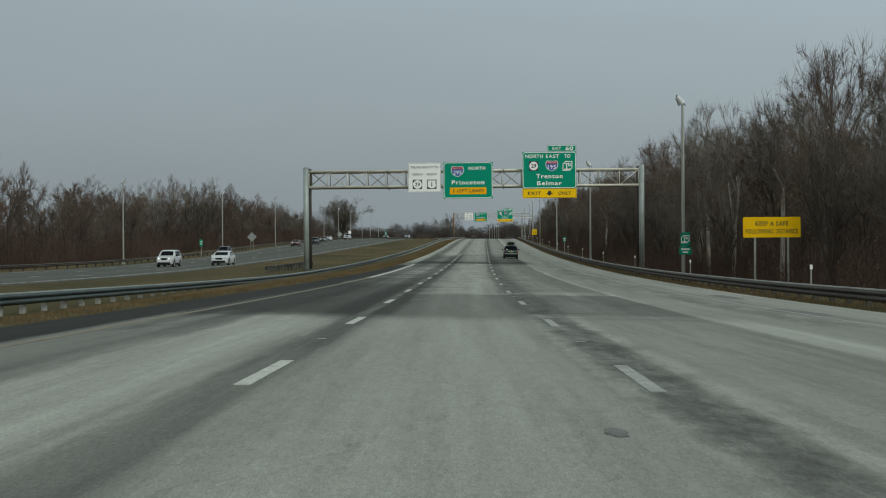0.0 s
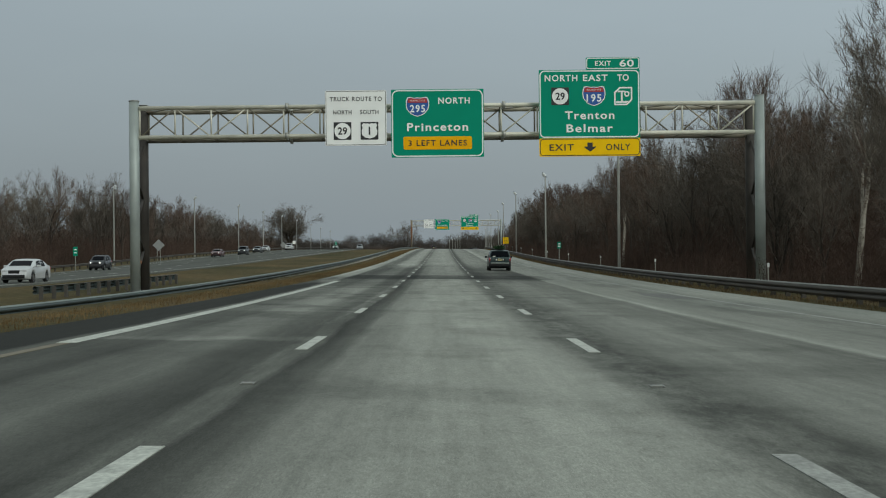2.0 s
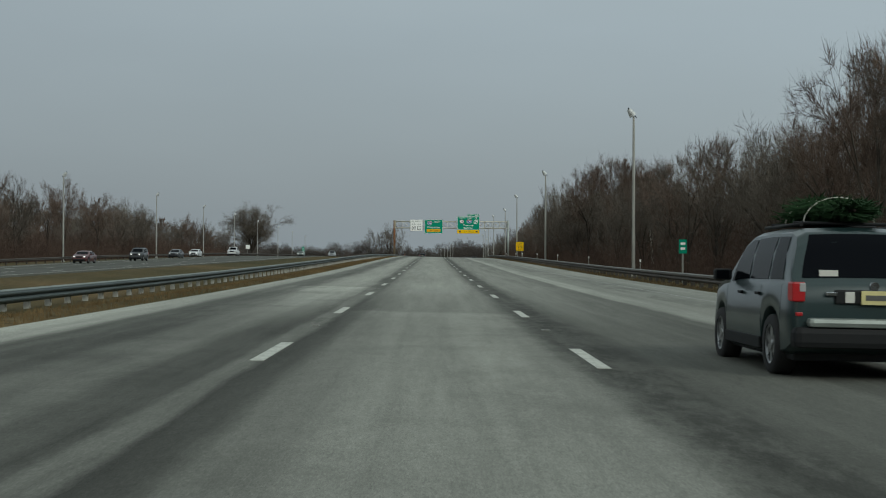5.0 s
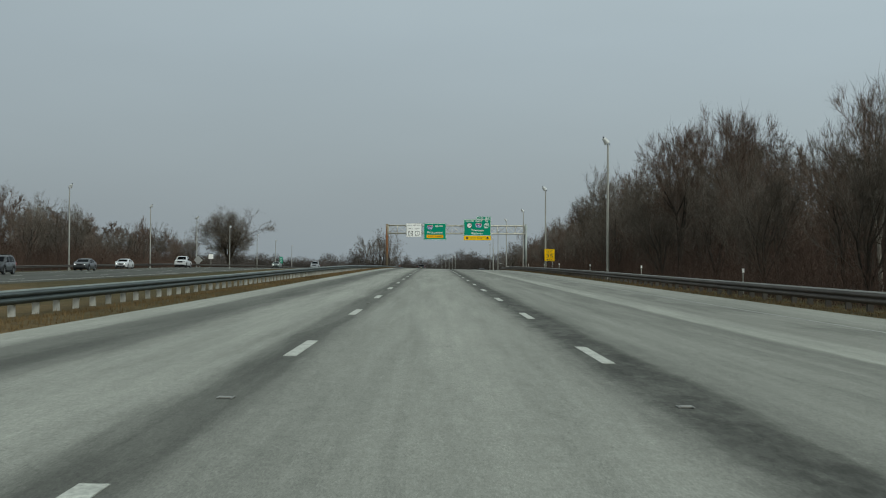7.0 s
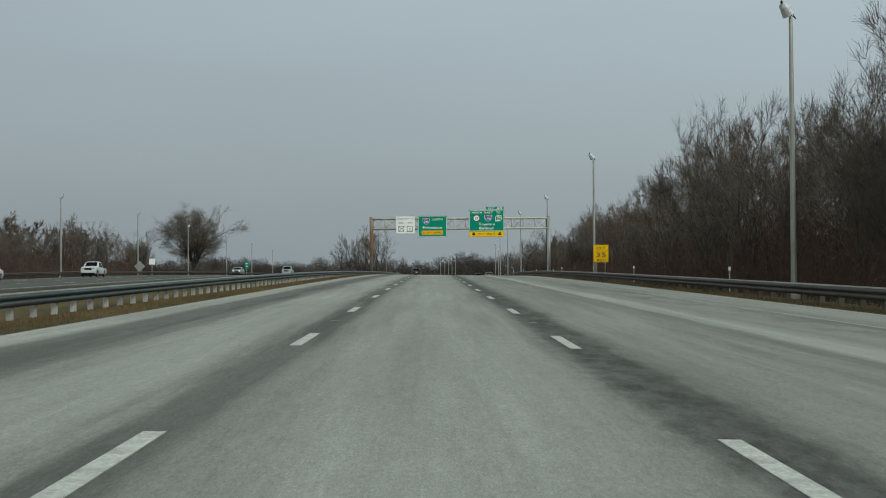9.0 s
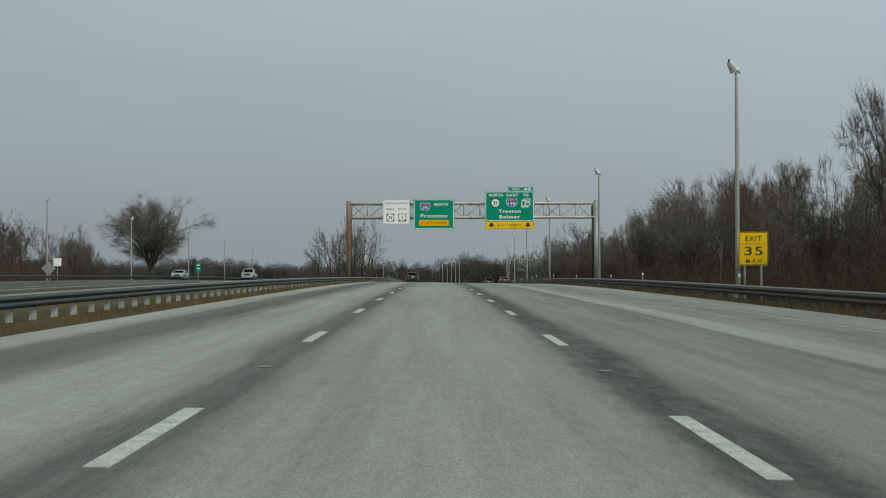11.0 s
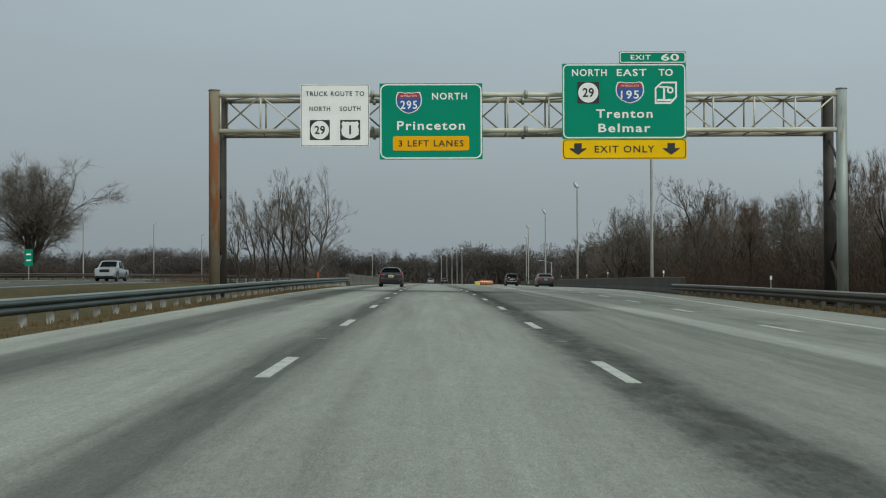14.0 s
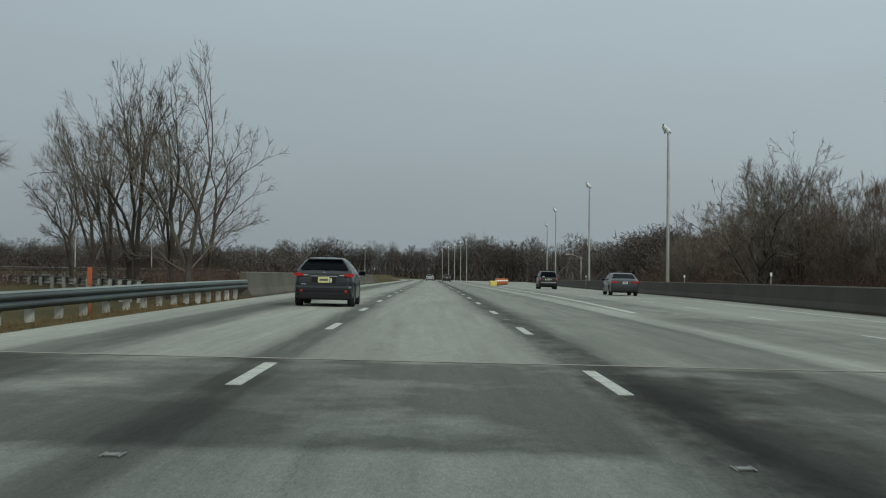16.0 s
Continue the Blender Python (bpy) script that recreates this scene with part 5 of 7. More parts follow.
# ================= bare winter trees =================
def segments_mesh(name, segs, material):
    """One mesh of many tapered bars: (from, to, radius, radius at the tip, sides)."""
    V, F = [], []
    nv = 0
    for a, b, ra, rb, n in segs:
        d = b - a
        L = math.sqrt(d[0] ** 2 + d[1] ** 2 + d[2] ** 2) or 1e-6
        d = d / L
        h = np.array((0.0, 0.0, 1.0)) if abs(d[2]) < 0.9 else np.array((1.0, 0.0, 0.0))
        e1 = np.cross(d, h)
        e1 /= math.sqrt(e1 @ e1)
        e2 = np.cross(d, e1)
        if n == 1:                          # finest twigs: a single sliver each
            w = 2.399 * nv
            s = (e1 * math.cos(w) + e2 * math.sin(w)) * (ra * 1.25)
            V += [a - s, a + s, b]
            F.append((nv, nv + 1, nv + 2))
            nv += 3
            continue
        for k in range(n):
            w = 2 * math.pi * k / n
            V.append(a + (e1 * math.cos(w) + e2 * math.sin(w)) * ra)
        if rb <= 0:
            V.append(b)
            for k in range(n):
                F.append((nv + k, nv + (k + 1) % n, nv + n))
            nv += n + 1
        else:
            for k in range(n):
                w = 2 * math.pi * k / n
                V.append(b + (e1 * math.cos(w) + e2 * math.sin(w)) * rb)
            for k in range(n):
                F.append((nv + k, nv + (k + 1) % n, nv + n + (k + 1) % n, nv + n + k))
            nv += 2 * n
    me = bpy.data.meshes.new(name)
    me.from_pydata([tuple(v) for v in V], [], F)
    me.materials.append(material)
    return me


def unit(v):
    return v / (math.sqrt(v @ v) or 1)


def grow(rng, H, r0, first, limbs, spread, up, subs, twigs, lean=0.05, sides=6, twig_len=1.0, twig_r=0.008, bend=0.10, taper=0.55):
    """The bars of a tree: wood (trunk and limbs) and twigs. first: share of the height below the first limb."""
    wood, fine = [], []
    p = np.zeros(3)
    d = unit(np.array((rng.gauss(0, lean), rng.gauss(0, lean), 1.0)))
    n = 8
    spine = [p.copy()]
    for k in range(n):
        d = unit(d + np.array((rng.gauss(0, bend * 0.6), rng.gauss(0, bend * 0.6), 0.12)))
        q = p + d * (H * 0.93 / n)
        ra, rb = r0 * (1 - k / n) ** 0.9 + 0.010, r0 * (1 - (k + 1) / n) ** 0.9 + 0.010
        wood.append((p, q, ra * (1.25 if k == 0 else 1), rb, sides if k < 4 else 4))
        p = q
        spine.append(p.copy())

    def trunk_at(f):
        x = f * n
        i = min(int(x), n - 1)
        return spine[i] + (spine[i + 1] - spine[i]) * (x - i)

    def off(dd, wide, lift):
        v = np.array((rng.gauss(0, 1), rng.gauss(0, 1), rng.gauss(0, 1)))
        v = unit(v - dd * (v @ dd))
        return unit(dd + v * wide + np.array((0, 0, lift)))

    def sub(c, dd, SL, r):
        """A side branch of two bars with twigs along it."""
        sd = off(dd, rng.uniform(0.45, 0.95), 0.16)
        e = c + sd * SL * 0.55
        s2 = off(sd, 0.22, 0.14)
        t = e + s2 * SL * 0.45
        fine.append((c, e, r, r * 0.65, 3))
        fine.append((e, t, r * 0.65, 0, 1))
        for j in range(twigs):
            h = (j + rng.random()) / twigs
            a = c + (e - c) * (h / 0.55) if h < 0.55 else e + (t - e) * ((h - 0.55) / 0.45)
            base = sd if h < 0.55 else s2
            w = off(base, rng.uniform(0.4, 0.9), 0.14)
            fine.append((a, a + w * twig_len * rng.uniform(0.45, 1.15) * (1.1 - 0.5 * h), twig_r, 0, 1))

    for i in range(limbs):
        f = first + (1 - first) * ((i + rng.random()) / limbs)
        f = min(f, 0.97)
        a = trunk_at(f)
        az = i * 2.4 + rng.uniform(-0.7, 0.7)
        rise = up * (0.5 + 0.6 * f) + rng.uniform(-0.2, 0.3)
        dd = unit(np.array((math.cos(az), math.sin(az), rise)))
        L = H * spread * (1 - taper * (f - first) / (1 - first)) * rng.uniform(0.65, 1.2)
        r = max(0.014, r0 * 0.40 * (1 - 0.65 * f) * rng.uniform(0.7, 1.1))
        m = 4
        for s in range(m):
            dd = unit(dd + np.array((rng.gauss(0, bend), rng.gauss(0, bend), 0.09 + rng.gauss(0, bend * 0.6))))
            b = a + dd * L / m
            ra, rb = r * (1 - 0.8 * s / m), r * (1 - 0.8 * (s + 1) / m)
            wood.append((a, b, ra, max(rb, 0.008), 4 if r > 0.05 else 3))
            for _ in range(subs if s > 0 else max(1, subs - 1)):
                sub(a + (b - a) * rng.random(), dd, L * (0.55 - 0.07 * s) * rng.uniform(0.6, 1.2), max(0.009, ra * 0.4))
            a = b
        sub(a, dd, L * 0.35, 0.009)
    for _ in range(4):
        sub(spine[-1], np.array((0, 0, 1.0)), H * 0.10, 0.009)
    return wood, fine


def forked(rng, H, W, r0, first, leaders, angle, depth, up, wander, twigs, twig_len, twig_r, ratio=0.76):
    """The bars of a tree that forks again and again, H tall and W wide: wood (trunk and limbs) and fine branches."""
    wood, fine = [], []

    def off(d, a):
        v = np.array((rng.gauss(0, 1), rng.gauss(0, 1), rng.gauss(0, 1)))
        v = unit(v - d * (v @ d))
        return d * math.cos(a) + v * math.sin(a)

    def shoot(p, d, L, r, level):
        n = 3 if level < 3 else 2
        for k in range(n):
            d = unit(d + np.array((rng.gauss(0, wander), rng.gauss(0, wander), up + rng.gauss(0, wander))))
            q = p + d * (L / n)
            drop = 0.3 if level < depth - 1 else 0.7
            ra, rb = r * (1 - drop * k / n), r * (1 - drop * (k + 1) / n)
            (wood if level <= 2 else fine).append((p, q, ra, rb, (6, 5, 4, 3, 3)[min(level, 4)]))
            if 1 <= level < depth and rng.random() < 0.75:
                shoot(p + (q - p) * rng.random(), off(d, rng.uniform(0.5, 1.0)), L * rng.uniform(0.4, 0.7), max(r * 0.38, twig_r * 1.2), min(level + 2, depth))
            p = q
        if level >= depth:
            for _ in range(twigs):
                a = p - d * (L * 0.9 * rng.random())
                fine.append((a, a + off(d, rng.uniform(0.25, 0.95)) * (twig_len * rng.uniform(0.5, 1.2)), twig_r, 0, 1))
            return
        for _ in range(3 if rng.random() < 0.22 else 2):
            shoot(p, off(d, angle * rng.uniform(0.5, 1.35)), L * ratio * rng.uniform(0.8, 1.15), max(r * 0.58, twig_r * 1.2), level + 1)

    base, d = np.array((0.0, 0.0, -0.3)), unit(np.array((rng.gauss(0, 0.04), rng.gauss(0, 0.04), 1.0)))
    fork = base + d * (first * 10 + 0.3)
    wood.append((base, fork, r0 * 1.2, r0 * 0.9, 8))
    for k in range(leaders):
        az = 2 * math.pi * k / leaders + rng.uniform(-0.5, 0.5)
        lean = angle * rng.uniform(0.5, 1.2) * (0.3 if k == 0 else 1.0)
        shoot(fork - d * 0.1, unit(np.array((math.cos(az) * math.sin(lean), math.sin(az) * math.sin(lean), math.cos(lean)))), 10 * (1 - first) * 0.32 * rng.uniform(0.85, 1.15), r0 * (0.80 if k == 0 else 0.62), 1)
    ends = np.array([b for _, b, _, _, _ in fine])
    kz, kx = H / float(np.percentile(ends[:, 2], 99.7)), W / 2 / float(np.percentile(np.hypot(ends[:, 0], ends[:, 1]), 97))
    k3 = np.array((kx, kx, kz))
    return ([(a * k3, b * k3, ra, rb, n) for a, b, ra, rb, n in wood], [(a * k3, b * k3, ra, rb, n) for a, b, ra, rb, n in fine])


def make_tree(name, segs, label, bark=None, category="tree", group="bare trees", twig=None):
    wood, fine = segs
    r = root(name, Matrix.Translation((0, 0, 0)), label, category, group)
    obj("trunk", segments_mesh("trunk", wood, bark or M_BARK), None, r)
    obj("crown", segments_mesh("crown", fine, twig or M_TWIG), None, r)
    return r


rng = random.Random(11)
FOREST = "bare brown winter tree with a slim trunk and fine twigs"
kinds = []
for H, W, fr, ld, ang, up_, bark in ((13.4, 8.6, 0.22, 3, 0.48, 0.045, None), (12.8, 9.6, 0.14, 4, 0.52, 0.03, None), (14.4, 7.8, 0.30, 3, 0.44, 0.04, None), (11.8, 9.0, 0.08, 5, 0.48, 0.04, None), (13.2, 9.0, 0.26, 3, 0.55, 0.025, None), (13.8, 6.8, 0.34, 2, 0.46, 0.04, M_PALEBARK)):
    segs = forked(rng, H, W, 0.15, fr, ld, ang, 6, up_, 0.09, 6, 0.80, 0.008)
    kinds.append(make_tree("tree", segs, FOREST if bark is None else "bare winter tree with pale mottled bark", bark, twig=(M_TWIG, M_GREYTWIG)[len(kinds) % 2]))


def put(k, x, y, s, rz, lx=0.0):
    src = kinds[k]
    m = Matrix.Translation((x, y, land(x, y) - 0.1)) @ Euler((lx, 0, rz)).to_matrix().to_4x4()
    o = copy_thing(src, m)
    o.scale = (s * rng.uniform(0.9, 1.1), s * rng.uniform(0.9, 1.1), s)
    return o


# height of the wood along the right side, as a share of full size
right_h = knots([(a, b / 15.6) for a, b in ((-40, 10.4), (40, 10.2), (63, 11.5), (76, 14.6), (88, 12.0), (98, 10.2), (118, 10.2), (130, 13.0), (145, 15.6), (178, 15.8), (193, 13.2), (208, 13.4), (226, 14), (246, 11.5), (262, 11.3), (288, 10.5), (300, 13.5), (317, 16), (335, 14.5), (356, 15), (370, 13.5), (390, 9), (400, 7.5), (425, 11.2), (447, 12.4), (473, 10.6), (498, 9.8), (530, 9.4), (600, 8), (700, 6.5))])
y = 4.0
while y < 610:
    x = rng.uniform(18.0, 22.5) + (2.5 if y > 440 else 0)
    put(rng.choice((0, 1, 2, 3, 3, 4)), x, y, right_h(y) * rng.uniform(0.80, 1.08), rng.uniform(0, 6.28), rng.gauss(0, 0.03))
    y += rng.uniform(3.4, 5.6)
y = 2.0
while y < 600:
    x = rng.uniform(23.5, 31) + (2.5 if y > 440 else 0)
    put(rng.choice((0, 1, 2, 2, 4, 4)), x, y, right_h(y) * rng.uniform(0.90, 1.10), rng.uniform(0, 6.28), rng.gauss(0, 0.03))
    y += rng.uniform(4.5, 7.0)
for x, y, s in ((18.3, 78, 0.88), (18.8, 96, 0.9), (19.5, 58, 0.74), (18.6, 196, 0.9), (19.0, 262, 0.62), (20.5, 420, 0.5), (17.8, 51, 0.8), (18.6, 105, 0.98), (19.4, 113, 1.02), (20.2, 122, 0.92)):
    put(5, x, y, s, rng.uniform(0, 6.28), rng.gauss(0, 0.05))
put(2, 21.0, 77, 0.98, 0.4)
put(2, 20.5, 317, 0.94, 1.4)
put(0, 22.0, 356, 1.0, 2.2)
# wood beyond the southbound road
left_h = knots([(0, 0.95), (150, 1.05), (185, 1.15), (215, 0.85), (260, 1.15), (320, 0.95), (400, 0.9), (520, 0.88), (600, 0.7)])
y = 40.0
while y < 575:
    x = -rng.uniform(58, 68) - (5 if y > 430 else 0)
    put(rng.choice((0, 1, 1, 3, 4)), x, y, left_h(y) * rng.uniform(0.75, 1.15), rng.uniform(0, 6.28), rng.gauss(0, 0.03))
    y += rng.uniform(5.0, 8.5)
put(1, -62.0, 308, 1.28, 0.7)
put(4, -65.5, 318, 1.2, 2.9)
put(0, -60.5, 322, 1.15, 4.4)
for k, (x, y, s) in enumerate(((-70, 600, 0.72), (-75, 612, 0.76), (-79, 622, 0.70), (-82, 640, 0.75), (-73, 590, 0.70), (-86, 660, 0.78), (-68, 585, 0.62), (-90, 676, 0.72))):
    put(k % 5, x, y, s, 0.9 * k)
# the first of each kind also stands in the wood
for k, src in enumerate(kinds):
    x, yy = 27.0 + 2.0 * (k % 3), 14.0 + 37.0 * k
    src.matrix_world = Matrix.Translation((x, yy, land(x, yy) - 0.1))

# one broad old tree beyond the southbound road
big = make_tree("broad_tree", forked(random.Random(5), 20.4, 23.5, 0.62, 0.20, 8, 0.46, 7, 0.020, 0.07, 4, 1.2, 0.013, 0.78), "broad open-grown bare tree with a wide spreading crown", group="single trees", twig=M_GREYTWIG)
big.matrix_world = Matrix.Translation((-65.5, 640, land(-65.5, 640) - 0.2))

# the clump in the median, slim forked trees
clump = [(-9.9, 531, 10.6, 10.2, 0.08, 2), (-11.2, 534, 10.2, 6.4, 0.04, 2), (-12.4, 533, 9.4, 5.6, 0.0, 2), (-13.7, 537, 11.0, 6.2, 0.0, 2), (-15.0, 539.5, 9.2, 6.0, -0.04, 2), (-16.6, 543, 9.6, 7.0, -0.08, 2), (-18.8, 547, 6.4, 5.4, -0.10, 3), (-10.8, 541, 8.6, 7.0, 0.06, 2), (-13.2, 545, 9.0, 6.4, 0.02, 2)]
for j, (x, y, H, W, ly, ld) in enumerate(clump):
    t = make_tree("median_tree", forked(random.Random(40 + j), H, W, 0.15, 0.16, ld, 0.44, 6, 0.035, 0.09, 6, 0.55, 0.0055), "bare dark forked tree in the grass median", group="median trees", twig=M_GREYTWIG)
    t.matrix_world = Matrix.Translation((x, y, land(x, y) - 0.1)) @ Euler((0, ly, 0)).to_matrix().to_4x4()

# bushy trees and a tall thin one beside the exit barrier
for j, (x, y, H, W) in enumerate(((19.6, 556, 8.8, 9.0), (23.2, 561, 10.4, 10.5), (27.0, 566, 9.4, 9.0))):
    t = make_tree("bushy_tree", forked(random.Random(70 + j), H, W, 0.17, 0.05, 6, 0.54, 6, 0.03, 0.10, 6, 0.65, 0.008), "low bushy bare tree above brown brush by the barrier", group="bushy trees", twig=M_GREYTWIG)
    t.matrix_world = Matrix.Translation((x, y, land(x, y) - 0.1))
t = make_tree("thin_tree", forked(random.Random(93), 10.3, 6.0, 0.17, 0.36, 2, 0.50, 6, 0.015, 0.16, 4, 0.4, 0.007), "tall thin bare tree with short crooked limbs", group="single trees")
t.matrix_world = Matrix.Translation((22.9, 532, land(22.9, 532)))


# ---- brush and far woods: past counting ----
def thicket_mesh(seed, w, d, count, hmin, hmax, r):
    g = random.Random(seed)
    segs = []
    for _ in range(count):
        a = np.array((g.uniform(-w / 2, w / 2), g.uniform(-d / 2, d / 2), -0.2))
        h = g.uniform(hmin, hmax) * g.uniform(0.6, 1)
        t = np.array((g.gauss(0, 0.12), g.gauss(0, 0.12), 1.0)) * h
        segs.append((a, a + t, r * g.uniform(0.7, 1.4), 0, 3))
        for _ in range(7):
            c = a + t * g.uniform(0.08, 0.92)
            s = np.array((g.gauss(0, 0.45), g.gauss(0, 0.45), g.uniform(0.2, 1.1))) * h * g.uniform(0.10, 0.28)
            segs.append((c, c + s, r * 0.8, 0, 1))
    return segments_mesh("thicket", segs, M_BRUSH)


thick = [thicket_mesh(200 + k, 13, 20, 1300, 1.8, 7.4, 0.013) for k in range(3)]
back = [thicket_mesh(210 + k, 12, 20, 800, 3.5, 9.5, 0.05) for k in range(2)]
low = [thicket_mesh(220 + k, 7, 20, 700, 0.6, 2.8, 0.012) for k in range(2)]


def stuff(name, me, x, y, rz, s, label, category):
    o = new(name, me)
    o.matrix_world = Matrix.Translation((x, y, land(x, y) - 0.1)) @ Euler((0, 0, rz)).to_matrix().to_4x4() @ Matrix.Diagonal((*s, 1))
    return tagged(o, label, category, kind="stuff")


for k in range(31):
    y = 6 + 20 * k
    dx = 2.5 if y > 440 else 0
    hs = right_h(y)
    stuff("brush", thick[k % 3], 24.0 + dx, y, math.pi * (k % 2), (1, 1.03, 1.06 * hs), "dense brown leafless brush under the trees", "brush")
    stuff("brush", back[k % 2], 36.0 + dx, y + 9, math.pi * ((k + 1) % 2), (1, 1.03, 1.1 * hs), "dense brown leafless brush under the trees", "brush")
    if y < 500:
        stuff("brush", low[k % 2], 17.8 + dx, y, math.pi * (k % 2), (1, 1.03, 1.0), "low brown scrub at the edge of the wood", "brush")
for k in range(9):
    stuff("brush", thick[k % 3], 24.5 + 1.2 * k, 508 + 19 * k, math.pi * (k % 2), (0.9, 1.05, 0.66), "dense dark brush behind the concrete barrier", "brush")
for k in range(29):
    y = 10 + 20 * k
    stuff("brush", thick[k % 3], -63.0 - (5 if y > 430 else 0), y, math.pi * (k % 2), (1, 1.03, 0.95 * left_h(y)), "dense brown leafless brush beyond the southbound road", "brush")


def woods_mesh(seed, w, d, trees, hmin, hmax, limbs, subs, twigs, stems, r, tl):
    g = random.Random(seed)
    segs = []
    for _ in range(trees):
        H = g.uniform(hmin, hmax)
        wd, fn = grow(g, H, 0.15, 0.15, limbs, 0.42, 0.75, subs, twigs, 0.05, 4, tl, r)
        o = np.array((g.uniform(-w / 2, w / 2), g.uniform(-d / 2, d / 2), 0.0))
        segs += [(a + o, b + o, max(ra, r), rb, 3) for a, b, ra, rb, n in wd]
        segs += [(a + o, b + o, max(ra, r), 0, 1) for a, b, ra, rb, n in fn]
    for _ in range(stems):
        a = np.array((g.uniform(-w / 2, w / 2), g.uniform(-d / 2, d / 2), -0.2))
        h = g.uniform(1.5, hmax * 0.66)
        t = np.array((g.gauss(0, 0.24), g.gauss(0, 0.24), 1.0)) * h
        segs.append((a, a + t, r * 1.5, 0, 1))
        for _ in range(2):
            c = a + t * g.uniform(0.2, 0.8)
            segs.append((c, c + np.array((g.gauss(0, 0.6), g.gauss(0, 0.6), g.uniform(0.2, 1.0))) * h * 0.4, r * 1.2, 0, 1))
    return segments_mesh("woods", segs, M_TWIG)


wood_me = [woods_mesh(300 + k, 30, 15, 10, 8.5, 12.5, 10, 2, 5, 900, 0.055, 1.4) for k in range(3)]


def belt_mesh(seed, w, d, trees, hmin, hmax, r):
    """A block of far woodland: rounded crowns of fine slivers over dense stems."""
    g = random.Random(seed)
    segs = []
    for _ in range(trees):
        H, R = g.uniform(hmin, hmax), g.uniform(2.2, 4.2)
        o = np.array((g.uniform(-w / 2, w / 2), g.uniform(-d / 2, d / 2), 0.0))
        segs.append((o, o + np.array((0, 0, H * 0.8)), r * 2, r, 3))
        mid, half = H * 0.64, H * 0.36
        for _ in range(560):
            v = unit(np.array((g.gauss(0, 1), g.gauss(0, 1), g.gauss(0, 1)))) * g.random() ** 0.45
            c = o + np.array((v[0] * R, v[1] * R, mid + v[2] * half))
            q = np.array((v[0] * 0.7 + g.gauss(0, 0.45), v[1] * 0.7 + g.gauss(0, 0.45), 0.45 + g.gauss(0, 0.4)))
            segs.append((c, c + q * g.uniform(0.5, 1.15), r * 0.75, 0, 1))
    for _ in range(480):
        a = np.array((g.uniform(-w / 2, w / 2), g.uniform(-d / 2, d / 2), -0.2))
        h = g.uniform(1.0, hmax * 0.62)
        segs.append((a + np.array((0, 0, h * g.uniform(0, 0.5))), a + np.array((g.gauss(0, 0.35) * h, g.gauss(0, 0.35) * h, h)), r * 1.6, 0, 1))
    return segments_mesh("woods", segs, M_HAZETWIG)


far_me = [belt_mesh(310 + k, 30, 16, 18, 6.5, 12.0, 0.075) for k in range(3)]
FAR = "distant belt of bare grey-brown woodland"
k = 0
for y0, x0, x1, hs in ((905, -440, -80, 1.05), (985, -500, -85, 1.25), (1000, 16, 330, 1.50), (1045, 24, 420, 1.60), (1180, -150, 60, 1.52), (1215, -170, 80, 1.62)):
    x = x0
    while x < x1:
        s = hs * rng.uniform(0.88, 1.10)
        stuff("woods", far_me[k % 3], x, y0 + rng.uniform(-8, 8), math.pi * (k % 2), (0.85 * s, s, s), FAR, "woods")
        k += 1
        x += 21 * s
for k, (x, y, s) in enumerate(((40, 640, 0.58), (41, 668, 0.70), (40, 704, 0.88), (35, 748, 0.98), (47, 740, 1.1), (58, 762, 1.15), (66, 800, 1.2), (78, 840, 0.95), (95, 880, 0.95), (48, 800, 0.95), (62, 700, 0.7), (70, 740, 0.85), (56, 660, 0.7))):
    stuff("woods", far_me[k % 3], x, y, 1.2 + math.pi * (k % 2), (1, 1, s), "brown bare woodland rising beside the exit ramp", "woods")
for k in range(17):
    stuff("woods", wood_me[k % 3], -84, 30 + 33 * k, math.pi / 2 + math.pi * (k % 2), (1, 1, 0.98), FAR, "woods")
for k in range(18):
    stuff("woods", wood_me[k % 3], 48, 15 + 33 * k, math.pi / 2 + math.pi * (k % 2), (1, 1, 1.12 * right_h(15 + 33 * k)), FAR, "woods")
for k, (x, y, s) in enumerate(((-120, 700, 0.75), (-150, 760, 0.8), (-105, 690, 0.6), (-180, 820, 0.9), (-90, 680, 0.6), (-210, 700, 0.9), (-240, 760, 0.9), (-135, 860, 0.7), (-100, 850, 0.7), (-70, 830, 0.62), (-45, 845, 0.55))):
    stuff("woods", far_me[k % 3], x, y, 0.2 + math.pi * (k % 2), (1, 1, s), FAR, "woods")


for k, (x, y, s) in enumerate(((-12, 540, 0.75), (-18, 552, 0.8), (-22.5, 545, 0.6), (-14, 562, 0.8), (-11, 580, 0.7), (-12, 600, 0.8), (-18, 575, 0.9), (-20, 596, 0.8))):
    stuff("brush", low[k % 2], x, y, math.pi * (k % 2), (1, 1, s), "low brown scrub round the median trees", "brush")


for k, (x, y) in enumerate(((-72, 590), (-76, 610), (-77, 630), (-73, 652), (-68, 668), (-84, 640))):
    stuff("brush", thick[k % 3], x, y, math.pi * (k % 2), (1, 1.03, 0.5), "dense brown leafless brush beyond the southbound road", "brush")


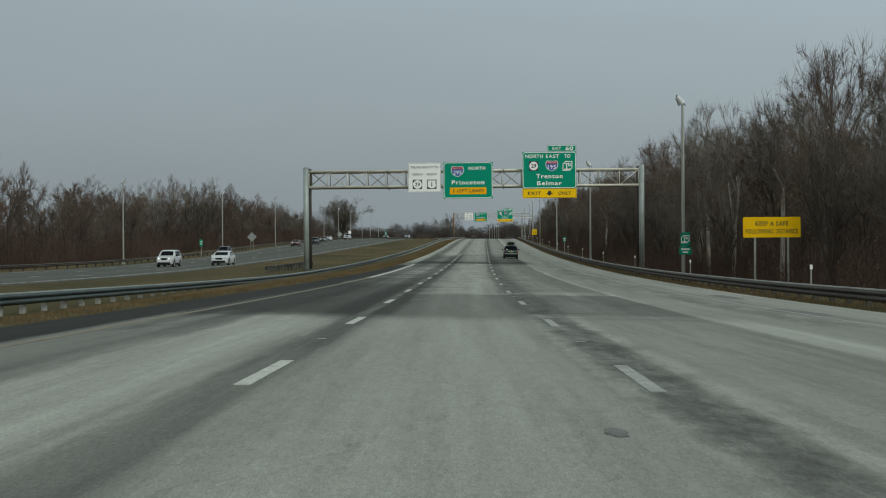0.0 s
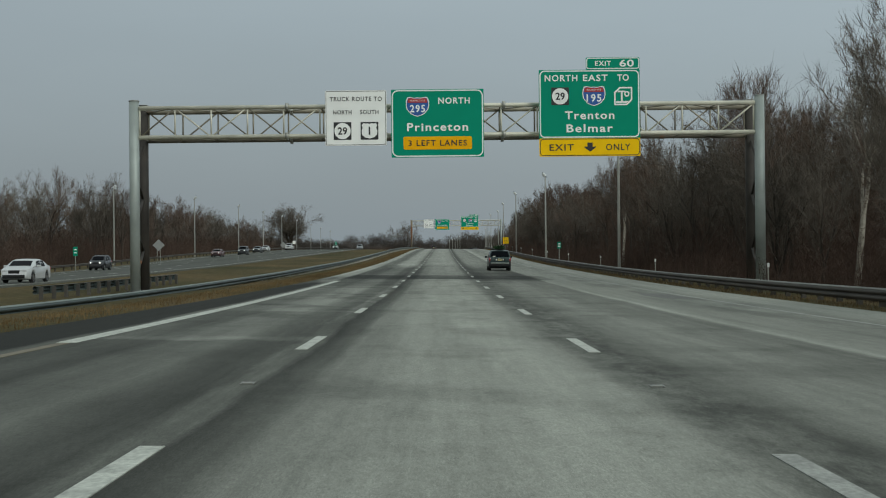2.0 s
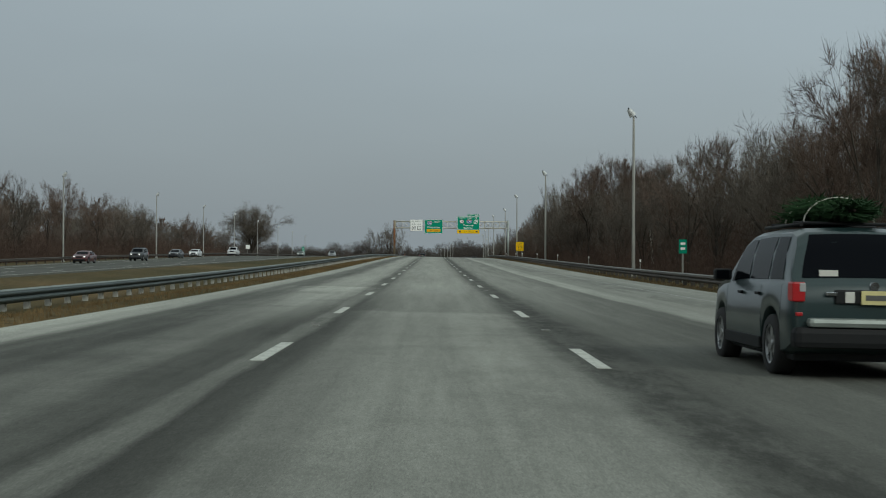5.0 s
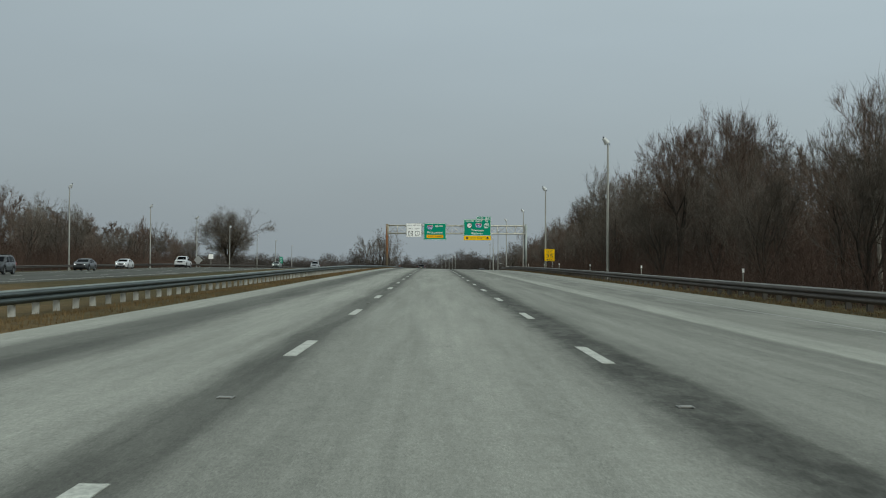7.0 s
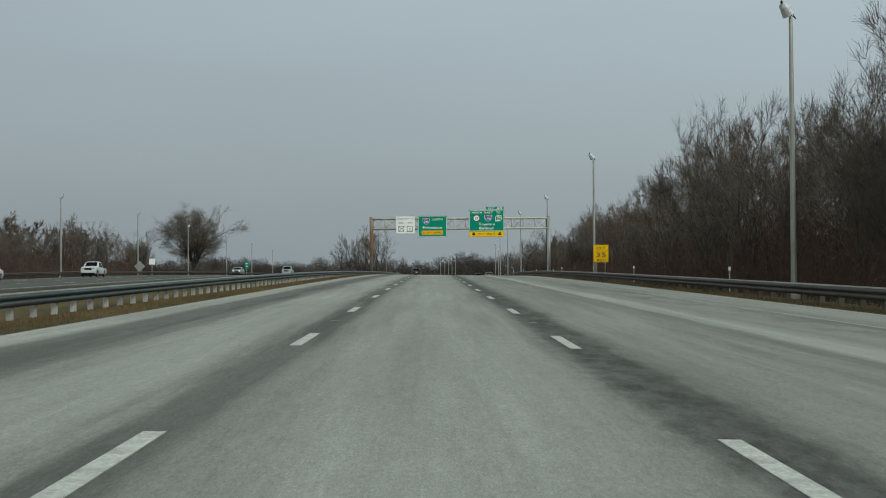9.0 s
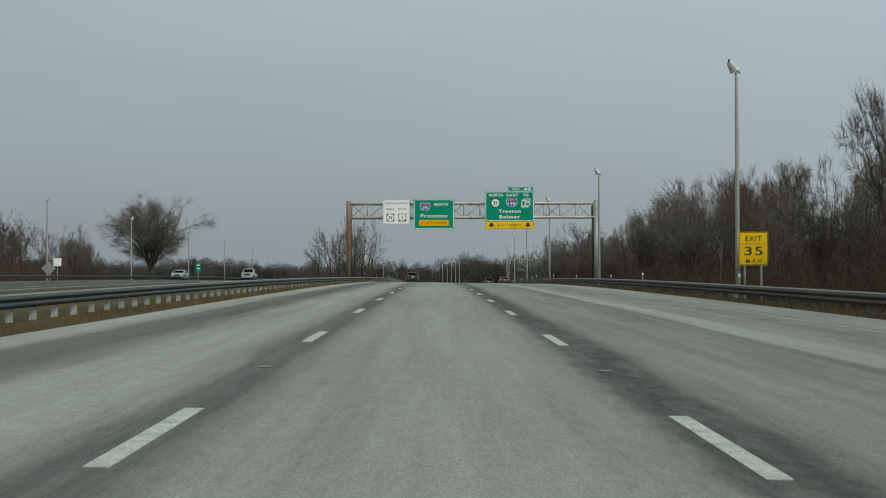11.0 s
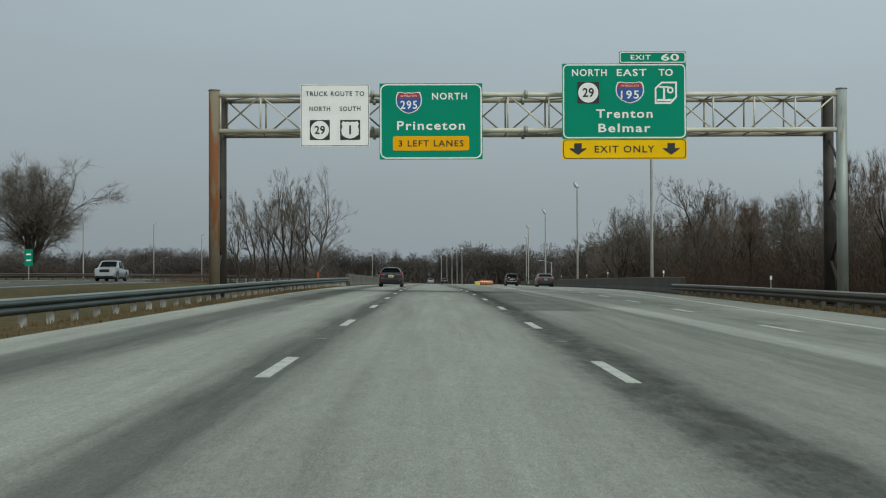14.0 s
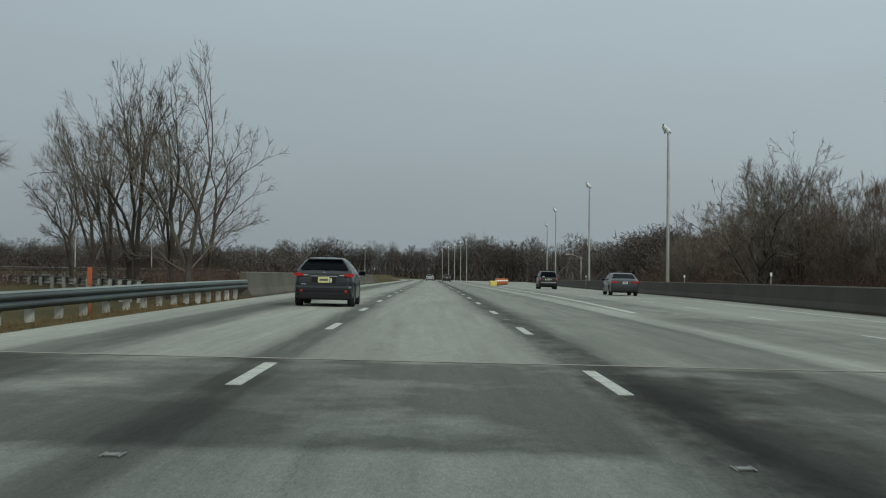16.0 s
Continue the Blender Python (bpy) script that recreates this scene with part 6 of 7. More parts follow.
# ---- grass blades beside the median shoulder and along the rails ----
def grass_mesh(seed, rows, lo, hi, wid):
    g = np.random.RandomState(seed)
    V, F = [], []
    for x, y, z in rows:
        h, a, w = g.uniform(lo, hi), g.uniform(0, 6.28), wid * g.uniform(0.6, 1.3)
        dx, dy = math.cos(a) * w, math.sin(a) * w
        lx, ly = g.normal(0, 0.35) * h, g.normal(0, 0.35) * h
        i = len(V)
        V += [(x - dx, y - dy, z - 0.03), (x + dx, y + dy, z - 0.03), (x + lx, y + ly, z + h)]
        F.append((i, i + 1, i + 2))
    me = bpy.data.meshes.new("dry_grass")
    me.from_pydata(V, [], F)
    me.materials.append(M_GRASS)
    return me


g = np.random.RandomState(8)
rows = []
for _ in range(60000):
    y = g.uniform(10, 530)
    u = left_edge(y) - 0.06 - abs(g.normal(0, 1.3))
    x = mid_x(y) + u
    rows.append((x, y, land(x, y)))
for _ in range(30000):
    y = g.uniform(20, 488)
    x = mid_x(y) + right_edge(y) + 0.08 + abs(g.normal(0, 0.7))
    rows.append((x, y, land(x, y)))
gr = new("dry_grass", grass_mesh(9, rows, 0.04, 0.13, 0.012))
tagged(gr, "short dry tan grass along the shoulders and rails", "grass", kind="stuff")

# ================= vehicles =================
def lerp_table(t):
    ys, vs = [a for a, _ in t], [b for _, b in t]
    return lambda y: float(np.interp(y, ys, vs))


def wheel_meshes(r, w, spokes=5):
    """Tyre and rim, with the axle along x, outside towards +x."""
    bm = bmesh.new()
    prof = [(r * 0.66, -w / 2), (r * 0.93, -w / 2), (r, -w * 0.36), (r, w * 0.36), (r * 0.93, w / 2), (r * 0.66, w / 2)]
    n = 28
    rings = [[bm.verts.new((x, a * math.cos(2 * math.pi * k / n), a * math.sin(2 * math.pi * k / n))) for k in range(n)] for a, x in prof]
    for a, b in zip(rings, rings[1:]):
        for k in range(n):
            bm.faces.new((a[k], a[(k + 1) % n], b[(k + 1) % n], b[k])).smooth = True
    bmesh.ops.recalc_face_normals(bm, faces=bm.faces[:])
    tyre = bpy.data.meshes.new("tyre")
    bm.to_mesh(tyre)
    bm.free()
    tyre.materials.append(M_TYRE)
    bm = bmesh.new()
    lip = [(r * 0.67, w * 0.40), (r * 0.67, w * 0.47), (r * 0.60, w * 0.44), (r * 0.58, w * 0.05)]
    rings = [[bm.verts.new((x, a * math.cos(2 * math.pi * k / n), a * math.sin(2 * math.pi * k / n))) for k in range(n)] for a, x in lip]
    for a, b in zip(rings, rings[1:]):
        for k in range(n):
            bm.faces.new((a[k], b[k], b[(k + 1) % n], a[(k + 1) % n]))
    for s in range(spokes):
        q = Matrix.Rotation(2 * math.pi * s / spokes, 4, "X")
        pts = [(-0.055 * r / 0.33, 0.03), (0.055 * r / 0.33, 0.03), (0.04 * r / 0.33, r * 0.62), (-0.04 * r / 0.33, r * 0.62)]
        f = [bm.verts.new(q @ Vector((w * 0.40, a, b))) for a, b in pts]
        g = [bm.verts.new(q @ Vector((w * 0.25, a, b))) for a, b in pts]
        bm.faces.new(f)
        for k in range(4):
            bm.faces.new((f[k], g[k], g[(k + 1) % 4], f[(k + 1) % 4]))
    tube(bm, (w * 0.2, 0, 0), (w * 0.44, 0, 0), r * 0.17, n=14)
    rim = bpy.data.meshes.new("rim")
    bm.to_mesh(rim)
    bm.free()
    rim.materials.append(M_RIM)
    bm = bmesh.new()
    tube(bm, (-w * 0.3, 0, 0), (w * 0.02, 0, 0), r * 0.6, n=20)
    hub = bpy.data.meshes.new("brake_disc")
    bm.to_mesh(hub)
    bm.free()
    hub.materials.append(M_TRIM)
    return tyre, rim, hub


class Shape:
    """The outer skin of a car: length along y from the tail, half sections across."""

    def __init__(self, L, W, top, belt, sill, wheels, r, inset=0.40, tail=0.10, nose=0.16):
        self.L, self.W, self.belt0, self.wheels, self.r, self.inset = L, W, belt, wheels, r, inset
        self.top = lerp_table(top)
        self.table = top
        self.low = lerp_table([(0, sill + 0.16), (0.25, sill + 0.04), (0.7, sill), (L - 0.8, sill), (L - 0.2, sill + 0.02), (L, sill + 0.12)])
        self.half = lerp_table([(0, W / 2 - tail * 1.5), (0.03, W / 2 - tail), (0.08, W / 2 - tail * 0.6), (0.18, W / 2 - tail * 0.3), (0.5, W / 2 - 0.015), (1.0, W / 2), (L - 1.3, W / 2), (L - 0.6, W / 2 - nose * 0.25), (L - 0.15, W / 2 - nose * 0.7), (L, W / 2 - nose * 1.5)])

    def bottom(self, y):
        z = self.low(y)
        for yw in self.wheels:
            ra = self.r + 0.055
            if abs(y - yw) < ra:
                z = max(z, self.r + math.sqrt(ra * ra - (y - yw) ** 2) * 0.98)
        return z

    def section(self, y):
        w, t, lo = self.half(y), self.top(y), self.bottom(y)
        b = min(self.belt0(y), t - 0.05)
        lo = min(lo, b - 0.06)
        gap = t - b
        wr = w - 0.03 - self.inset * max(gap - 0.08, 0)
        mid = lo + 0.45 * (b - lo)
        return [(0, lo), (w * 0.90, lo), (w - 0.015, lo + 0.05), (w, mid), (w - 0.02, b - 0.03), (w - 0.045, b), (0.5 * (w - 0.045) + 0.5 * (wr + 0.02), b + 0.52 * gap), (wr, t - min(0.07, gap * 0.4)), (wr - 0.10, t - min(0.012, gap * 0.1)), (wr * 0.45, t + 0.004), (0, t + 0.008)]

    def stations(self):
        ys = set(np.round(np.linspace(0, self.L, 60), 3)) | {round(a, 3) for a, _ in self.table}
        for yw in self.wheels:
            for k in range(-8, 9):
                ys.add(round(yw + (self.r + 0.056) * math.sin(k * math.pi / 16), 3))
        return sorted(y for y in ys if 0 <= y <= self.L)

    def body(self, material, parent):
        V, F = [], []
        ys = self.stations()
        for y in ys:
            s = self.section(y)
            for x, z in s:
                V.append((x, y, z))
            for x, z in reversed(s[1:-1]):
                V.append((-x, y, z))
        n = 2 * len(s) - 2
        for i in range(len(ys) - 1):
            for j in range(n):
                F.append((i * n + j, i * n + (j + 1) % n, (i + 1) * n + (j + 1) % n, (i + 1) * n + j))
        F.append(tuple(range(n - 1, -1, -1)))
        e = (len(ys) - 1) * n
        F.append(tuple(range(e, e + n)))
        o = pyd("body", V, F, material, parent, smooth=True)
        bm = bmesh.new()
        bm.from_mesh(o.data)
        bmesh.ops.recalc_face_normals(bm, faces=bm.faces[:])
        bm.to_mesh(o.data)
        bm.free()
        o.data.set_sharp_from_angle(angle=radians(38))
        return o

    def side_glass(self, y0, y1, side, parent, slant0=0.0, slant1=0.0):
        """A pane in the side, between the belt and the roof; slants lean its ends."""
        V, F = [], []
        n = 7
        for i in range(n):
            for k, f in enumerate((0.06, 0.36, 0.66, 0.92)):
                y = (y0 + slant0 * f) + ((y1 + slant1 * f) - (y0 + slant0 * f)) * i / (n - 1)
                s = self.section(y)
                a, b, c = s[5], s[6], s[7]
                x, z = (a[0] + (b[0] - a[0]) * f / 0.52, a[1] + (b[1] - a[1]) * f / 0.52) if f < 0.52 else (b[0] + (c[0] - b[0]) * (f - 0.52) / 0.48, b[1] + (c[1] - b[1]) * (f - 0.52) / 0.48)
                V.append((side * (x + 0.006), y, z + 0.002))
        for i in range(n - 1):
            for k in range(3):
                q = (i * 4 + k, (i + 1) * 4 + k, (i + 1) * 4 + k + 1, i * 4 + k + 1)
                F.append(q if side > 0 else q[::-1])
        return pyd("side_window", V, F, M_CARGLASS, parent, smooth=True)

    def end_glass(self, y0, y1, parent, name, rows=6, narrow=(0.92, 0.86), up=0.012):
        """The windscreen or rear window, laid on the sloping skin."""
        V, F = [], []
        for i in range(rows):
            f = i / (rows - 1)
            y = y0 + (y1 - y0) * f
            s = self.section(y)
            w = s[8][0] * (narrow[0] + (narrow[1] - narrow[0]) * f)
            for k in range(-4, 5):
                x = w * k / 4
                z = float(np.interp(abs(x), [0, s[9][0], s[8][0], s[7][0]], [s[10][1], s[9][1], s[8][1], s[7][1]]))
                V.append((x, y, z + up))
        for i in range(rows - 1):
            for k in range(8):
                F.append((i * 9 + k, i * 9 + k + 1, (i + 1) * 9 + k + 1, (i + 1) * 9 + k))
        return pyd(name, V, F, M_CARGLASS, parent, smooth=True)

    def tail_y(self, z):
        """How far forward the tail's skin stands at that height."""
        t = [(a, b) for a, b in self.table if a < self.L * 0.4]
        zs, ys = [], []
        for a, b in t:
            if not zs or b > zs[-1]:
                zs.append(b)
                ys.append(a)
        return float(np.interp(z, zs, ys))

    def nose_y(self, z):
        t = [(a, b) for a, b in self.table if a > self.L * 0.7][::-1]
        zs, ys = [], []
        for a, b in t:
            if not zs or b > zs[-1]:
                zs.append(b)
                ys.append(a)
        return float(np.interp(z, zs, ys))


def slab(name, x0, x1, z0, z1, y0, y1, material, parent, bevel=0.012, label=""):
    return part(name, box(bmesh.new(), min(x0, x1), max(x0, x1), min(y0, y1), max(y0, y1), z0, z1, bevel), material, parent, label)


def add_wheels(r, sh, w=0.215, spokes=5):
    tyre, rim, hub = wheel_meshes(sh.r, w, spokes)
    for yw in sh.wheels:
        for side in (-1, 1):
            wh = obj("wheel", tyre, None, r)
            wh.matrix_world = Matrix.Translation((side * (sh.W / 2 - w / 2 - 0.012), yw, sh.r)) @ (Matrix.Identity(4) if side > 0 else Matrix.Rotation(math.pi, 4, "Z"))
            for nm, me in (("rim", rim), ("brake_disc", hub)):
                obj(nm, me, None, wh)
    slab("underbody", -sh.W / 2 + 0.12, sh.W / 2 - 0.12, 0.2, 0.48, 0.25, sh.L - 0.25, M_TRIM, r, 0.02)


def mirror_pair(r, sh, y, z, material):
    for side in (-1, 1):
        w = sh.half(y)
        m = slab("mirror", side * (w - 0.02), side * (w + 0.20), z - 0.07, z + 0.08, y - 0.05, y + 0.10, material, r, 0.035)
        slab("mirror_glass", side * (w + 0.03), side * (w + 0.18), z - 0.05, z + 0.06, y - 0.058, y - 0.051, M_CARGLASS, m, 0.0)


def plate_part(r, y, z, material, w=0.31, h=0.155):
    p = slab("number_plate", -w / 2, w / 2, z - h / 2, z + h / 2, y - 0.02, y + 0.01, material, r, 0.004)
    slab("plate_bar", -w * 0.36, w * 0.36, z - 0.03, z + 0.03, y - 0.0245, y - 0.0205, mat("plate_ink", (0.10, 0.10, 0.09), 0.6), p, 0.0)


def hatchback(name, colour, label):
    top = [(0, 0.62), (0.02, 0.80), (0.05, 0.98), (0.14, 1.05), (0.30, 1.20), (0.52, 1.37), (0.60, 1.41), (0.85, 1.445), (1.5, 1.465), (2.1, 1.445), (2.5, 1.37), (3.20, 1.02), (3.35, 0.99), (4.1, 0.84), (4.32, 0.70), (4.46, 0.48)]
    sh = Shape(4.46, 1.80, top, lerp_table([(0, 0.99), (0.5, 0.99), (2.2, 0.95), (3.2, 0.93), (4.46, 0.9)]), 0.20, (0.80, 3.50), 0.325, 0.66, 0.15)
    r = root(name, Matrix.Identity(4), label, "car", "cars on the highway")
    sh.body(colour, r)
    add_wheels(r, sh)
    rg = sh.end_glass(0.16, 0.50, r, "rear_window", narrow=(1.0, 0.94), up=0.035)
    sh.end_glass(2.55, 3.18, r, "windscreen")
    for s in (-1, 1):
        sh.side_glass(0.80, 1.62, s, r, 0.12, 0.0)
        sh.side_glass(1.70, 2.92, s, r, 0.0, -0.42)
        t = plate("tail_light", [(s * 0.60, 0.915), (s * 0.80, 0.885), (s * 0.875, 0.92), (s * 0.885, 0.985), (s * 0.80, 1.0), (s * 0.60, 0.965)][::s], -0.004, 0.26, M_TAIL, r, "red tail light")
        plate("reverse_lens", [(s * 0.44, 0.915), (s * 0.595, 0.912), (s * 0.595, 0.955), (s * 0.44, 0.935)][::s], -0.004, 0.12, M_CLEARLENS, t)
        slab("reflector", s * 0.62, s * 0.70, 0.43, 0.50, -0.068, 0.10, M_TAIL, r, 0.012)
        slab("door_handle", s * (sh.W / 2 - 0.015), s * (sh.W / 2 + 0.02), 0.83, 0.86, 1.25, 1.42, colour, r, 0.008)
        slab("door_handle", s * (sh.W / 2 - 0.015), s * (sh.W / 2 + 0.02), 0.83, 0.86, 2.20, 2.37, colour, r, 0.008)
        part("exhaust_tip", tube(bmesh.new(), (s * 0.55, -0.01, 0.27), (s * 0.55, 0.2, 0.27), 0.04, n=12), M_CHROME, r)
    slab("spoiler", -0.52, 0.52, 1.385, 1.425, 0.38, 0.66, colour, r, 0.018)
    slab("lower_valance", -0.76, 0.76, 0.22, 0.44, -0.065, 0.30, M_TRIM, r, 0.05)
    slab("rear_bumper", -0.83, 0.83, 0.42, 0.64, -0.06, 0.34, colour, r, 0.08)
    # no hollow here: black slab on the skin gives the plate recess its shade
    slab("plate_recess", -0.36, 0.36, 0.71, 0.88, -0.006, 0.10, M_TRIM, r, 0.02)
    slab("garnish", -0.40, 0.40, 0.885, 0.91, sh.tail_y(0.9) - 0.015, 0.10, M_CHROME, r, 0.008)
    plate_part(r, -0.006, 0.795, M_PLATE, 0.34, 0.17)
    slab("plate_lamp", 0.19, 0.235, 0.72, 0.85, -0.016, 0.0, M_PLATEWHITE, r, 0.004)
    part("emblem", tube(bmesh.new(), (0, sh.tail_y(1.0) - 0.02, 0.985), (0, sh.tail_y(1.0) + 0.05, 0.985), 0.05, n=14), M_CHROME, r)
    slab("badge_bar", -0.66, -0.52, 0.645, 0.68, -0.012, 0.02, M_CHROME, r, 0.004)
    part("wiper", tube(bmesh.new(), (0.02, 0.15, 1.075), (0.34, 0.19, 1.105), 0.010, n=6), M_TRIM, rg)
    part("antenna", tube(bmesh.new(), (0, 0.86, 1.44), (0, 0.70, 1.62), 0.008, 0.005, 6), M_TRIM, r)
    mirror_pair(r, sh, 2.78, 1.00, colour)
    for s in (-1, 1):
        slab("headlight", s * 0.50, s * 0.80, 0.68, 0.78, 4.10, sh.nose_y(0.74) - 0.02, M_CLEARLENS, r, 0.02)
    return r


M_STEP = mat("satin_step", (0.24, 0.27, 0.25), 0.45, 0.3, var=0.15, scale=3)


def suv(name, colour, label, lit=True, rear=True):
    top = [(0, 0.58), (0.02, 0.86), (0.04, 1.05), (0.10, 1.12), (0.30, 1.56), (0.40, 1.68), (0.62, 1.735), (1.4, 1.745), (2.3, 1.72), (2.62, 1.62), (3.22, 1.14), (3.40, 1.10), (4.15, 0.99), (4.34, 0.86), (4.44, 0.60)]
    sh = Shape(4.44, 1.81, top, lerp_table([(0, 1.09), (2.0, 1.08), (3.2, 1.05), (4.44, 1.0)]), 0.24, (0.86, 3.48), 0.355, 0.26, 0.06)
    r = root(name, Matrix.Identity(4), label, "car", "cars on the highway")
    sh.body(colour, r)
    add_wheels(r, sh, 0.235, 6)
    rg = sh.end_glass(0.11, 0.37, r, "rear_window", narrow=(1.0, 0.96))
    sh.end_glass(2.66, 3.20, r, "windscreen")
    for s in (-1, 1):
        sh.side_glass(0.50, 1.02, s, r, 0.12, 0.0)
        sh.side_glass(1.10, 1.95, s, r)
        sh.side_glass(2.03, 2.96, s, r, 0.0, -0.34)
        t = slab("tail_light", s * 0.735, s * 0.872, 0.88, 1.10, -0.012, 0.20, M_TAIL, r, 0.02, "red and clear tail light")
        slab("reverse_lens", s * 0.732, s * 0.80, 0.99, 1.09, -0.018, 0.10, M_CLEARLENS, t, 0.012)
        slab("lower_reflector", s * 0.76, s * 0.83, 0.72, 0.76, -0.012, 0.10, M_TAIL, r, 0.01)
        slab("wheel_arch_trim", s * (sh.W / 2 - 0.03), s * (sh.W / 2 + 0.012), 0.28, 0.42, 1.25, 3.05, M_TRIM, r, 0.01)
        part("roof_rail", tube(bmesh.new(), (s * 0.60, 0.70, 1.775), (s * 0.60, 2.3, 1.775), 0.022, n=8), M_TRIM, r)
        slab("door_handle", s * (sh.W / 2 - 0.015), s * (sh.W / 2 + 0.022), 0.93, 0.965, 1.30, 1.47, M_TRIM, r, 0.008)
        slab("door_handle", s * (sh.W / 2 - 0.015), s * (sh.W / 2 + 0.022), 0.93, 0.965, 2.18, 2.35, M_TRIM, r, 0.008)
    for y in (0.95, 1.95):
        part("cross_bar", tube(bmesh.new(), (-0.62, y, 1.80), (0.62, y, 1.80), 0.02, n=8), M_TRIM, r)
    slab("bumper", -0.86, 0.86, 0.36, 0.60, -0.10, 0.34, M_TRIM, r, 0.07)
    slab("bumper_step", -0.72, 0.72, 0.595, 0.70, -0.115, 0.10, M_STEP, r, 0.05, "silver-green bumper step")
    # shade of the plate recess, as a black slab on the tailgate
    slab("plate_recess", -0.42, 0.42, 0.86, 1.02, -0.012, 0.10, M_TRIM, r, 0.02)
    plate_part(r, -0.012, 0.935, M_PLATE)
    for s in (-1, 1):
        slab("plate_lamp", s * 0.22, s * 0.32, 0.875, 1.0, -0.020, 0.0, M_PLATEWHITE, r, 0.006)
    slab("window_sticker", -0.56, -0.36, 1.15, 1.24, sh.tail_y(1.2) - 0.02, sh.tail_y(1.2) + 0.01, M_PLATEWHITE, rg, 0.0)
    part("emblem", tube(bmesh.new(), (0, sh.tail_y(1.07) - 0.03, 1.065), (0, sh.tail_y(1.07) + 0.05, 1.065), 0.05, n=14), M_CHROME, r)
    slab("badge_bar", -0.52, -0.36, 0.955, 0.99, -0.01, 0.03, M_CHROME, r, 0.004)
    mirror_pair(r, sh, 2.86, 1.16, M_TRIM)
    front(r, sh, 0.80, 0.92, lit)
    return r


def front(r, sh, z0, z1, lit=True, grille=True):
    m = M_HEAD if lit else M_CLEARLENS
    y = sh.nose_y((z0 + z1) / 2)
    w = sh.half(y)
    for s in (-1, 1):
        slab("headlight", s * (w - 0.42), s * (w - 0.05), z0, z1, y - 0.35, y + 0.015, M_CLEARLENS, r, 0.03)
        part("headlamp", tube(bmesh.new(), (s * (w - 0.22), y - 0.1, (z0 + z1) / 2), (s * (w - 0.22), y + 0.025, (z0 + z1) / 2), 0.065, n=12), m, r)
    yb = sh.nose_y(z0 - 0.05)
    slab("grille", -w + 0.46, w - 0.46, z0 - 0.14, z1, yb - 0.3, yb + 0.02, M_TRIM, r, 0.02)
    slab("front_bumper", -w + 0.12, w - 0.12, 0.28, 0.50, sh.L - 0.35, sh.L + 0.02, M_TRIM, r, 0.05)


def sedan(name, colour, label, lit=True):
    top = [(0, 0.60), (0.03, 0.82), (0.06, 0.96), (0.14, 1.01), (0.62, 1.07), (0.85, 1.18), (1.25, 1.37), (1.6, 1.435), (2.2, 1.45), (2.7, 1.40), (3.0, 1.30), (3.62, 1.00), (3.8, 0.97), (4.55, 0.82), (4.72, 0.68), (4.82, 0.48)]
    sh = Shape(4.82, 1.83, top, lerp_table([(0, 0.97), (0.6, 0.97), (3.6, 0.92), (4.82, 0.9)]), 0.20, (0.98, 3.78), 0.325)
    r = root(name, Matrix.Identity(4), label, "car", "cars on the highway")
    sh.body(colour, r)
    add_wheels(r, sh)
    sh.end_glass(0.70, 1.26, r, "rear_window", narrow=(0.98, 0.9))
    sh.end_glass(2.92, 3.58, r, "windscreen")
    for s in (-1, 1):
        sh.side_glass(1.30, 2.05, s, r, 0.10, 0.0)
        sh.side_glass(2.13, 3.30, s, r, 0.0, -0.40)
        slab("tail_light", s * 0.46, s * 0.86, 0.80, 0.93, sh.tail_y(0.86) - 0.03, 0.22, M_TAIL, r, 0.02, "red tail light")
        slab("door_handle", s * (sh.W / 2 - 0.015), s * (sh.W / 2 + 0.02), 0.80, 0.83, 1.55, 1.72, colour, r, 0.008)
    plate_part(r, sh.tail_y(0.85) - 0.012, 0.82, M_PLATEWHITE)
    slab("boot_garnish", -0.42, 0.42, 0.915, 0.94, 0.01, 0.08, M_CHROME, r, 0.006)
    slab("lower_valance", -0.72, 0.72, 0.25, 0.38, -0.012, 0.25, M_TRIM, r, 0.03)
    mirror_pair(r, sh, 3.10, 1.00, colour)
    front(r, sh, 0.66, 0.77, lit)
    return r


def pickup(name, colour, label, lit=False):
    top = [(0, 0.62), (0.03, 0.95), (0.05, 1.06), (2.02, 1.09), (2.08, 1.30), (2.16, 1.72), (2.4, 1.86), (3.3, 1.88), (3.5, 1.80), (4.15, 1.28), (4.3, 1.24), (5.3, 1.16), (5.5, 1.02), (5.62, 0.66)]
    sh = Shape(5.62, 1.98, top, lerp_table([(0, 1.05), (2.0, 1.06), (4.2, 1.18), (5.62, 1.1)]), 0.34, (1.10, 4.62), 0.40, 0.24, 0.04, 0.10)
    r = root(name, Matrix.Identity(4), label, "pickup truck", "cars on the highway")
    sh.body(colour, r)
    add_wheels(r, sh, 0.25, 6)
    # bed is solid: a dark sheet on top stands for its shaded inside
    slab("bed_opening", -0.78, 0.78, 1.095, 1.112, 0.14, 1.92, M_TRIM, r, 0.0)
    sh.end_glass(3.52, 4.12, r, "windscreen")
    for s in (-1, 1):
        sh.side_glass(2.30, 2.90, s, r, 0.05, 0.0)
        sh.side_glass(2.98, 3.90, s, r, 0.0, -0.34)
        slab("tail_light", s * 0.86, s * 0.975, 0.72, 1.0, -0.012, 0.12, M_TAIL, r, 0.015)
    mirror_pair(r, sh, 3.75, 1.32, M_TRIM)
    front(r, sh, 0.92, 1.08, lit)
    slab("rear_bumper", -0.90, 0.90, 0.48, 0.62, -0.10, 0.10, M_CHROME, r, 0.02)
    return r


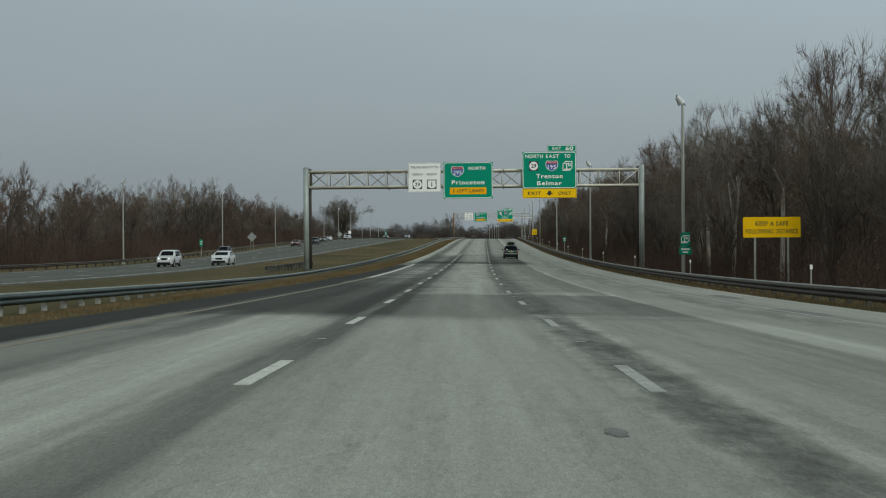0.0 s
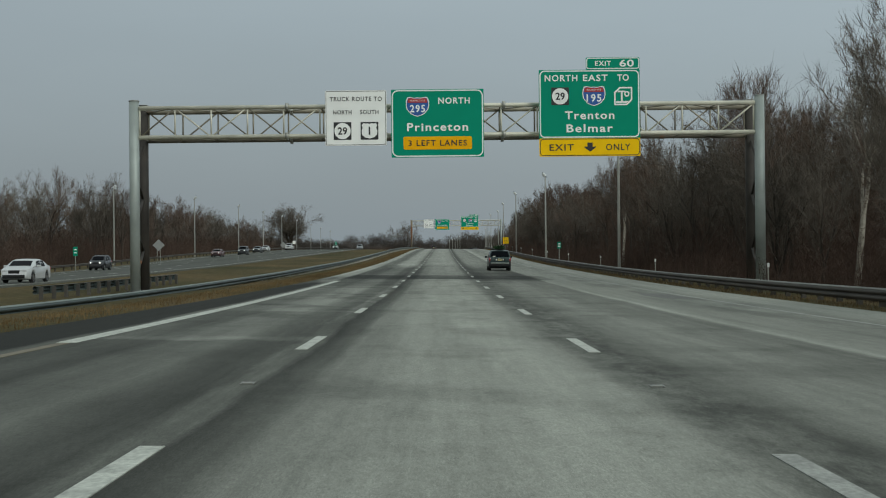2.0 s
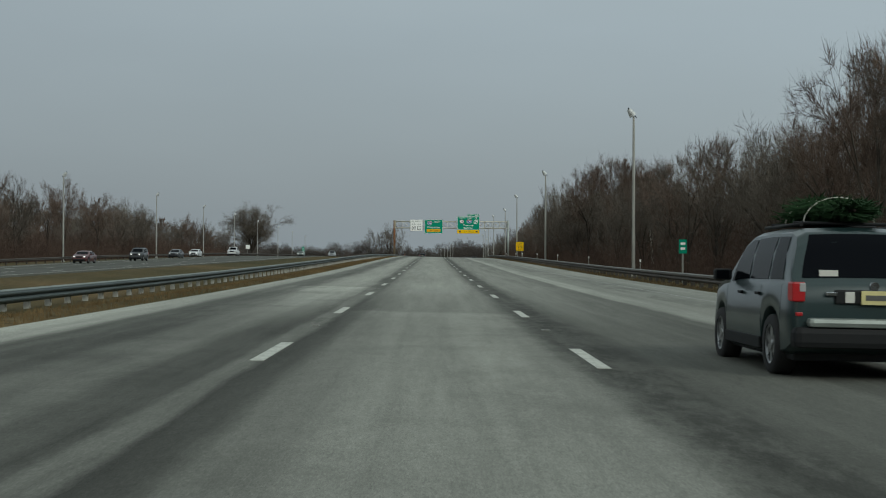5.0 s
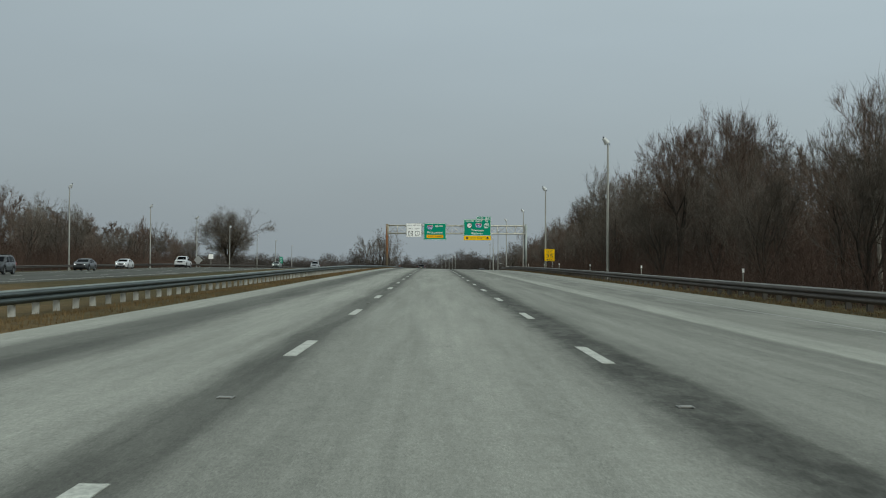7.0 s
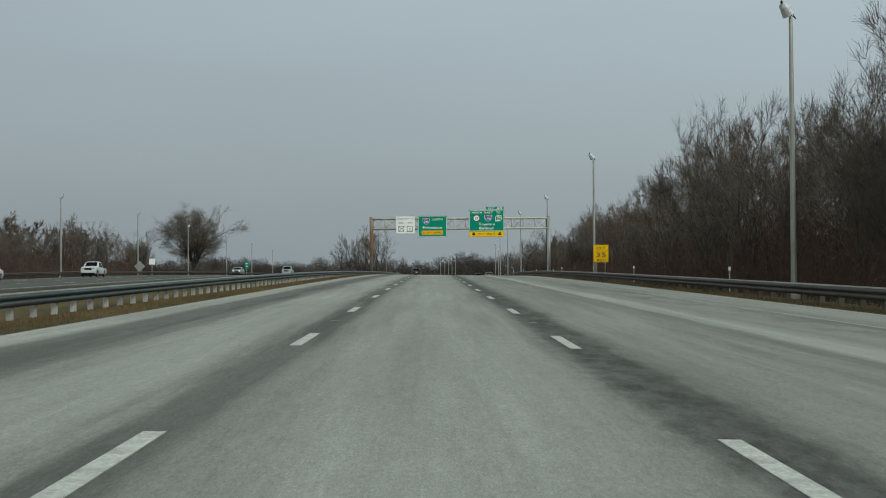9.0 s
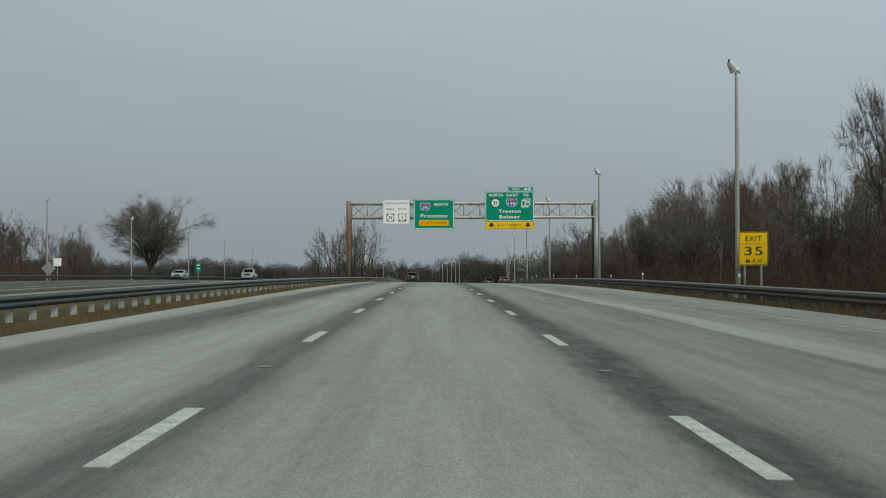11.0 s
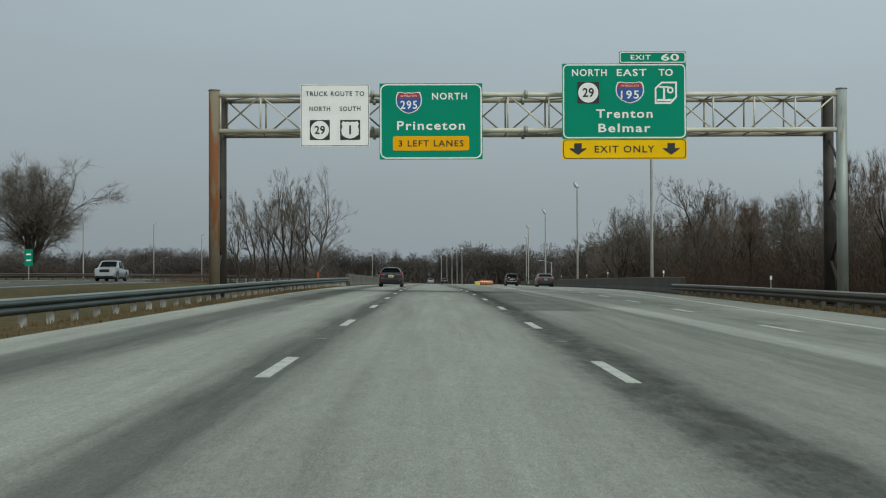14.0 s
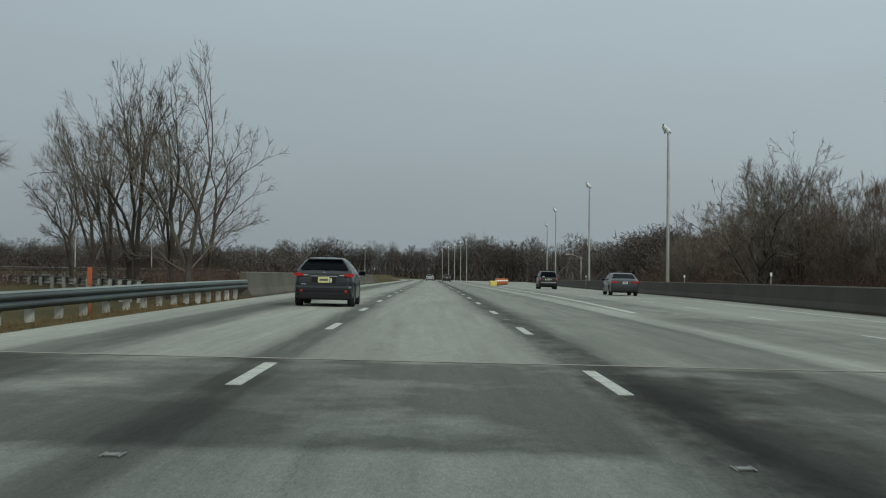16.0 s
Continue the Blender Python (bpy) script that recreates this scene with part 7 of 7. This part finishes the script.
def facing_us(x, y):
    p = south(x, y)
    return Matrix.Translation(p) @ Matrix.Rotation(math.pi, 4, "Z")


def ahead(u, y):
    p = on_road(u, y)
    return Matrix.Translation(p) @ Euler((0, math.atan(CROSS), 0)).to_matrix().to_4x4()


P_GREY = paint("graphite_paint", (0.012, 0.014, 0.017))
P_TEAL = paint("slate_green_paint", (0.013, 0.031, 0.031))
P_DARK = paint("dark_grey_paint", (0.030, 0.033, 0.036))
P_BLACK = paint("black_paint", (0.012, 0.012, 0.014))
P_WHITE = paint("white_paint", (0.50, 0.51, 0.51), 0.35, 0.0)
P_SILVER = paint("silver_paint", (0.34, 0.36, 0.37), 0.3, 0.6)
P_RED = paint("dark_red_paint", (0.07, 0.010, 0.010))
P_GREEN = paint("pale_green_paint", (0.16, 0.20, 0.18))

hb = hatchback("hatchback", P_GREY, "graphite hatchback with lit red tail lights, driving ahead")
hb.matrix_world = ahead(-3.12, 515.2)
sv = suv("family_suv", P_TEAL, "dark slate green suv with roof rails and chrome step")
sv.matrix_world = ahead(4.36, 157.3) @ Matrix.Diagonal((0.94, 0.94, 0.875, 1))
sd = sedan("sedan", P_DARK, "dark grey sedan in the exit lane")
sd.matrix_world = ahead(12.3, 561.0)
s2 = suv("suv", P_BLACK, "black suv far along the exit lane")
s2.matrix_world = ahead(11.3, 606.0)
s3 = sedan("sedan", P_SILVER, "silver sedan far ahead on the main lanes")
s3.matrix_world = ahead(-0.2, 800.0)
s4 = sedan("sedan", P_BLACK, "black sedan far ahead on the main lanes")
s4.matrix_world = ahead(3.4, 770.0)

o1 = suv("suv", P_WHITE, "white suv on the southbound road")
o1.matrix_world = facing_us(-31.3, 143.6)
o2 = sedan("sedan", P_WHITE, "white sedan with a dark grille guard, southbound", False)
o2.matrix_world = facing_us(-25.4, 142.6)
o3 = suv("suv", P_BLACK, "black suv with headlamps on, southbound")
o3.matrix_world = facing_us(-39.8, 218)
o4 = sedan("sedan", P_RED, "dark red sedan with headlamps on, southbound")
o4.matrix_world = facing_us(-40.5, 305.7)
o5 = suv("suv", P_DARK, "dark grey suv with headlamps on, southbound")
o5.matrix_world = facing_us(-39.4, 329.7)
o6 = sedan("sedan", P_DARK, "dark grey sedan with headlamps on, southbound")
o6.matrix_world = facing_us(-42.1, 370.7)
o7 = sedan("sedan", P_WHITE, "white sedan on the southbound road", True)
o7.matrix_world = facing_us(-44.2, 401)
o8 = pickup("pickup_truck", P_WHITE, "white pickup truck on the southbound road")
o8.matrix_world = facing_us(-42.1, 435.4)
o9 = sedan("sedan", P_GREEN, "pale green sedan on the southbound road")
o9.matrix_world = facing_us(-36.0, 518.3)
o10 = pickup("pickup_truck", P_SILVER, "silver pickup truck on the southbound road")
o10.matrix_world = facing_us(-29.2, 541)


# the cut fir tree lashed to the roof of the suv
def roof_fir():
    g = random.Random(3)
    r = root("cut_fir_tree", sv.matrix_world @ Matrix.Translation((0, 0.85, 1.955)) @ Matrix.Diagonal((0.82, 0.9, 0.78, 1)), "cut green fir tree tied on the car roof", "fir tree")
    part("trunk", tube(bmesh.new(), (0.0, 2.05, 0.0), (0.02, -0.05, 0.0), 0.055, 0.02, 8), M_BARK, r)
    segs = []
    for _ in range(900):
        f = g.random() ** 0.8
        y = 1.9 - 1.95 * (1 - f)
        rad = 0.13 + 0.30 * (0.25 + 0.75 * f) * g.uniform(0.5, 1)
        w = g.uniform(0, 2 * math.pi)
        a = np.array((math.cos(w) * rad * 0.35, y, math.sin(w) * rad * 0.3))
        e = np.array((math.cos(w) * rad * 1.55, y - g.uniform(0.08, 0.35), math.sin(w) * rad * 0.72))
        segs.append((a, e, 0.022, 0, 4))
        for _ in range(4):
            c = a + (e - a) * g.uniform(0.2, 1.0)
            t = (e - a) * 0.3 + np.array((g.gauss(0, 0.06), g.gauss(0, 0.06), g.gauss(0, 0.05)))
            segs.append((c, c + t, 0.014, 0, 3))
    segs = [(np.array((a[0], a[1], max(a[2], -0.16))), np.array((b[0], b[1], max(b[2], -0.17))), ra, rb, n) for a, b, ra, rb, n in segs]
    obj("foliage", segments_mesh("foliage", segs, M_NEEDLE), None, r)
    for y in (0.55, 1.45):
        bm = bmesh.new()
        pts = [Vector((0.50 * math.cos(math.pi * k / 10), y, -0.2 + 0.44 * math.sin(math.pi * k / 10))) for k in range(11)]
        for a, b in zip(pts, pts[1:]):
            tube(bm, a, b, 0.010, n=6)
        part("rope", bm, mat("rope", (0.5, 0.48, 0.42), 0.9), r)
    return r


roof_fir()
